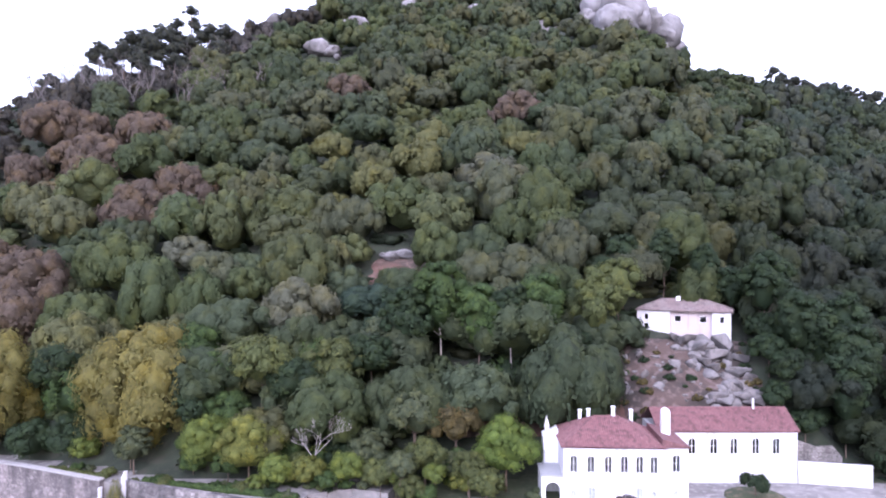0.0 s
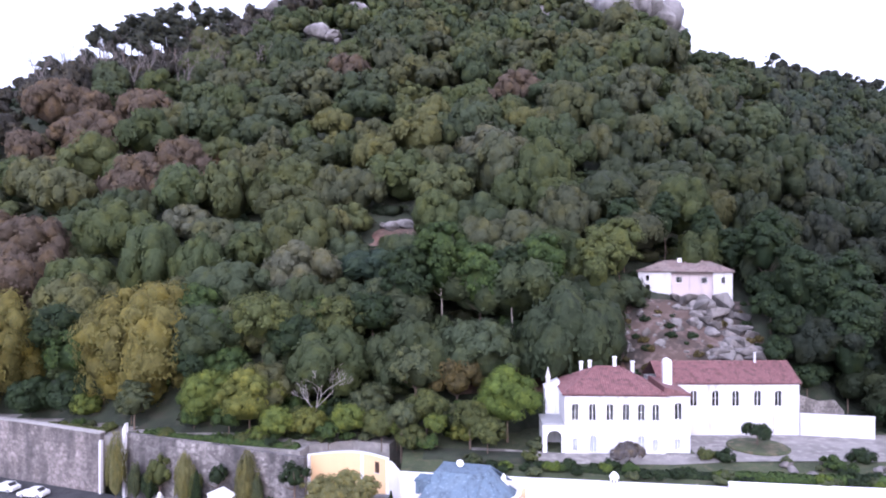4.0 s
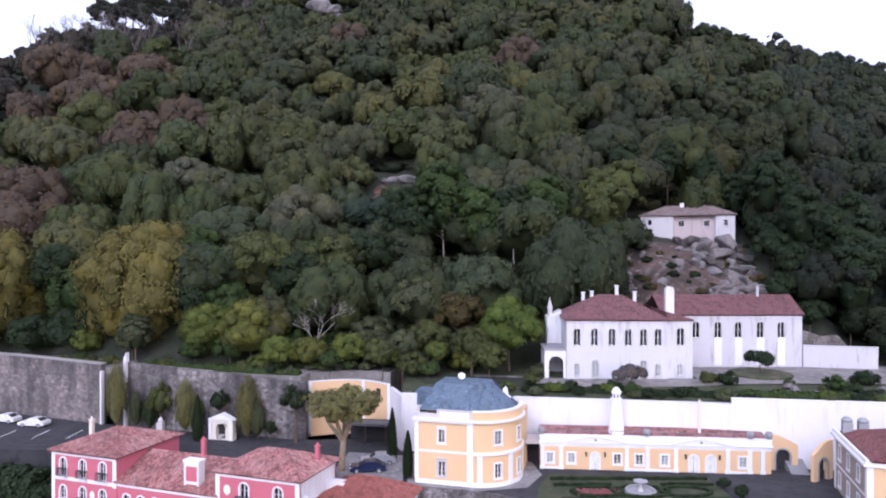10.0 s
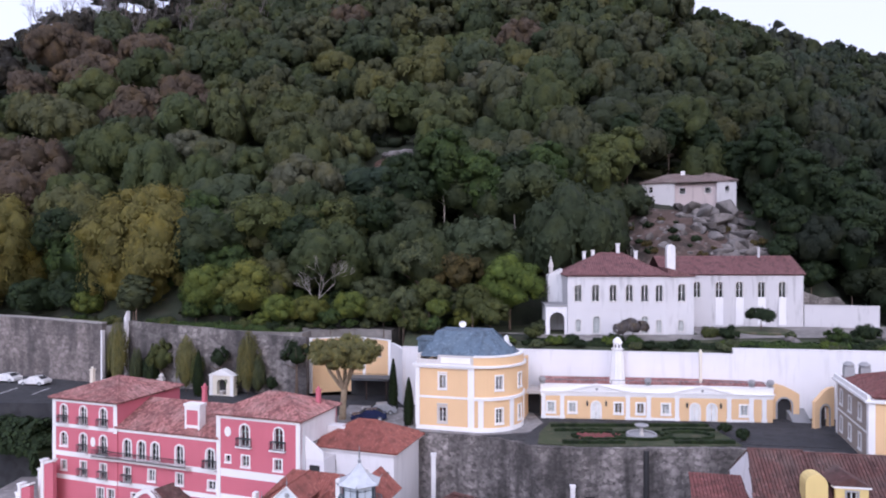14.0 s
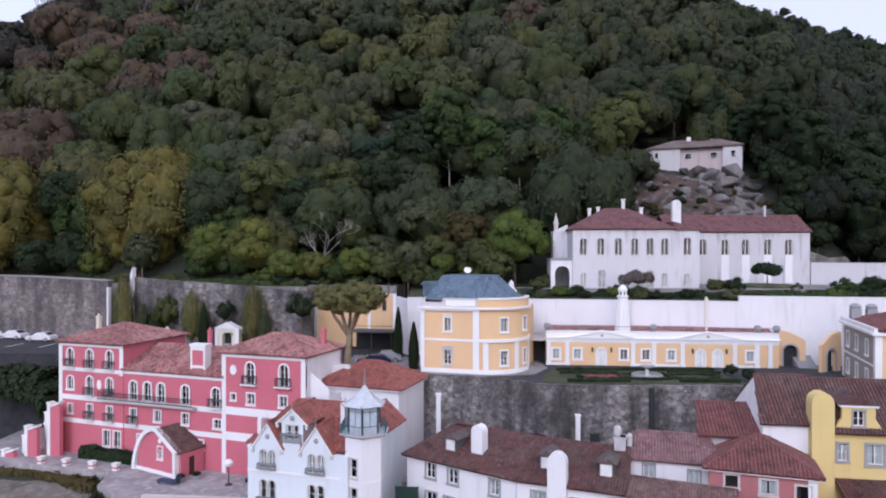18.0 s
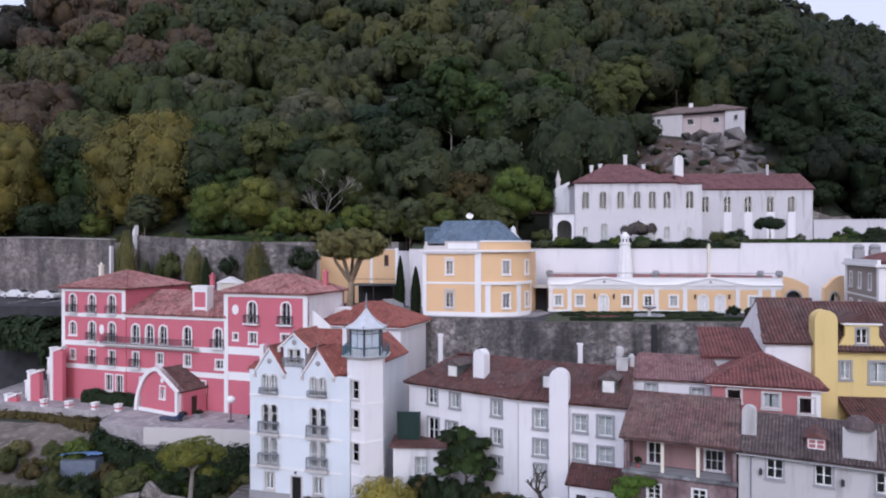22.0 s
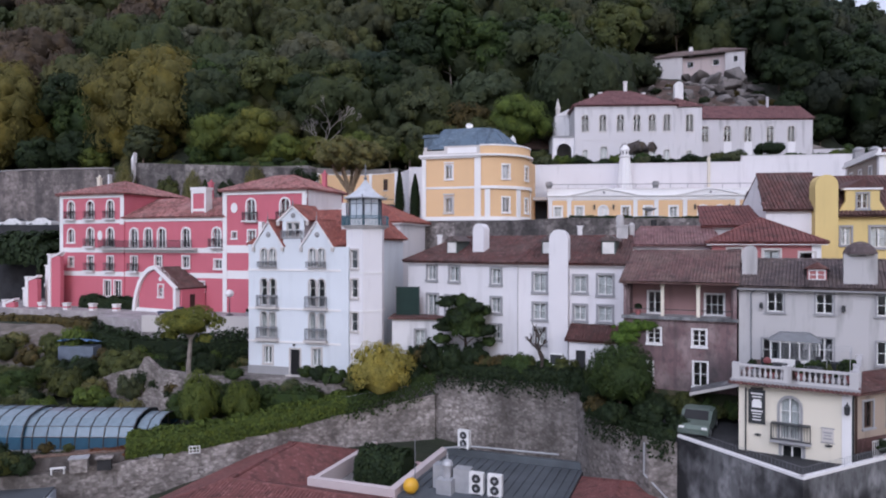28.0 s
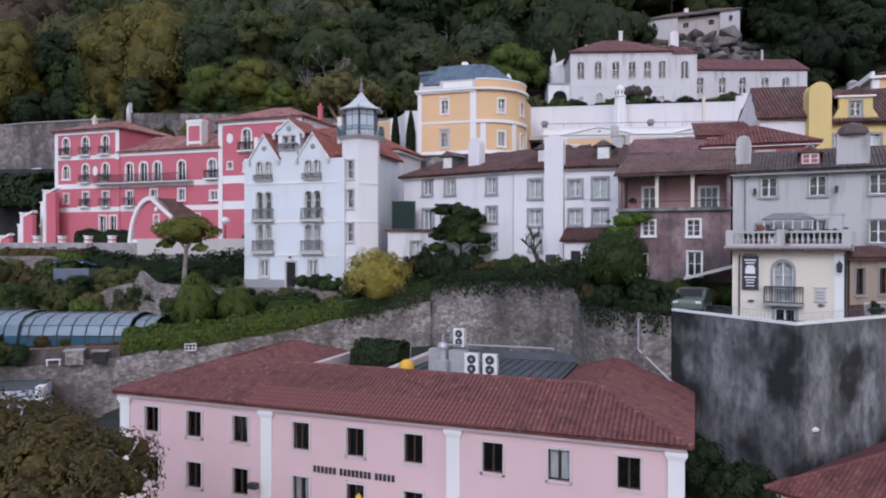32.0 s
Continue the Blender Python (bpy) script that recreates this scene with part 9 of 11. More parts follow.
for i in range(130):
    heap = i % 5 > 1
    x = rock_rng.gauss(50, 3.0) if heap else rock_rng.uniform(33, 47)
    y = rock_rng.uniform(116.5, 130)
    x += (y - 123) * -0.35 if heap else 0
    r = rock_rng.choice((1.0, 1.4, 1.9, 2.5)) if heap else rock_rng.choice((0.3, 0.5, 0.8, 1.2))
    boulder(x, y, land(x, y) + r * rock_rng.uniform(-0.35, 0.15), r, group="boulders below the upper house", tall=rock_rng.uniform(0.8, 1.3))
for x, y, r, t in ((52.0, 128.2, 2.6, 1.3), (49.0, 129.2, 2.8, 1.2), (46.2, 129.8, 2.4, 1.2), (50.4, 126.4, 2.6, 1.2), (54.6, 126.6, 2.2, 1.3), (47.6, 127.2, 2.0, 1.0), (44.4, 131.0, 1.7, 1.0), (53.4, 123.5, 2.4, 1.0), (51.6, 121.0, 2.2, 1.0), (54.8, 119.4, 1.9, 1.2)):
    boulder(x, y, max(land(x, y) + 0.3, 41.0 if y > 127 else 39.0 if y > 125 else 0), r, group="boulders below the upper house", tall=t)
for i in range(34):
    x, y = rock_rng.uniform(31, 57), rock_rng.uniform(115, 130)
    r = rock_rng.uniform(0.5, 1.3)
    tree("wild_shrub", x, y, land(x, y), r, 0.0, "shrub", rock_rng.choice([L_DARK, L_RUSSET, L_BROWN, L_DARK]), "low dark scrub among the boulders", group="scrub among the boulders")
# summit crags
for x, y, up, r, t in ((81, 325, 2, 10, 1.3), (87, 331, 5, 11, 1.5), (94, 330, 3, 8, 1.2), (99, 333, 4, 8, 1.3), (110, 340, 3, 8, 1.9), (105, 336, 2, 8, 1.0), (115, 341, 0, 6, 1.0), (119, 342, -1, 5, 0.8), (73, 345, 3, 6, 1.2), (78, 350, 6, 9, 1.2), (92, 345, 8, 12, 1.2),
                       (101, 322, 0, 5, 0.7), (88, 316, 0, 4, 0.8), (-19, 405, 3, 7, 0.9), (-14, 402, 2, 4, 0.8), (18, 394, 3, 5, 0.9), (14, 397, 2, 4, 0.9), (-46, 365, 3, 7, 0.8), (-52, 367, 3, 4, 0.8), (-42, 363, 2, 3, 0.8), (-59, 322, 3, 6.5, 0.8), (-52, 323, 2, 5, 0.7), (-49, 318, 2, 2, 1.0),
                       (-44.5, 301, 3, 2.6, 1.5), (-105, 353, 6, 7, 0.8), (-99, 354, 5, 5, 0.7), (-91, 372, 4, 6, 0.8), (-84, 374, 4, 5, 0.7), (-75, 374, 3, 4, 0.7)):
    boulder(x, y, land(x, y) + up, r, "large pale granite crag on the hilltop", "crags on the hilltop", t)
solid("ruined_tower", Mesh().box(-2.6, -1.2, 0, 3, 0, 6.4).box(-1.2, 6.5, 0.4, 2, 0, 3.4).box(-1.2, -0.4, 0.4, 2, 3.4, 4.0).box(1.2, 2.0, 0.4, 2, 3.4, 4.0).box(3.6, 4.4, 0.4, 2, 3.4, 4.0), ROCK, "ruined grey castle wall on the hilltop", "ruin", m=pose(53, 353, land(54, 353) + 1, 0, 0, 5) @ Matrix.Scale(1.25, 4))
for x, y, r, t in ((-12.6, 170, 1.9, 0.9), (-9.4, 170.5, 2.3, 0.7), (-6.2, 170.8, 1.5, 0.7), (-15, 171, 1.3, 0.8)):
    boulder(x, y, land(x, y) + 0.6, r, "pale rock outcrop in a woodland clearing", "rocks of the woodland clearing", t)
# bare banks behind the hall
def bank_sheet(name, x0, x1, y0, y1, mat, label, lift, least=22.2):
    m = Mesh()
    nx, ny = int((x1 - x0) / 1.4), int((y1 - y0) / 1.2)
    for j in range(ny + 1):
        for i in range(nx + 1):
            x, y = x0 + (x1 - x0) * i / nx, y0 + (y1 - y0) * j / ny
            edge = min(1.0, min(x - x0, x1 - x, y1 - y) / 4) * 0.6
            m.v.append((x, y, max(land(x, y), least) + lift - 0.4 + edge + 0.25 * noise.noise(Vector((x * 0.3, y * 0.3, 1)))))
    m.f = [(j * (nx + 1) + i, j * (nx + 1) + i + 1, (j + 1) * (nx + 1) + i + 1, (j + 1) * (nx + 1) + i) for j in range(ny) for i in range(nx)]
    solid(name, m, mat, label, kind="structure", smooth=True)


bank_sheet("dry_slope", -64, -31, 61.5, 77.5, ground_mat("dry_brown_earth", ((0.15, 0.128, 0.11), (0.085, 0.076, 0.062), (0.2, 0.175, 0.155)), (0.4, 1.2)), "dry brown earth slope below the palace", 0.3, -9.0)
bank_sheet("red_bank", 1, 34, 117.5, 127.5, REDEARTH, "bare red earth bank behind the hall", 0.2)
bank_sheet("red_clearing", -19, -2, 158, 172, REDEARTH, "bare red earth in a woodland clearing", 0.2)
bank_sheet("stony_bank", 29, 58, 114.5, 131.5, BANKEARTH, "stony brown earth bank under the upper house", 0.1)

# ---- trees one by one ----
ZG = 22.1
tree("plane_tree", -53.2, 121, ZG, 11.0, 2.6, "plane", L_GOLD, "large golden autumn plane tree behind the town wall", height=1.28, variant=0)
tree("plane_tree", -84, 126, ZG, 11.0, 2.0, "plane", L_GOLD, "large golden autumn plane tree behind the town wall", height=1.26, variant=1)
tree("lime_tree", -38.5, 112.5, ZG, 5.4, 2.2, "dense", L_LIME, "bright lime green tree by the gravel path")
tree("leafy_tree", -31.0, 109.5, ZG, 5.4, 2.4, "dense", L_SUNNY, "yellow-green leafy tree by the gravel path")
tree("leafy_tree", -34.0, 108.5, ZG, 2.6, 1.6, "broad", L_GREEN, "small green tree by the gravel path")
tree("cedar_tree", -50.5, 112, ZG, 3.9, 2.6, "tall", L_GREY, "grey-green young cedar in front of the plane tree", height=0.8)
for x, y, r, b, mt, lab in ((-25.6, 105.4, 3.1, 1.2, L_LIME, "yellow-green bushy tree behind the wall"), (-20.8, 105.6, 3.0, 1.0, L_SUNNY, "yellow-green bushy tree behind the wall"), (-14.8, 105.6, 3.1, 1.6, L_LIME, "lime green bushy tree behind the wall"),
                            (-17.5, 103.8, 2.2, 0.8, L_GREEN, "green shrub behind the wall"), (-9.5, 104.0, 2.9, 1.2, L_OLIVE, "olive green shrub above the ochre wall"), (-28.5, 104.6, 1.8, 0.5, L_LIME, "lime green shrub behind the wall"),
                            (-1.2, 102.5, 2.3, 2.6, L_LIME, "small round lime green tree by the wall"), (-4.6, 100.5, 2.5, 0.4, L_OLIVE, "rounded olive shrub above the wall"), (3.7, 103.2, 2.6, 0.8, L_SUNNY, "yellow-green shrub beside the hall"), (-7.2, 105.2, 2.8, 1.2, L_LIME, "lime green shrub above the wall"),
                            (-2.8, 106.4, 3.5, 3.0, L_OLIVE, "olive green tree behind the shrubs"), (-12.0, 108, 3.6, 2.5, L_GREY, "grey-green tree behind the shrubs"), (13.5, 100.5, 1.6, 0.3, L_GREY, "grey-green shrub by the hall porch"), (12.0, 95.5, 1.5, 0.2, L_OLIVE, "olive shrub by the hall porch")):
    tree("bushy_tree" if r > 2.4 else "garden_shrub", x, y, ZG - (0.3 if x > -8 else 0), r, b, "broad" if r > 2.4 else "shrub", mt, lab)
tree("leafy_tree", -4.6, 112.5, ZG, 5.2, 7.0, "broad", L_GREY, "rounded grey-green tree behind the shrubs")
tree("leafy_tree", 2.2, 113, ZG, 4.6, 5.5, "broad", L_BROWN, "brownish autumn tree by the red bank")
tree("leafy_tree", 9.6, 104.5, ZG, 5.4, 3.4, "dense", L_HEDGE, "green-yellow tree beside the white hall", variant=1)
for x, y, r, b, mt in ((-7.0, 127, 5.0, 10, L_DARK), (-0.5, 129, 5.4, 13, L_GREEN), (6.6, 128, 5.0, 10, L_GREEN), (18.8, 129, 4.8, 11, L_GREEN), (12.5, 127, 4.2, 12, L_DARK), (28.5, 128, 4.6, 12, L_OLIVE), (-13, 124, 4.6, 8, L_DARK), (-19, 122, 5.2, 7, L_OLIVE),
                       (-26, 119, 4.6, 7, L_DARK), (-32, 121, 5.6, 8, L_OLIVE), (33.5, 131, 4.4, 9, L_OLIVE), (-71, 127, 5.5, 8, L_DARK), (-14, 117, 3.6, 5, L_DARK), (-36, 116.5, 3.6, 4, L_GREEN), 
                       (-93, 132, 6, 8, L_BROWN), (23, 127, 4.0, 7, L_DARK), (-43, 118, 4.4, 2.5, L_DARK), (-40, 123, 5.2, 4, L_GREEN), (-64.5, 119, 4.2, 2, L_DARK), (-67, 124, 5.0, 4, L_GREEN), (-72, 119.5, 4.0, 1.5, L_DARK), (-76, 131, 5, 4, L_BROWN), (-46.5, 128, 5.4, 5, L_GREEN), (-22, 126, 5, 5, L_GREEN), (-11.5, 131, 4.6, 5, L_GREY), (-30, 115.5, 3.4, 2, L_DARK), (-25, 113, 2.6, 0.6, L_GREEN), (-16.5, 112, 2.8, 0.8, L_DARK), (-8.5, 117, 3.4, 1.2, L_DARK), (-96, 140, 6, 4, L_GREEN)):
    tree("tall_tree", x, y, land(x, y), r * (1.35 if b > 8 else 1.1), b * 0.85, "tall" if b > 8 else "broad", mt, "tall woodland tree with a bare trunk at the forest edge", bark=PALEBARK if b > 11 else BARK, group="trees at the forest edge", tall=1.2)
for x, y, r, b in ((62, 121, 6, 7), (67.5, 115, 6.5, 6), (72, 120, 7, 8), (77, 113, 6.5, 6), (60, 128, 6, 8), (69, 126, 6.5, 9), (64, 134, 6, 9), (83, 118, 7, 8), (75, 128, 7, 9), (71, 108.5, 4.5, 3), (80, 104, 5, 4), (57, 136, 4.5, 5), (33, 139, 4.5, 6), (37, 141, 5, 7), (46, 143, 5, 7), (54, 141, 5, 6)):
    tree("tall_tree", x, y, land(x, y), r, b, "tall", L_DARK, "tall dark evergreen tree beside the hall court", group="dark trees beside the hall", tall=1.2)


def bare_tree(name, x, y, z, height, label, mat, seed, spread=0.55, forks=5, girth=0.017, thin=0.6, limbs=2):
    rng = random.Random(seed)
    ob = thing(name, label, "tree", m=pose(x, y, z))
    m = Mesh()

    def grow(p, d, length, r, depth):
        q = p + d * length
        m.tube(p, q, r, r * 0.66, 6 if depth > 2 else 4)
        if depth == 0:
            return
        for k in range(limbs if depth >= forks - 1 else 2 if depth > 2 else 3):
            a = Vector((rng.gauss(0, 1), rng.gauss(0, 1), rng.gauss(0.25, 0.5))).normalized()
            grow(q if k else p.lerp(q, 0.75), (d + a * spread * 1.5).normalized(), length * rng.uniform(0.6, 0.8), r * thin, depth - 1)
    grow(Vector((0, 0, -0.3)), Vector((0.05, 0.02, 1)).normalized(), height * 0.3, height * girth, forks)
    part("branch", m, mat, ob)
    return ob


bare_tree("bare_tree", -20.4, 108.4, 22.8, 13.0, "pale leafless tree among green shrubs", simple("silvery_bark", (0.36, 0.335, 0.31), 0.95, 0, 0.6, 3.0), 12, 0.5, 6, 0.008, 0.74, 4)
bare_tree("bare_tree", 6.6, 52.4, 0.9, 5.2, "small dark leafless tree before the white house", simple("dark_wet_bark", (0.06, 0.045, 0.038), 0.9, 0, 0.6, 3.0), 9, 0.6, 4, 0.036, 0.7)
hb = thing("heat_pump", "small white outdoor unit with a dark grille beside the white house", "air conditioner", m=pose(7.6, 52.0, 1.0, 0, 0, -28))
part("casing", Mesh().box(-0.5, 0.5, 0, 0.4, 0.55, 1.4).box(-0.45, -0.38, 0.05, 0.35, -0.4, 0.548).box(0.38, 0.45, 0.05, 0.35, -0.4, 0.548), PAINT, hb)
part("grille", Mesh().box(-0.42, 0.42, -0.02, -0.002, 0.62, 1.33), IRON, hb)
# climbers and narrow trees along the town wall
for x, y, r, b, h, mt in ((-49.9, 104.3, 1.9, 0.6, 2.6, L_PALEOLIVE), (-42.6, 102.6, 2.2, 2.6, 1.25, L_OLIVE), (-44.2, 102.9, 1.7, 0.3, 1.8, L_DARK), (-38.4, 101.4, 1.9, 0.4, 2.1, L_PALEOLIVE), (-36.9, 101.2, 1.3, 0.3, 2.2, L_OLIVE), (-28.6, 99.2, 2.3, 0.3, 1.9, L_PALEOLIVE), (-27.0, 98.6, 1.5, 0.3, 1.8, L_GREY),
                          (-21.2, 97.2, 2.3, 4.4, 0.85, L_DARK), (-25.0, 98.2, 1.0, 0.6, 1.2, L_DARK), (-33.0, 100.1, 1.6, 3.6, 1.1, L_DARK), (-31.0, 99.2, 1.0, 0.3, 1.4, L_GREEN), (-46.6, 103.4, 1.2, 0.4, 2.4, L_GREY)):
    tree("wall_tree", x, y, 13.3, r, b + 0.4, "wispy" if mt is L_PALEOLIVE or mt is L_GREY else "sprig", mt, "narrow bushy tree in front of the town wall", group="trees along the town wall", height=h * 1.4)
for x, y, h, r in ((-35.4, 98.2, 6.5, 0.75), (-6.9, 88.8, 6.8, 0.62), (-4.55, 82.3, 5.6, 0.62)):
    c = thing("cypress", "slim dark green cypress on the terrace", "tree", "cypresses", pose(x, y, 13.3))
    rng = random.Random(int(h * 100))
    vs, fs = [], []
    n = 1500
    zz = np.array([rng.random() ** 0.8 for _ in range(n)])
    aa = np.array([rng.uniform(0, 6.283) for _ in range(n)])
    rr = r * np.sin(np.clip(zz * 0.93 + 0.07, 0, 1) ** 0.6 * math.pi) ** 0.7 * np.array([rng.uniform(0.75, 1.1) for _ in range(n)])
    ctr = np.stack([rr * np.cos(aa), rr * np.sin(aa), zz * h], 1)
    s = 0.11
    t1 = np.stack([-np.sin(aa), np.cos(aa), np.zeros(n)], 1) * s
    t2 = np.stack([np.cos(aa) * 0.3, np.sin(aa) * 0.3, np.ones(n)], 1) * s * 1.6
    q = np.stack([ctr - t1, ctr + t1, ctr + t1 * 0.3 + t2, ctr - t1 * 0.3 + t2], 1).reshape(-1, 3)
    part("crown", quads_mesh("crown", q, np.arange(n * 4).reshape(-1, 4), L_DARK), None, c)
    part("core", Mesh().lathe(0, 0, [(0.1, 0), (r * 0.8, h * 0.12), (r * 0.85, h * 0.4), (r * 0.5, h * 0.75), (0.05, h * 0.97)], 9), L_DARK, c)
pt = thing("pollard_tree", "pollarded plane tree with thick pale limbs and a broad crown", "tree", m=pose(-12.9, 85, 13.3))
pm = Mesh()
rng = random.Random(6)
pm.tube((0, 0, -0.3), (0.1, 0, 1.6), 0.5, 0.4, 9).tube((0.1, 0, 1.6), (0.25, 0, 3.9), 0.4, 0.34, 9)
heads = []
for k in range(6):
    a = 2 * math.pi * k / 6 + 0.3
    w = rng.uniform(1.4, 3.6)
    mid_ = Vector((w * 0.5 * math.cos(a), w * 0.5 * math.sin(a), 6.3 + rng.uniform(-0.5, 0.6)))
    e = Vector((w * math.cos(a), w * math.sin(a), 9.0 + rng.uniform(-1.2, 1.2)))
    pm.tube((0.2, 0, 3.5 + 0.05 * k), mid_, 0.27, 0.2, 7)
    pm.tube(mid_, e, 0.2, 0.13, 7)
    pm.lathe(e.x, e.y, [(0.1, e.z - 0.2), (0.26, e.z), (0.1, e.z + 0.25)], 7)
    heads += [e, e * 0.62 + mid_ * 0.38]
part("trunk", pm, simple("tan_plane_bark", (0.3, 0.235, 0.16), 0.9, 0, 0.7, 2.5), pt)
for k, e in enumerate(heads):
    r = rng.uniform(1.6, 2.3)
    part("crown", crown_kind("sprig", L_PALEOLIVE, k % 3), None, pt, m=Matrix.Translation(e + Vector((0, 0, -1.5))) @ Matrix.Diagonal((r, r, r * 1.0, 1)))
# crest pines
pine_rng = random.Random(14)


def pine(x, y, h, r, label, group, mat=None):
    z = land(x, y)
    ob = thing("pine", label, "tree", group, pose(x, y, z))
    m = Mesh()
    top = Vector((pine_rng.uniform(-1, 1), 0, h))
    m.tube((0, 0, -1), top * 0.6, h * 0.02, h * 0.014, 6).tube(top * 0.6, top, h * 0.014, h * 0.006, 5)
    tips = [(top, 1.0)]
    for k in range(4):
        a = pine_rng.uniform(0, 6.28)
        b = top * pine_rng.uniform(0.5, 0.85)
        e = b + Vector((math.cos(a) * r * 0.6, math.sin(a) * r * 0.6, r * 0.4))
        m.tube(b, e, h * 0.008, h * 0.004, 5)
        tips.append((e, pine_rng.uniform(0.6, 0.85)))
    part("trunk", m, BARK, ob)
    for k, (e, s) in enumerate(tips):
        part("crown", crown_kind("sprig", mat or L_PINE, k % 3), None, ob, m=Matrix.Translation(e - Vector((0, 0, r * 0.35))) @ Matrix.Diagonal((r * s * 0.9, r * s * 0.9, r * s * pine_rng.uniform(0.7, 1.05), 1)))


for x, y, h, r in ((-145.5, 305, 17, 5), (-136.4, 300, 19, 6), (-133.3, 306, 22, 6.5), (-125.8, 306, 19, 6), (-119.8, 312, 20, 4), (-114.1, 312, 24, 4.5), (-156.7, 300, 14, 5), (-162.4, 296, 13, 5), (-146.5, 292, 15, 5), (-118, 296, 17, 6), (-123.1, 288, 16, 6), (-104, 305, 16, 6), (-96.8, 306, 15, 6), (-108, 292, 15, 6), (-131.9, 284, 15, 6), (-170.6, 286, 12, 5), (-177.6, 284, 11, 5), (-160.1, 280, 13, 5), (-95.3, 290, 14, 6), (-120.8, 272, 14, 5), (-107.8, 276, 14, 5.5), (-89.5, 316, 9, 3.5), (-98.3, 275, 13, 5)):
    pine(x, y, h, r, "tall dark pine standing against the sky on the ridge", "pines on the west ridge")
for k in range(26):
    u, h, r = 0.48 + 0.0072 * k + pine_rng.uniform(-0.004, 0.004), pine_rng.uniform(6, 11), pine_rng.uniform(3, 4.4)
    y = crest(u)[0] + 1
    pine(u * y, y, h, r, "dark pine on the east ridge against the sky", "pines on the east ridge")
GREYBARK = simple("grey_twig_bark", (0.17, 0.15, 0.14), 0.95, 0, 0.6, 3.0)
RIDGE_BARE = []
for k in range(5):
    ob = bare_tree("bare_tree", -110 + 9 * k, 262 + 5 * (k % 3), land(-110 + 9 * k, 262 + 5 * (k % 3)), 17 + k % 3 * 2, "tall grey leafless tree on the west ridge", GREYBARK, 40 + k, 0.36, 6)
    ob["group"] = "leafless trees on the west ridge"
    RIDGE_BARE.append(ob)
for k in range(70):
    x = pine_rng.uniform(-150, -72)
    y = pine_rng.uniform(248, crest(max(-0.6, x / 275))[0] - 4)
    copy_thing(RIDGE_BARE[k % 5], pose(x, y, land(x, y), 0, 0, pine_rng.uniform(0, 360)) @ Matrix.Scale(pine_rng.uniform(0.75, 1.1), 4))

# ---- lower gardens ----
up_ = thing("umbrella_pine", "umbrella-shaped tree with a bare pale trunk in the garden", "tree", m=pose(-22.0, 57.3, -1.6))
part("trunk", Mesh().tube((0.4, 0, -0.5), (0.0, 0, 1.8), 0.24, 0.2, 7).tube((0.0, 0, 1.8), (0.2, 0, 4.4), 0.2, 0.16, 7).tube((0.2, 0, 4.2), (-1.2, 0.2, 5.9), 0.11, 0.06, 5).tube((0.2, 0, 4.2), (1.4, -0.2, 5.9), 0.11, 0.06, 5).tube((0.2, 0, 4.2), (0.1, 0.8, 6.2), 0.1, 0.06, 5), PALEBARK, up_)
part("crown", crown_kind("parasol", L_PARASOL, 0), None, up_, m=Matrix.Translation((0.1, 0, 4.7)) @ Matrix.Diagonal((2.7, 2.5, 2.5, 1)))
for x, z, r in ((-1.5, 4.3, 0.8), (1.3, 4.0, 0.7)):
    part("crown", crown_kind("tuft", L_PARASOL, 1), None, up_, m=Matrix.Translation((x, 0, z)) @ Matrix.Diagonal((r, r, r, 1)))
tree("golden_tree", -5.7, 55.7, -1.9, 3.0, 0.5, "wispy", L_YELLOW, "golden leafy tree at the foot of the tower", height=1.05)
dk = thing("dark_tree", "dark green tree with layered tufts of leaves before the white house", "tree", m=pose(0.9, 56.4, 0.4))
TUFTS = [(-1.5, 5.5, 0.8), (-0.3, 5.5, 1.0), (0.7, 5.2, 0.8), (1.5, 4.7, 0.75), (-0.6, 4.3, 1.15), (0.5, 4.1, 1.0), (-1.6, 3.5, 0.95), (0.1, 3.3, 1.05), (1.5, 3.2, 0.95), (1.9, 2.2, 0.65), (1.2, 1.5, 0.5), (-1.9, 2.4, 0.75)]
dm_ = Mesh().tube((0, 0, -0.4), (0.05, 0, 2.4), 0.12, 0.1, 7).tube((0.05, 0, 2.4), (-0.2, 0, 4.8), 0.1, 0.05, 6)
for i, (x, z, r) in enumerate(TUFTS):
    y_ = 0.9 * math.sin(i * 2.4)
    dm_.tube((0.03, 0, max(0.8, min(4.4, z - 1.2))), (x, y_, z), 0.05, 0.025, 5)
    part("crown", crown_kind("tuft", L_GREEN if i % 2 else L_DARK, i % 3), None, dk, m=Matrix.Translation((x, y_, z - 0.55 * r)) @ Matrix.Diagonal((r * 1.15, r * 1.15, r * 1.05, 1)))
part("trunk", dm_, BARK, dk)
part("crown", crown_kind("fine", L_GREEN, 1), None, dk, m=Matrix.Translation((0.0, 0.1, 2.6)) @ Matrix.Diagonal((1.7, 1.5, 2.3, 1)))
for i, (x, y, r) in enumerate(((-1.9, 55.9, 0.9), (-1.2, 55.8, 0.75))):
    tree("ivy_bush", x, y, 0.3, r, 0.2, "shrub", L_DARK, "dark ivy bush climbing at the terrace wall", group="ivy bushes by the terrace wall", height=2.4 - i)
tree("leafy_tree", 11.0, 46.2, -1.05, 2.9, 1.3, "wispy", L_GREEN, "spreading green tree above the rubble wall")
tree("leafy_tree", 12.4, 43.6, -1.05, 1.3, 0.2, "broad", L_DARK, "dark green bush above the rubble wall")
cl = thing("wall_creeper", "bright green creeper climbing the corner of the mauve house", "creeper", m=m12)
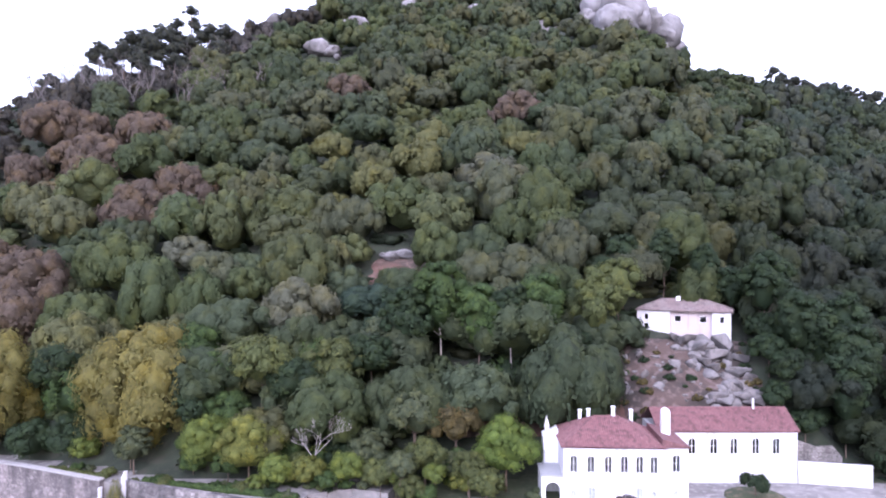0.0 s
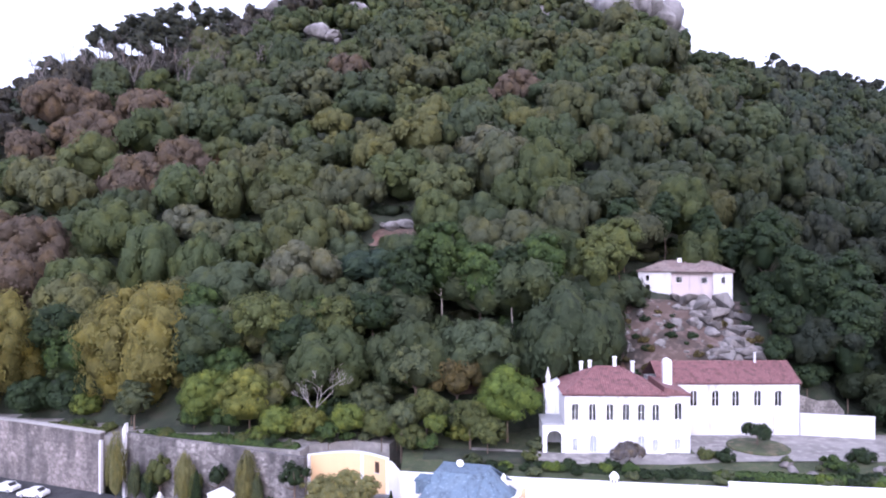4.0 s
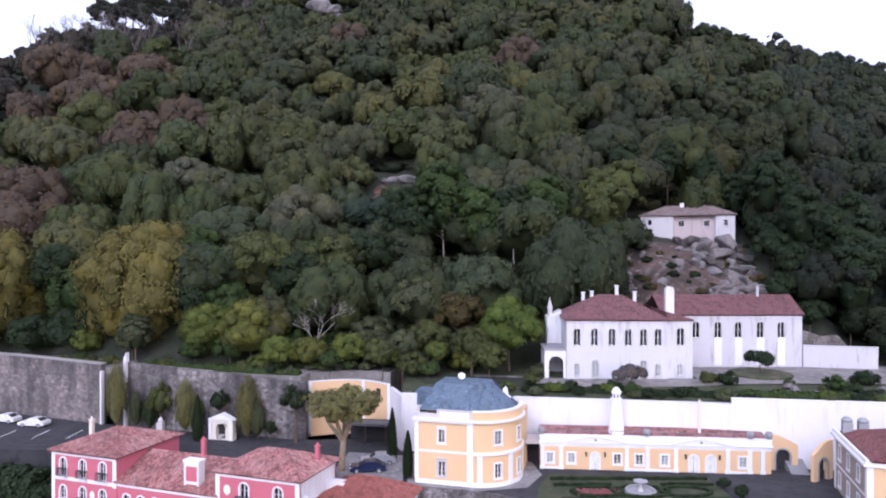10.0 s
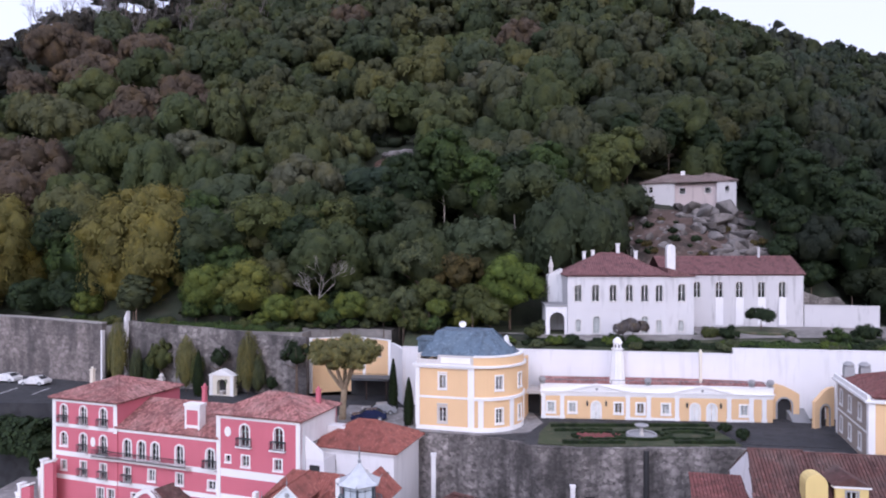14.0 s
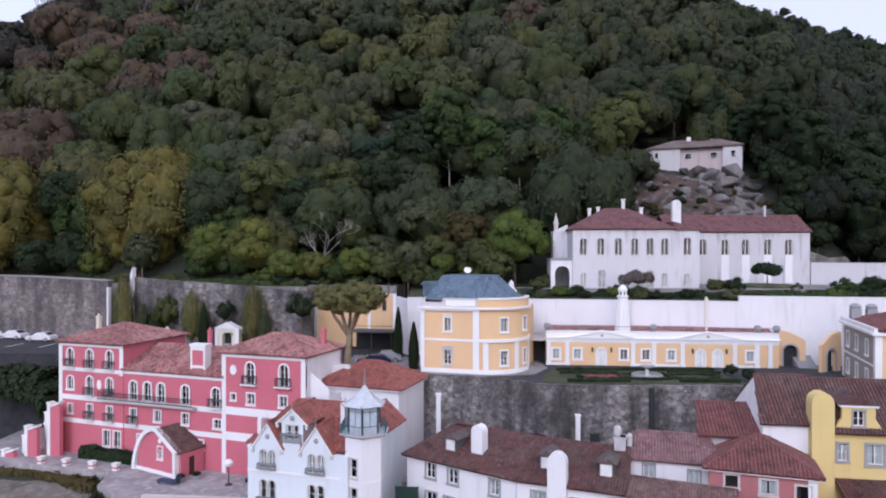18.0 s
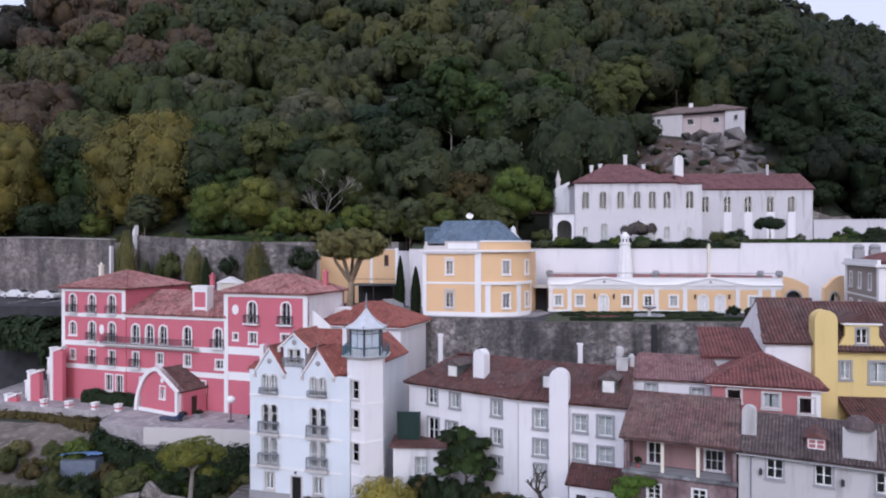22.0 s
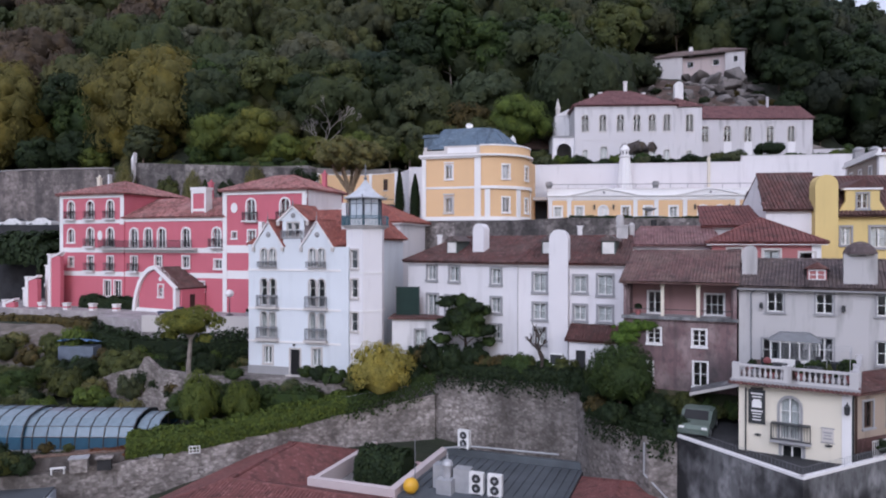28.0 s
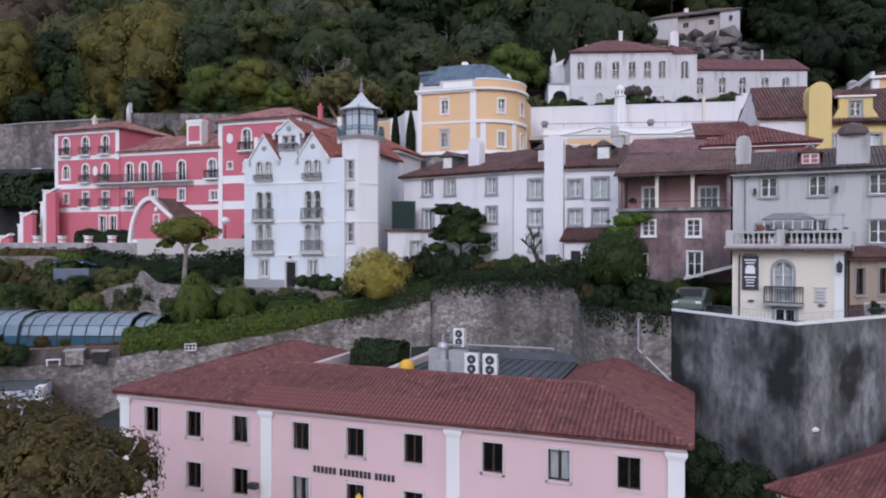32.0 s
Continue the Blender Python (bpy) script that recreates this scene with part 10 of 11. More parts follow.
for i, (x, z, r) in enumerate(((0.1, 4.7, 0.65), (0.8, 4.8, 0.6), (1.5, 4.9, 0.5), (2.0, 4.95, 0.35), (-0.1, 4.0, 0.75), (0.55, 4.1, 0.55), (0.1, 3.2, 0.75), (0.3, 2.4, 0.9), (-0.2, 1.6, 1.0), (0.7, 1.5, 0.8))):
    part("crown", crown_kind("sprig", L_IVY, i % 3), None, cl, m=Matrix.Translation((x, -0.3, z - 0.6 * r)) @ Matrix.Diagonal((r * 1.25, 0.55, r * 1.2, 1)))
part("stem", Mesh().tube((0.1, -0.12, -1.2), (0.0, -0.1, 3.0), 0.06, 0.05, 6).tube((0.0, -0.1, 3.0), (0.6, -0.1, 4.8), 0.05, 0.03, 6), BARK, cl)
tree("autumn_tree", -14.5, 26.0, -15.3, 3.6, 7.6, "feathery", L_RUSSET, "brown-green autumn tree in front of the pink hotel", variant=0, tall=1.2)
tree("autumn_tree", -18.0, 27.5, -15.3, 3.7, 7.9, "feathery", L_RUSSET, "brown-green autumn tree in front of the pink hotel", variant=2, tall=1.2)
tree("garden_shrub", -19.6, 53.4, -3.9, 2.0, 0.6, "wispy", L_LIME, "lime green shrub above the hedge", height=1.5)
tree("garden_shrub", -16.6, 54.2, -3.6, 1.6, 0.5, "wispy", L_LIME, "lime green shrub above the hedge", height=1.4)
tree("garden_shrub", -17.6, 55.0, -3.4, 1.5, 0.4, "shrub", L_GREEN, "green shrub above the hedge", height=1.3)
for x, y, r, mt in ((9.9, 48.2, 1.3, L_DARK), (10.2, 44.6, 1.0, L_DARK), (13.0, 46.6, 1.2, L_DARK), (9.6, 46.9, 0.9, L_BROWN), (13.7, 42.6, 0.7, L_DARK)):
    tree("wild_shrub", x, y, -1.05, r, 0.2, "shrub", mt, "wild dark shrub on the corner of the stone wall", group="wild shrubs above the stone wall", height=1.3)
garden_rng = random.Random(33)
for i in range(74):
    x, y = garden_rng.uniform(-46, -17.5), garden_rng.uniform(56.5, 70.5)
    if y > 67 and x > -37:
        y -= 4
    if -46 < x < -29 and y > 63 and i % 3 or math.hypot(x + 22, y - 57.3) < 1.5 or (x > -19.5 and y > 56) or (-38 < x < -35 and 64 < y < 67.5):
        continue
    z = max(land(x, y), -4.7 + max(0, (y - 60)) * 0.45 if y > 60 else -4.7)
    r = garden_rng.uniform(0.9, 1.9)
    tree("garden_shrub", x, y, z + 0.4, r, 0.3, "shrub", garden_rng.choice([L_DARK, L_GREEN, L_RUSSET, L_OLIVE, L_HEDGE, L_GREY, L_OLIVE, L_HEDGE, L_PALEOLIVE]), "leafy green shrub in the terraced garden", group="shrubs of the terraced garden", height=garden_rng.uniform(0.9, 1.5))
for i in range(26):
    x = garden_rng.uniform(-62, -38.5)
    y = garden_rng.uniform(60, 71.0)
    r = garden_rng.uniform(0.6, 1.5)
    tree("garden_shrub", x, y, land(x, y) + 0.1, r, 0.3, "shrub", garden_rng.choice([L_DARK, L_GREEN, L_HEDGE, L_OLIVE, L_PALEOLIVE]), "dense shrub on the slope below the palace", group="shrubs below the palace", height=garden_rng.uniform(0.9, 1.4))
for i in range(20):
    x, y = garden_rng.uniform(-2, 31), garden_rng.uniform(127.5, 131)
    r = garden_rng.uniform(1.6, 3.0)
    tree("wild_shrub", x, y, land(x, y), r, 0.3, "shrub", garden_rng.choice([L_DARK, L_GREEN, L_DARK, L_BROWN]), "wild undergrowth at the forest edge", group="undergrowth at the forest edge", height=1.4)
for x, y, r, b in ((57, 117, 3.2, 2), (60, 119, 4, 3), (58.5, 123, 3.6, 3), (61, 115.5, 3.2, 1.5), (59.5, 127, 3.8, 3)):
    tree("tall_tree", x, y, land(x, y), r, b, "broad", L_DARK, "dark evergreen tree beside the stony bank", group="dark trees beside the hall")
for x, y, r, mt in ((-41, 58.5, 2.4, L_DARK), (-38.5, 60, 1.9, L_GREEN), (-33.5, 62.5, 1.7, L_DARK), (-30, 63, 2.2, L_OLIVE), (-26.5, 61.5, 2.0, L_DARK), (-24.5, 64.5, 2.2, L_DARK), (-44.5, 61.0, 2.0, L_DARK), (-20.5, 60.5, 1.7, L_GREY), (-19.2, 58.8, 1.6, L_GREEN), (-22.5, 62.8, 1.9, L_DARK), (-19.0, 56.0, 1.6, L_OLIVE), (-21.6, 55.4, 1.8, L_GREEN), (-44, 55.5, 2.0, L_DARK), (-40, 52.2, 1.6, L_DARK)):
    tree("garden_tree", x, y, max(land(x, y), -4.7) + 0.3, r, 0.9, "broad", mt, "bushy green tree in the terraced garden", group="bushy trees of the terraced garden", height=0.95)
for x, y, z, r, mt in ((-18.2, 57.4, -0.9, 0.9, L_GREEN), (-12.2, 57.3, -0.7, 0.85, L_GREEN), (-10.9, 56.9, -0.8, 1.0, L_DARK), (-9.6, 56.3, -1.0, 1.1, L_GREEN), (-8.0, 55.6, -1.5, 1.0, L_OLIVE), (-4.2, 57.4, -0.8, 1.0, L_DARK), (-13.3, 56.2, -1.6, 0.9, L_GREY), (-16.5, 56.4, -1.6, 0.8, L_DARK), (-14.9, 55.8, -2.2, 0.8, L_GREEN), (-3.2, 56.6, -0.8, 1.1, L_DARK)):
    tree("garden_shrub", x, y, z, r, 0.2, "shrub", mt, "leafy shrub at the foot of the tower house", group="shrubs by the tower house", height=1.1)


def leaf_bank(name, line, half, height, count, size, mat, label, category="hedge", seed=1, droop=0.0):
    """A hedge or a bank of creepers along a line of (x, y, z): leaf sprays filling a rounded section."""
    rng = random.Random(seed)
    P, F = [], []
    lens = [math.dist(a, b) for a, b in zip(line, line[1:])]
    for i in range(count):
        t = rng.uniform(0, sum(lens))
        k = 0
        while t > lens[k] and k < len(lens) - 1:
            t -= lens[k]
            k += 1
        a, b = Vector(line[k]), Vector(line[k + 1])
        d = (b - a).normalized()
        side = Vector((d.y, -d.x, 0))
        ang = rng.uniform(0, math.pi)
        bump = 1 + 0.25 * noise.noise(a.lerp(b, t / lens[k]) * 0.8)
        rad = rng.uniform(0.8, 1.05) * bump
        c = a.lerp(b, t / lens[k]) + side * (half * rad * math.cos(ang)) + Vector((0, 0, height * rad * math.sin(ang) ** 0.6))
        if droop and math.cos(ang) > 0.2:
            c += Vector((0, 0, -droop * rng.random() ** 2 * math.cos(ang))) + side * rng.uniform(0, 0.25)
        nrm = (side * math.cos(ang) + Vector((rng.gauss(0, 0.4), rng.gauss(0, 0.4), math.sin(ang)))).normalized()
        u = nrm.orthogonal().normalized()
        u.rotate(Matrix.Rotation(rng.uniform(0, 6.28), 3, nrm))
        v = nrm.cross(u)
        s = size * rng.uniform(0.6, 1.3)
        P += [c - u * s * 0.5 - v * s * 0.35, c + u * s * 0.5 - v * s * 0.35 - nrm * s * 0.2, c + u * s * 0.5 + v * s * 0.4, c - u * s * 0.5 + v * s * 0.35 - nrm * s * 0.2]
    ob = thing(name, label, category)
    part("foliage", quads_mesh("leaves", np.array([tuple(p) for p in P]), np.arange(len(P)).reshape(-1, 4), mat), None, ob)
    cm = Mesh()
    for a, b in zip(line, line[1:]):
        d = (Vector(b) - Vector(a)).normalized()
        s = Vector((d.y, -d.x, 0)) * half * 0.8
        h = Vector((0, 0, height * 0.8))
        A, B = Vector(a), Vector(b)
        cm.add([A - s, B - s, B + s, A + s, A - s + h, B - s + h, B + s + h, A + s + h], [(0, 3, 2, 1), (4, 5, 6, 7), (0, 1, 5, 4), (1, 2, 6, 5), (2, 3, 7, 6), (3, 0, 4, 7)])
    part("stem", cm, mat, ob)
    return ob


leaf_bank("hedge", [(-23.7, 50.2, -4.85), (-19.2, 51.6, -4.6), (-11.2, 54.5, -3.4), (-7.8, 55.6, -2.7)], 0.95, 1.75, 9000, 0.19, L_HEDGE, "long clipped green hedge along the rubble wall", seed=2)
leaf_bank("creeper_bank", [(-1.2, 56.7, 0.1), (3.6, 53.6, 0.3), (8.6, 50.5, 0.55)], 0.8, 1.0, 6000, 0.16, L_DARK, "dark green creepers spilling over the rubble wall", "creeper", 3, 1.4)
leaf_bank("creeper_bank", [(9.4, 47.4, -0.9), (11.9, 42.6, -1.1), (13.3, 41.9, -1.1)], 0.6, 0.8, 3400, 0.15, L_DARK, "green creepers on the corner of the stone wall", "creeper", 4, 1.6)
leaf_bank("creeper_bank", [(-8.6, 55.2, -2.4), (-4.6, 56.1, -1.6), (-1.6, 56.6, -0.6)], 0.8, 1.1, 4000, 0.16, L_GREEN, "ivy and shrubs on the end of the garden wall", "creeper", 5, 1.3)
leaf_bank("hedge", [(11.2, 96.0, 20.9), (18.5, 93.6, 20.9), (30.0, 91.5, 20.9), (36, 90.5, 21.0)], 0.9, 1.0, 2600, 0.35, L_DARK, "low dark hedge above the white wall", seed=6)
leaf_bank("hedge", [(36.5, 90.4, 21.1), (50, 88.2, 21.2), (60, 87.0, 21.3)], 1.0, 1.1, 2400, 0.35, L_GREEN, "green shrub border above the white wall", seed=7)
leaf_bank("creeper_bank", [(-58, 79.8, 1.0), (-48, 79.0, 1.5), (-38.5, 75.0, 1.0)], 1.2, 1.4, 1500, 0.35, L_BROWN, "dry brown creepers under the palace terrace", "creeper", 8, 1.5)
leaf_bank("border_plants", [(-43.6, 80.7, 3.2), (-38.0, 78.8, 3.2), (-34.0, 77.3, 3.2)], 0.5, 1.4, 1700, 0.26, L_DARK, "dark leafy border along the palace wall", "border", 9)
leaf_bank("creeper_bank", [(-62, 92, 8.0), (-52, 89, 8.0), (-49, 86, 6.0)], 2.5, 4.0, 2200, 0.6, L_DARK, "dark ivy bank below the car park", "creeper", 10)
leaf_bank("hedge", [(-47, 107.5, 22.2), (-34, 104.4, 22.2), (-21.5, 101.2, 22.0)], 0.7, 0.9, 2200, 0.32, L_GREEN, "low green shrubs along the town wall", seed=12)
leaf_bank("hedge", [(-66, 114.6, 22.2), (-54, 110.2, 22.2)], 0.8, 0.6, 900, 0.35, L_OLIVE, "low scrub along the town wall", seed=13)
leaf_bank("shrub_bank", [(-46, 44.2, -5.5), (-36, 46.6, -5.4), (-30.2, 47.9, -5.3)], 0.9, 1.6, 3000, 0.2, L_DARK, "dark scrub in front of the pool", "shrubs", 21)
leaf_bank("shrub_bank", [(-30.6, 48.2, -5.3), (-27.6, 48.9, -5.2)], 0.6, 1.1, 1500, 0.16, L_DARK, "dark scrub between the pool and the wall", "shrubs", 23)
leaf_bank("shrub_bank", [(-26.0, 49.3, -4.9), (-23.4, 50.0, -4.7)], 0.45, 0.75, 900, 0.13, L_RUST, "reddish brown shrub at the end of the hedge", "shrubs", 22)
leaf_bank("court_hedge", [(8.9, 0, 0), (12.4, 0, 0)], 1.5, 2.3, 2600, 0.2, L_DARK, "dark clipped planting in the hotel's light court", seed=14).matrix_basis = m0 @ pose(0, 12.6, -6.0)
for x, y, r, mt in ((25.5, 94.6, 2.5, L_TWIG), (39.0, 95.4, 1.7, L_DARK), (46.2, 101.5, 2.4, L_DARK), (36.8, 96.4, 1.6, L_OLIVE), (52, 92, 1.8, L_GREEN), (57.5, 94.5, 2.0, L_DARK)):
    tree("court_shrub", x, y, 21.4 if y < 100 else 22.4, r, 1.5 if r > 2 else 0.4, "umbrella" if r > 2 else "shrub", mt, "spreading shrub in the hall's garden", group="shrubs of the hall garden", height=1.6 if r > 2 else 1.0)
gd = thing("field_wall", "old grey stone garden wall among shrubs", "wall", m=pose(-33.0, 61.6, 0, 0, 0, -13))
part("stonework", Mesh().slab([(0, -4.6), (13.5, -4.6), (13.5, -0.7), (11, -0.6), (7.6, -0.35), (6.2, 0.7), (5.6, -0.3), (3, -0.8), (0, -2.2)], 0, 0.6), RUBBLE, gd)

leaf_bank("shrub_bank", [(-37.6, 74.6, -0.8), (-36.6, 70.4, -1.0), (-30.6, 66.6, -1.5), (-18.6, 65.2, -1.5)], 1.0, 3.6, 5200, 0.24, L_DARK, "dark shrubs growing up the terrace wall", "shrubs", 15)
leaf_bank("shrub_bank", [(-20.4, 57.8, -3.6), (-15.5, 56.3, -3.4), (-10.5, 54.9, -3.2)], 0.7, 2.4, 3600, 0.18, L_GREEN, "green shrubs below the tower house", "shrubs", 16)
belt_rng = random.Random(77)
for i in range(46):
    x = belt_rng.uniform(-62, 8)
    y = on_line(x, WALL_LINE) + belt_rng.uniform(6.5, 16)
    if math.hypot(x + 53.5, y - 121) < 5 or x > -8 and y > 113 or math.hypot(x + 20.0, y - 105.5) < 5:
        continue
    r = belt_rng.uniform(1.3, 3.0)
    tree("bushy_tree" if r > 2.2 else "garden_shrub", x, y, land(x, y), r, 0.4 if r < 2.2 else belt_rng.uniform(1, 3), "broad" if r > 2.2 else "shrub", belt_rng.choice([L_GREEN, L_OLIVE, L_GREEN, L_LIME, L_DARK, L_GREY, L_OLIVE]), "leafy bush in the belt of shrubs behind the walls", group="belt of shrubs behind the walls")

for i in range(34):
    x = belt_rng.uniform(-64, -9)
    y = on_line(x, WALL_LINE) + belt_rng.uniform(1.6, 6.0)
    r = belt_rng.uniform(0.7, 1.6)
    tree("garden_shrub", x, y + (3.0 if -21 < x < -8 else 0), 22.0, r, 0.2, "shrub", belt_rng.choice([L_DARK, L_GREEN, L_OLIVE, L_GREEN, L_GREY]), "low shrub behind the town wall", group="low shrubs behind the town wall")
for x, y, r, b, mt in ((13.0, 37.4, 2.0, 4.6, L_DARK), (14.6, 35.2, 1.9, 4.0, L_DARK), (15.6, 33.4, 1.8, 3.2, L_DARK), (12.4, 39.4, 1.5, 4.0, L_DARK), (17.6, 33.6, 1.3, 4.6, L_DARK)):
    tree("wild_tree", x, y, -15.0, r, b, "broad", mt, "wild dark tree at the foot of the stained wall", group="wild trees below the stained wall", height=1.2)

for i in range(26):
    x = belt_rng.uniform(46, 70)
    y = on_line(x, WALL_LINE) + belt_rng.uniform(2.0, 9.0)
    r = belt_rng.uniform(0.5, 1.2)
    if i % 3:
        boulder(x, y, court_z(x, y) + 0.1, r, "dark stone in the rockery on the slope", "stones of the rockery", 0.8)
    else:
        tree("garden_shrub", x, y, court_z(x, y), r, 0.2, "shrub", belt_rng.choice([L_DARK, L_GREEN, L_GREY]), "low shrub in the rockery before the hall", group="shrubs of the rockery")

for i in range(46):
    x = belt_rng.uniform(2, 60)
    y = on_line(x, WALL_LINE) + belt_rng.uniform(1.2, 4.4)
    r = belt_rng.uniform(0.6, 1.5)
    tree("garden_shrub", x, y, court_z(x, y), r, 0.1, "shrub", belt_rng.choice([L_DARK, L_GREEN, L_DARK, L_GREY, L_HEDGE]), "low shrub in the garden above the white wall", group="shrubs above the white wall", height=0.9)

foot_rng = random.Random(51)
for x0, y0, x1, y1, z, n in ((-3.0, 58.0, 8.6, 51.4, 0.45, 20), (-8.5, 56.2, -2.0, 57.6, -0.9, 9), (8.8, 50.6, 12.2, 47.8, -0.2, 8), (12.2, 48.2, 18.2, 45.4, -1.0, 10)):
    for i in range(n):
        k = (i + foot_rng.uniform(0.1, 0.9)) / n
        r = foot_rng.uniform(0.6, 1.25)
        tree("garden_shrub", x0 + (x1 - x0) * k + foot_rng.uniform(-0.5, 0.5), y0 + (y1 - y0) * k + foot_rng.uniform(-0.6, 0.6), z, r, 0.15, "shrub", foot_rng.choice([L_DARK, L_DARK, L_GREEN, L_OLIVE, L_RUSSET]), "leafy shrub at the foot of the row of houses", group="shrubs at the foot of the houses", height=foot_rng.uniform(0.9, 1.6))

# ---- pool under its sliding cover ----
pe = thing("pool_enclosure", "arched translucent pool cover with dark ribs over blue water", "pool cover", m=pose(-32.2, 50.9, -4.6, 0, 0, 0) @ Matrix.Diagonal((1, 1, 0.93, 1)))
ARC = [(0.0, 0.0), (0.05, 0.9), (0.35, 1.7), (1.0, 2.25), (2.0, 2.5), (3.0, 2.55), (4.2, 2.3), (4.9, 1.6), (5.2, 0.7), (5.2, 0.0)]
# upper panels opaque and paler: the sky's reflection is put into their colour
PANELU = simple("sky_pale_panel", (0.19, 0.25, 0.295), 0.2)
PANELB = simple("blue_tinted_panel", (0.045, 0.105, 0.16), 0.15)
ribm = Mesh()
for (a, b), (c, d) in zip(ARC, ARC[1:]):
    ribm.tube((0, a, b), (0, c, d), 0.06, 0.06, 5)
rib_me = ribm.made("rib", IRON)
um, lm, bk = Mesh(), Mesh(), Mesh()
WID = 1.06
for k, ((a, b), (c, d)) in enumerate(zip(ARC, ARC[1:])):
    (lm if k < 2 else bk if k > 6 else um).add([(0.05, a, b), (WID - 0.05, a, b), (WID - 0.05, c, d), (0.05, c, d), (0.05, a + 0.02, b - 0.03), (WID - 0.05, a + 0.02, b - 0.03), (WID - 0.05, c + 0.02, d - 0.03), (0.05, c + 0.02, d - 0.03)], [(0, 1, 2, 3), (7, 6, 5, 4), (0, 4, 5, 1), (1, 5, 6, 2), (2, 6, 7, 3), (3, 7, 4, 0)])
um_me, lm_me, bk_me = um.made("roof_panel", PANELU), lm.made("side_panel", PANELB), bk.made("rear_panel", PANELB)
for k in range(9):
    part("rib", rib_me, None, pe, m=pose(k * WID, 0, 0))
    if k < 8:
        part("roof_panel", um_me, None, pe, m=pose(k * WID, 0, 0))
        part("side_panel", lm_me, None, pe, m=pose(k * WID, 0, 0))
        part("rear_panel", bk_me, None, pe, m=pose(k * WID, 0, 0))
part("rail", Mesh().tube((0, 0.02, 0.95), (8 * WID, 0.02, 0.95), 0.05, 0.05, 5).tube((0, 0.35, 1.72), (8 * WID, 0.35, 1.72), 0.04, 0.04, 5), IRON, pe)
for k in range(2):  # narrower clear end bay
    e_ = pose(8 * WID + 0.08 + k * 0.8, 0.35, 0) @ Matrix.Diagonal((0.75, 0.86, 0.9, 1))
    part("rib", rib_me, None, pe, m=pose(8 * WID + 0.08 + (k + 1) * 0.8, 0.35, 0) @ Matrix.Diagonal((1, 0.86, 0.9, 1)))
    part("roof_panel", um_me, None, pe, m=e_)
    part("side_panel", lm_me, None, pe, m=e_)
    part("rear_panel", bk_me, None, pe, m=e_)
part("end_frame", Mesh().box(8 * WID + 1.65, 8 * WID + 1.71, 0.4, 4.7, 1.0, 1.1).box(8 * WID + 1.65, 8 * WID + 1.71, 2.4, 2.5, 0, 2.2), IRON, pe)
pe2 = thing("pool_enclosure", "arched translucent pool cover section in front", "pool cover", m=pose(-43.5, 50.75, -4.6) @ Matrix.Diagonal((1, 1, 0.93, 1)))
for k in range(12):
    part("rib", rib_me, None, pe2, m=pose(k * WID, 0, 0) @ Matrix.Diagonal((1, 1.03, 1.06, 1)))
    if k < 11:
        part("roof_panel", um_me, None, pe2, m=pose(k * WID, 0, 0) @ Matrix.Diagonal((1, 1.03, 1.06, 1)))
        part("side_panel", lm_me, None, pe2, m=pose(k * WID, 0, 0) @ Matrix.Diagonal((1, 1.03, 1.06, 1)))
        part("rear_panel", bk_me, None, pe2, m=pose(k * WID, 0, 0) @ Matrix.Diagonal((1, 1.03, 1.06, 1)))
solid("pool_deck", Mesh().prism([(-44, 49.2), (-21, 49.9), (-20.5, 57), (-44, 57)], -4.9, -4.66), PAVING, "grey deck round the covered pool", kind="structure")
solid("garden_window", sash_mesh(0.8, 0.55, 3, 2), PAINT, "small white window grille in the garden wall", "window", m=pose(-18.9, 50.42, -4.75, 0, 0, 19))
bt = thing("tarpaulin", "crumpled blue tarpaulin over garden stores", "tarpaulin", m=pose(-36.4, 66.2, 0.6))
tv = Mesh()
for j in range(7):
    for i in range(11):
        tv.v.append((i * 0.36 - 1.8, j * 0.3, 0.9 - 0.05 * abs(i - 5) - 0.12 * j * 0.4 + 0.25 * noise.noise(Vector((i * 0.7, j * 0.7, 4)))))
tv.f = [(j * 11 + i, j * 11 + i + 1, (j + 1) * 11 + i + 1, (j + 1) * 11 + i) for j in range(6) for i in range(10)]
part("sheet", tv, BLUETARP, bt)
part("base", Mesh().box(-1.7, 1.7, 0.1, 1.7, -2.2, 0.1), simple("blue_grey_render", (0.14, 0.17, 0.22), 0.85), bt)
for x, y, r, mt in ((-38.3, 65.0, 1.3, L_OLIVE), (-36.8, 64.6, 1.1, L_DARK), (-35.2, 64.9, 1.2, L_GREEN), (-41.0, 66.5, 1.4, L_RUSSET), (-44.0, 67.5, 1.6, L_OLIVE), (-48.5, 68.0, 1.5, L_DARK), (-52.5, 66.5, 1.7, L_OLIVE), (-33.5, 66.0, 1.3, L_RUSSET)):
    tree("garden_shrub", x, y, land(x, y) + 0.2, r, 0.3, "sprig", mt, "straggling shrub on the dry slope", group="shrubs on the dry slope", height=1.3)
# stone bed, store box and boards between the pool and the rubble wall
bed = thing("garden_bed", "low brown stone bed with a weathered board edge below the pool", "garden bed", m=pose(-29.5, 47.6, 0, 0, 0, 18))
part("stonework", Mesh().box(0, 6.2, 0, 0.9, -6.0, -4.3), DARKROCK, bed)
part("edge_board", Mesh().box(-0.05, 6.25, -0.06, 0.9, -4.3, -4.2), simple("weathered_brown_board", (0.2, 0.13, 0.1), 0.9, 0, 0.5, 4.0), bed)
sx = thing("store_box", "small pale grey store box with a dark open hatch", "box", m=pose(-26.5, 47.6, -5.3, 0, 0, 18))
part("body", Mesh().box(0, 1.1, 0, 0.7, 0, 0.95), RUBBLE, sx)
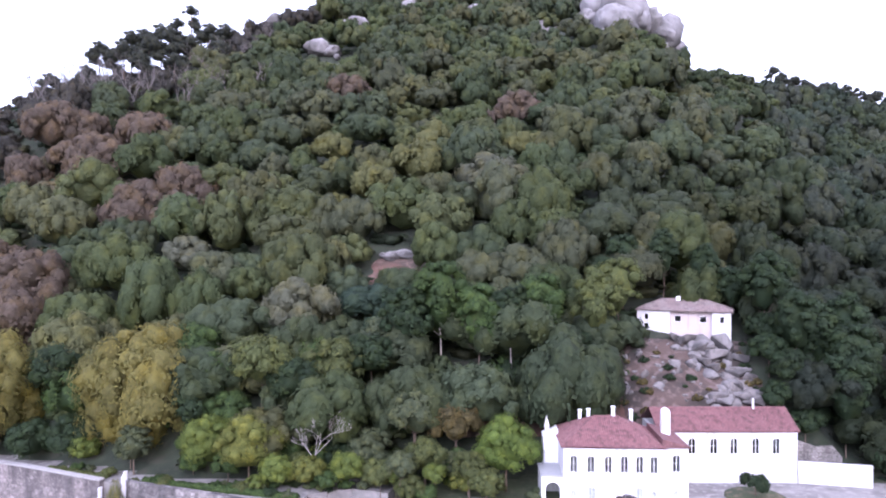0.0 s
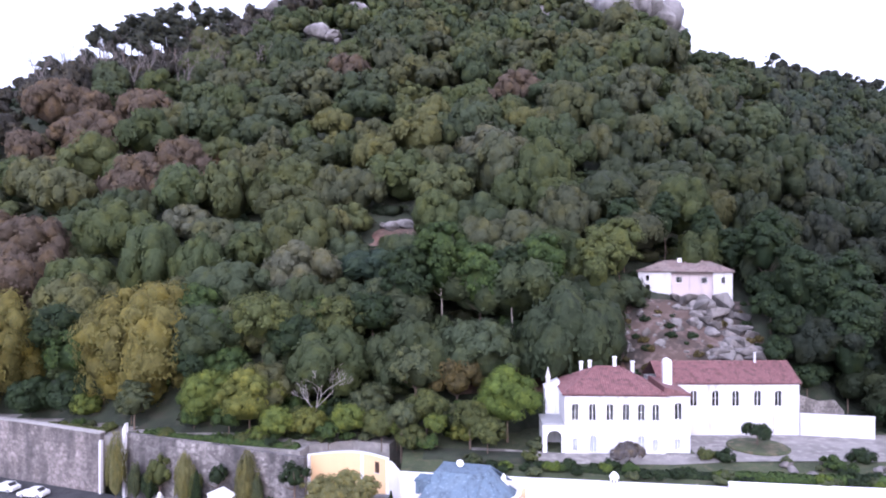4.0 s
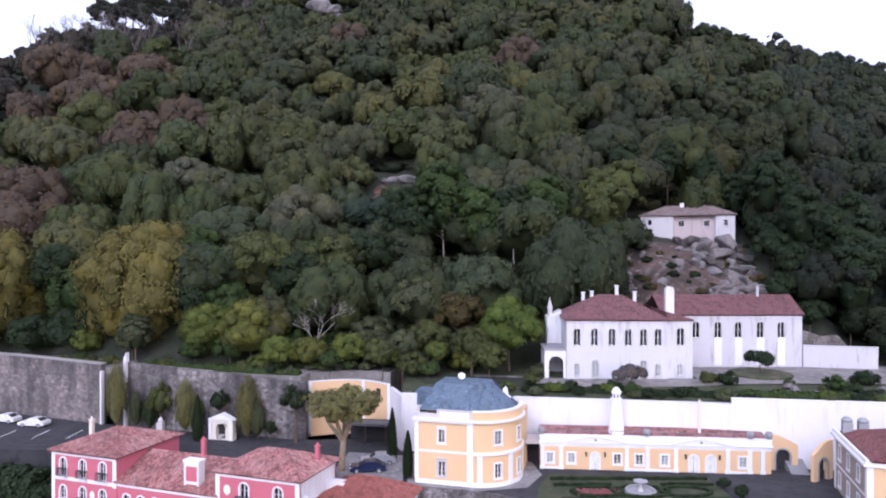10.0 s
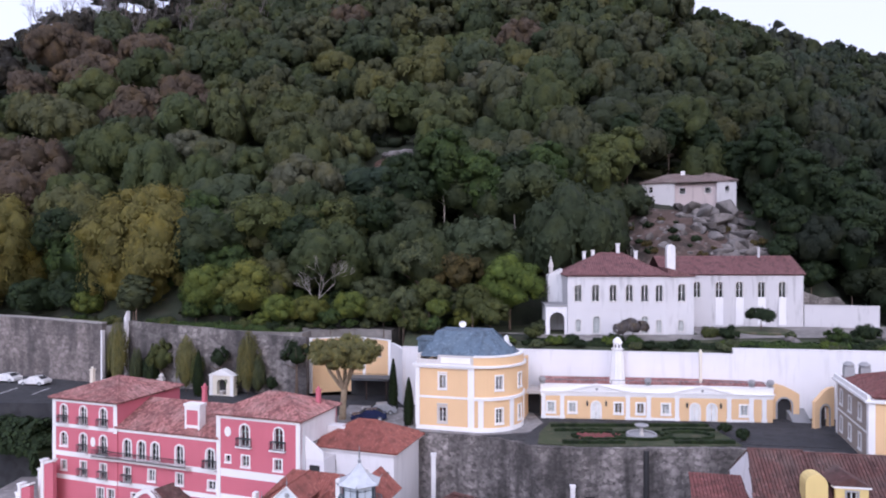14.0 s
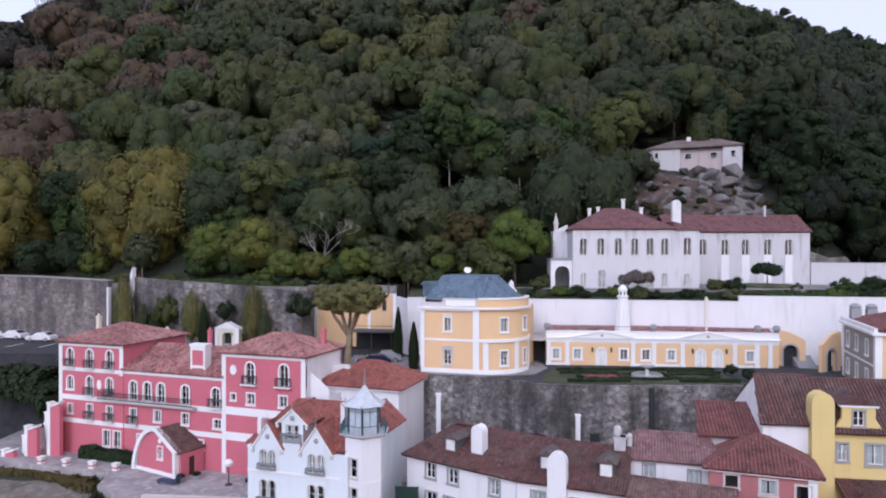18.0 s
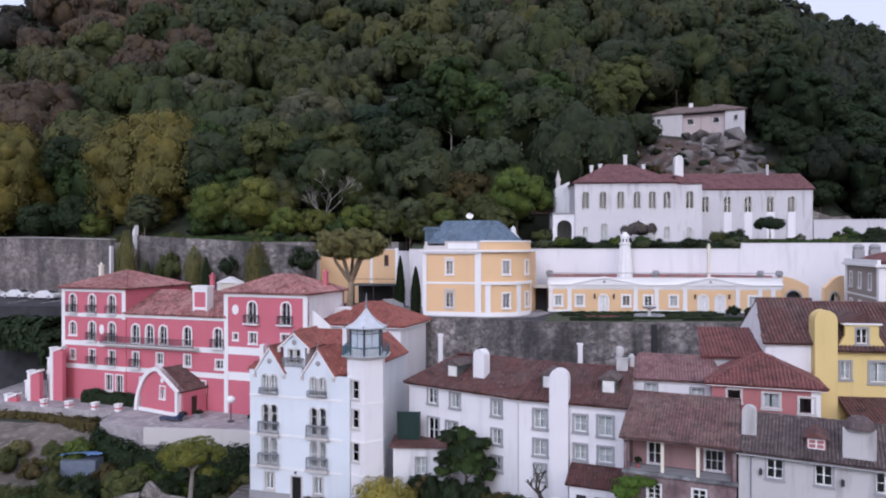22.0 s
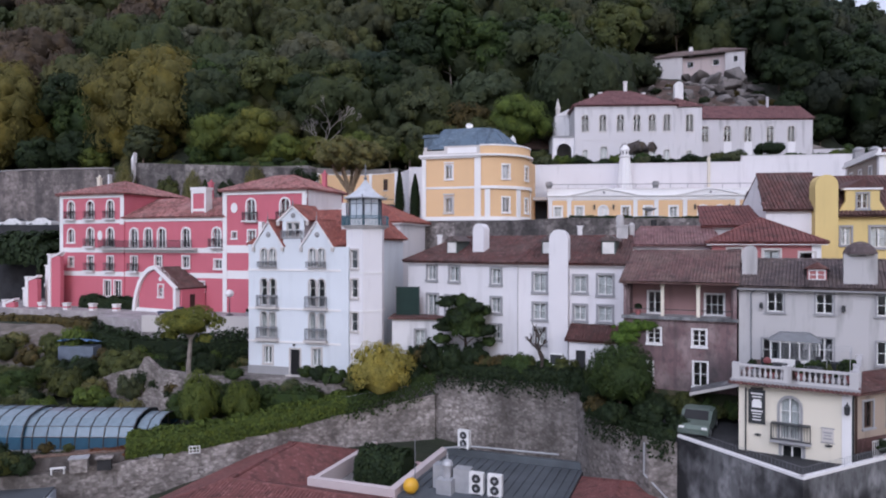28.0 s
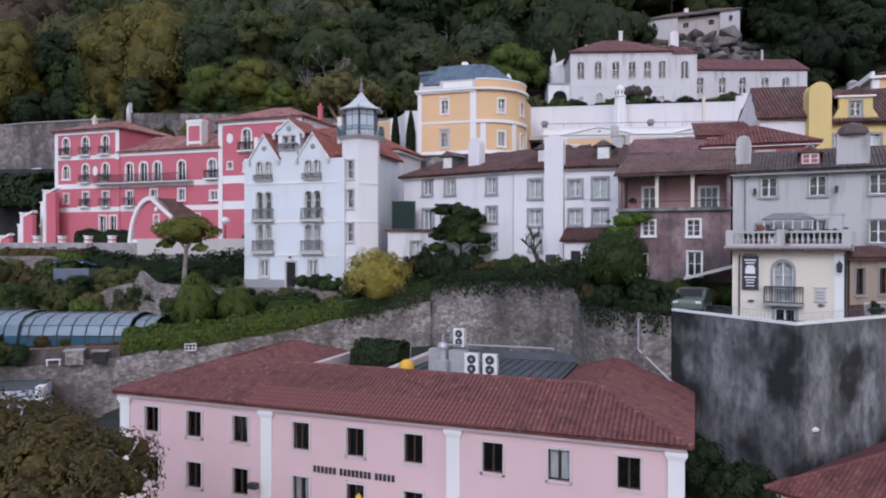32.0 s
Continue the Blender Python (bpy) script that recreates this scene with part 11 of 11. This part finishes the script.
part("lid", Mesh().box(-0.08, 1.18, -0.08, 0.78, 0.95, 1.03), METAL, sx)
hx = thing("store_box", "dark open store hatch under a thin slab", "box", m=pose(-24.9, 48.2, -5.3, 0, 0, 18))
part("body", Mesh().box(0, 0.9, 0.0, 0.5, 0, 0.8), DARKROOM, hx)
part("lid", Mesh().box(-0.1, 1.0, -0.15, 0.6, 0.8, 0.9), RUBBLE, hx)
solid("garden_bench", Mesh().box(0, 0.95, 0, 0.3, 0.38, 0.44).box(0.05, 0.12, 0.02, 0.28, 0, 0.38).box(0.83, 0.9, 0.02, 0.28, 0, 0.38), PAINT, "small white bench on the rubble wall", "bench", m=pose(-27.7, 47.3, -5.32, 0, 0, 18))
for x, y, z, r, mt in ((-31.2, 46.4, -5.3, 1.7, L_DARK), (-33.6, 45.9, -5.3, 1.9, L_DARK), (-29.6, 47.2, -5.3, 1.1, L_DARK), (-30.6, 46.9, -5.3, 1.2, L_OLIVE), (-32.0, 46.6, -5.3, 1.4, L_GREEN), (-28.7, 48.6, -4.3, 0.6, L_BROWN), (-27.3, 48.9, -4.3, 0.45, L_OLIVE)):
    tree("garden_shrub", x, y, z, r, 0.1, "shrub", mt, "rough shrub between the pool and the rubble wall", group="shrubs below the pool", height=1.2)

# ---- roof plant on the hotel ----
def ac_unit(m, label="white outdoor air-conditioning unit with two fans"):
    a = thing("air_conditioner", label, "air conditioner", "outdoor units on the hotel roof", m)
    part("casing", Mesh().box(-0.46, 0.46, 0, 0.4, 0.1, 1.42), PAINT, a)
    for z in (0.45, 1.05):
        f = part("fan_grille", Mesh().tube((0, -0.03, z), (0, -0.002, z), 0.27, 0.29, 16), IRON, a)
        part("fan_hub", Mesh().tube((0, -0.05, z), (0, -0.031, z), 0.09, 0.09, 10), METAL, f)
    for x in (-0.35, 0.35):
        part("foot", Mesh().box(x - 0.05, x + 0.05, 0.02, 0.38, 0, 0.098), METAL, a)


ac_unit(m0 @ pose(18.15, 10.0, -5.2))
ac_unit(m0 @ pose(19.35, 10.0, -5.2))
ac_unit(m0 @ pose(14.9, 17.0, -4.6, 0, 0, -8))
du = thing("ventilation_plant", "grey metal ventilation boxes and duct on the hotel roof", "ventilation", m=m0 @ pose(15.7, 9.6, -5.2))
part("box", Mesh().box(-0.6, 0.5, 0.8, 1.6, 0, 1.5), METAL, du)
part("box", Mesh().box(0.9, 2.0, 0.5, 1.3, 0, 1.5), METAL, du)
part("box", Mesh().box(0.0, 1.0, -0.2, 0.6, 0, 0.9), METAL, du)
part("duct", Mesh().tube((0.5, 0.5, 0.9), (0.5, 0.5, 1.6), 0.26, 0.26, 12).lathe(0.5, 0.5, [(0.34, 1.6), (0.38, 1.75), (0.3, 1.95), (0.1, 2.05)], 12).tube((0.5, 0.5, 2.0), (0.5, 0.5, 2.5), 0.06, 0.05, 6), METAL, du)
solid("yellow_ball", Mesh().lathe(0, 0, [(0.02, -0.5), (0.28, -0.42), (0.46, -0.2), (0.5, 0.0), (0.46, 0.2), (0.28, 0.42), (0.02, 0.5)], 14), simple("yellow_plastic", (0.75, 0.42, 0.03), 0.45), "round yellow plastic ball on the hotel roof", "ball", smooth=True, m=m0 @ pose(14.2, 8.9, -4.7))
solid("ball_pole", Mesh().tube((0, 0, 0), (0, 0, 3.4), 0.035, 0.025, 6), GREYIRON, "thin pole on the hotel roof", "pole", m=m0 @ pose(14.35, 9.2, -5.2))
solid("roof_pipe", Mesh().tube((0, 0, 0.25), (6.5, 0.3, 0.25), 0.07, 0.07, 6).tube((0, 0, 0.25), (-1.6, -1.2, 0.3), 0.07, 0.07, 6), METAL, "pale pipe along the roof's rear parapet", "pipe", m=m0 @ pose(15.4, 17.2, -4.6))
solid("flag", Mesh().lathe(0, 0, [(0.05, 0), (0.22, 0.1), (0.24, 0.6), (0.1, 0.85), (0.03, 0.95)], 8), simple("yellow_cloth", (0.7, 0.42, 0.03), 0.8), "small yellow hanging flag on the hotel front", "flag", m=m0 @ pose(15.6, -0.4, -10.3))
solid("flag_bracket", Mesh().tube((0, 0, 0), (0, 0.5, 0.3), 0.025, 0.025, 5), IRON, "small flag bracket on the hotel front", "bracket", m=m0 @ pose(15.6, -0.5, -9.4))
solid("floodlight", Mesh().box(-0.25, 0.25, -0.5, -0.2, 0, 0.3).tube((0, -0.2, 0.15), (0, 0.0, 0.0), 0.04, 0.04, 5), IRON, "dark floodlight on the hotel front", "floodlight", m=m0 @ pose(9.4, -0.12, -9.9))
solid("rain_pipe", Mesh().tube((0, 0, 0), (0, 0, -1.9), 0.06, 0.06, 6).tube((0, 0, -1.9), (2.2, -1.6, -4.2), 0.06, 0.06, 6), METAL, "pale rain pipe down the stone wall", "pipe", m=pose(11.45, 42.2, -1.4))
solid("wall_lamp", Mesh().lathe(0, 0, [(0.05, 0), (0.22, 0.08), (0.24, 0.2), (0.05, 0.28)], 8).tube((0, 0, 0.2), (0.3, 0.3, 0.35), 0.03, 0.03, 5), PAINT, "small white lamp on the stained wall", "lamp", m=pose(18.2, 34.9, -6.3))
vn = Mesh()
for i in range(46):
    t = i / 45
    vn.box(-9.0 + 8 * t - 0.012, -9.0 + 8 * t + 0.012, 54.6 + 1.3 * t, 54.63 + 1.3 * t, -2.6 + 1.2 * t, -1.5 + 1.2 * t)
vn.tube((-9, 54.61, -1.55), (-1, 55.9, -0.35), 0.02, 0.02, 5)
solid("garden_fence", vn, GREYIRON, "thin wire fence along the garden wall", "fence")

# ---- cars and small things on the upper terrace ----
def car(m, paint, label):
    c = thing("car", label, "car", "parked cars", m)
    prof = [(-2.15, 0.3), (-2.2, 0.62), (-2.05, 0.82), (-1.1, 0.92), (-0.35, 1.38), (0.95, 1.42), (1.75, 0.98), (2.1, 0.9), (2.18, 0.55), (2.12, 0.3)]
    b = Mesh()
    for s0, s1, k in ((-0.88, -0.7, 0.96), (-0.7, 0.7, 1.0), (0.7, 0.88, 0.96)):
        b.slab([(x, 0.3 + (z - 0.3) * k) for x, z in prof][::-1], s0, s1)
    part("body", b, paint, c)
    gl = Mesh().slab([(-1.0, 0.97), (-0.38, 1.3), (0.9, 1.34), (1.55, 0.99)][::-1], -0.86, -0.845 + 0.0).slab([(-1.0, 0.97), (-0.38, 1.3), (0.9, 1.34), (1.55, 0.99)][::-1], 0.845, 0.86)
    part("side_window", gl, DARKROOM, c)
    part("windscreen", Mesh().add([(-1.08, -0.72, 0.96), (-0.42, -0.68, 1.385), (-0.42, 0.68, 1.385), (-1.08, 0.72, 0.96)], [(0, 1, 2, 3)]), DARKROOM, c)
    part("rear_window", Mesh().add([(1.7, -0.72, 1.03), (1.02, -0.68, 1.42), (1.02, 0.68, 1.42), (1.7, 0.72, 1.03)], [(3, 2, 1, 0)]), DARKROOM, c)
    for x in (-1.35, 1.35):
        for y in (-0.82, 0.82):
            w = part("wheel", Mesh().tube((x, y - 0.1, 0.32), (x, y + 0.1, 0.32), 0.32, 0.32, 14), IRON, c)
            part("rim", Mesh().tube((x, y - 0.105, 0.32), (x, y + 0.105, 0.32), 0.19, 0.19, 10), METAL, w)
    for y in (-0.65, 0.65):
        part("headlight", Mesh().box(-2.19, -2.0, y - 0.16, y + 0.16, 0.62, 0.75), PAINT, c)


CARWHITE, CARBLUE, CARSILVER = simple("white_car_paint", (0.75, 0.75, 0.76), 0.25), simple("dark_blue_car_paint", (0.012, 0.02, 0.06), 0.25), simple("silver_car_paint", (0.4, 0.42, 0.45), 0.3, 0.4)
car(pose(15.2, 43.6, -1.05, 0, 0, 62), simple("pale_green_car_paint", (0.13, 0.17, 0.145), 0.35), "pale green car parked beside the cream house")
car(pose(-63.6, 106.3, 13.3, 0, 0, -8), CARWHITE, "white hatchback parked on the asphalt terrace")
car(pose(-69.6, 108.8, 13.3, 0, 0, -12), CARWHITE, "white hatchback parked beside the town wall")
car(pose(-75.6, 111.2, 13.3, 0, 0, -12), CARWHITE, "white car parked beside the town wall")
flat("forecourt", [(-14.5, 78.5), (-4.9, 78.0), (-5.6, 91.0), (-13.0, 92.6)], 13.34, PAVING, "pale paved forecourt under the parked cars")
car(pose(-9.6, 84.8, 13.3, 0, 0, 6), CARBLUE, "dark blue car parked under the pollarded tree")
car(pose(-8.6, 87.9, 13.3, 0, 0, 8), CARSILVER, "silver car parked behind the dark blue car")
mk = Mesh()
for i in range(8):
    mk.box(-80 + i * 5.0, -79.85 + i * 5.0, 99.5 + 0, 104.0, 13.302, 13.31)
solid("road_marking", mk, TRIM, "white painted bay lines on the asphalt", kind="structure")
nc = thing("wall_shrine", "small cream shrine with a pediment and dark arched niche", "shrine", m=pose(-34.2, 99.2, 13.3, 0, 0, -15) @ Matrix.Diagonal((0.95, 1, 0.78, 1)))
part("wall", wall_cells(Mesh(), 0, 4.2, 0, 3.7, [(1.3, 2.9, 0.2, 3.0)], 0, 0.9, [(1.3, 2.9, 0.2, 3.0)]), CREAM, nc)
part("niche", Mesh().box(1.2, 3.0, 0.7, 0.88, 0.0, 3.2), DARKROOM, nc)
for x in (0.05, 3.6):
    part("pilaster", Mesh().box(x, x + 0.55, -0.1, -0.002, 0, 3.6), TRIM, nc)
part("pediment", Mesh().slab([(-0.2, 3.7), (4.4, 3.7), (2.1, 4.9)], -0.2, 1.0), TRIM, nc)
part("basin", Mesh().lathe(2.1, 0.2, [(0.3, 0), (0.35, 0.5), (0.55, 0.8), (0.5, 0.85)], 10), PALESTONE, nc)
solid("gate_pier", Mesh().box(-0.45, 0.45, -0.45, 0.45, 0, 2.4).lathe(0, 0, [(0.3, 2.4), (0.4, 2.7), (0.1, 3.1)], 8), PALESTONE, "pale stone gate pier by the shrine", "pier", m=pose(-41.2, 99.4, 13.3))
for u in (-46.9, -43.6, -40.2, -37.2):
    y = 80.5 + (u + 58) / 20.4 * -4.9 + 0.5
    p = thing("terrace_pier", "squat white and rose pier at the terrace edge", "pier", "piers of the palace terrace", pose(u, y, 3.2, 0, 0, -14) @ Matrix.Diagonal((0.72, 0.72, 0.8, 1)))
    part("shaft", Mesh().box(-0.4, 0.4, -0.4, 0.4, 0, 0.85), TRIM, p)
    part("band", Mesh().box(-0.42, 0.42, -0.42, 0.42, 0.3, 0.5), ROSE, p)
    part("cap", Mesh().box(-0.5, 0.5, -0.5, 0.5, 0.85, 1.0), TRIM, p)
lm_ = thing("terrace_lamp", "dark lamp post with a white globe shade", "lamp", m=pose(-23.2, 71.5, 3.2))
part("post", Mesh().tube((0, 0, 0), (0, 0, 1.9), 0.07, 0.05, 7).lathe(0, 0, [(0.4, 0), (0.35, 0.12), (0.1, 0.2)], 10), IRON, lm_)
part("shade", Mesh().lathe(0, 0, [(0.1, 1.9), (0.42, 2.1), (0.48, 2.35), (0.3, 2.6), (0.05, 2.7)], 12), TRIM, lm_)
for x, y in ((-27.2, 73.2), (-21.0, 71.2), (-20.2, 70.6), (-28.6, 72.4)):
    b = thing("terrace_planter", "dark low planter on the palace terrace", "planter", "planters on the palace terrace", pose(x, y, 3.2))
    part("tub", Mesh().lathe(0, 0, [(0.35, 0), (0.45, 0.4), (0.48, 0.42)], 12), GREYSTONE, b)
    part("crown", crown_kind("shrub", L_DARK, 0), None, b, m=Matrix.Translation((0, 0, 0.35)) @ Matrix.Diagonal((0.5, 0.5, 0.45, 1)))
solid("sun_bed", Mesh().box(-1.2, 1.2, -0.4, 0.4, 0.25, 0.4).slab([(0.7, 0.4), (1.2, 0.4), (1.4, 0.85), (1.3, 0.9)], -0.4, 0.4).box(-1.1, -1.0, -0.35, -0.25, 0, 0.25).box(1.0, 1.1, 0.25, 0.35, 0, 0.25), simple("navy_cloth", (0.03, 0.05, 0.1), 0.8), "navy blue sun bed on the palace terrace", "sun bed", m=pose(-29.6, 71.8, 3.2, 0, 0, -18))
solid("low_parapet", Mesh().prism([(-30.5, 67.4), (-17.6, 66.3), (-17.6, 66.7), (-30.5, 67.8)], 2.0, 3.6), PALESTONE, "low pale stone parapet at the terrace edge", "parapet")
solid("slim_chimney", Mesh().box(-0.25, 0.25, -0.25, 0.25, 0, 8.0).box(-0.32, 0.32, -0.32, 0.32, 8.0, 8.2), OLDWHITE, "tall slim white chimney before the garden wall", "chimney", m=pose(-1.5, 76.6, 3.5))
solid("slim_chimney", Mesh().box(-0.2, 0.2, -0.2, 0.2, 0, 5.0).box(-0.26, 0.26, -0.26, 0.26, 5.0, 5.15), OLDWHITE, "slim white chimney behind the white house", "chimney", m=pose(11.7, 64.5, 7.2))
solid("wall_opening", Mesh().box(-0.45, 0.45, -0.12, 0.1, 0, 0.75).box(-0.55, 0.55, -0.16, -0.121, 0.75, 0.85), DARKROOM, "dark small opening in the garden wall", "opening", m=pose(14.9, 72.45, 7.6))
solid("wall_pipe", Mesh().tube((0, 0, 4.5), (0, 0, 13.2), 0.3, 0.3, 8), DARKROOM, "dark vertical drain down the garden wall", "drain", m=pose(20.9, 72.5, 0))
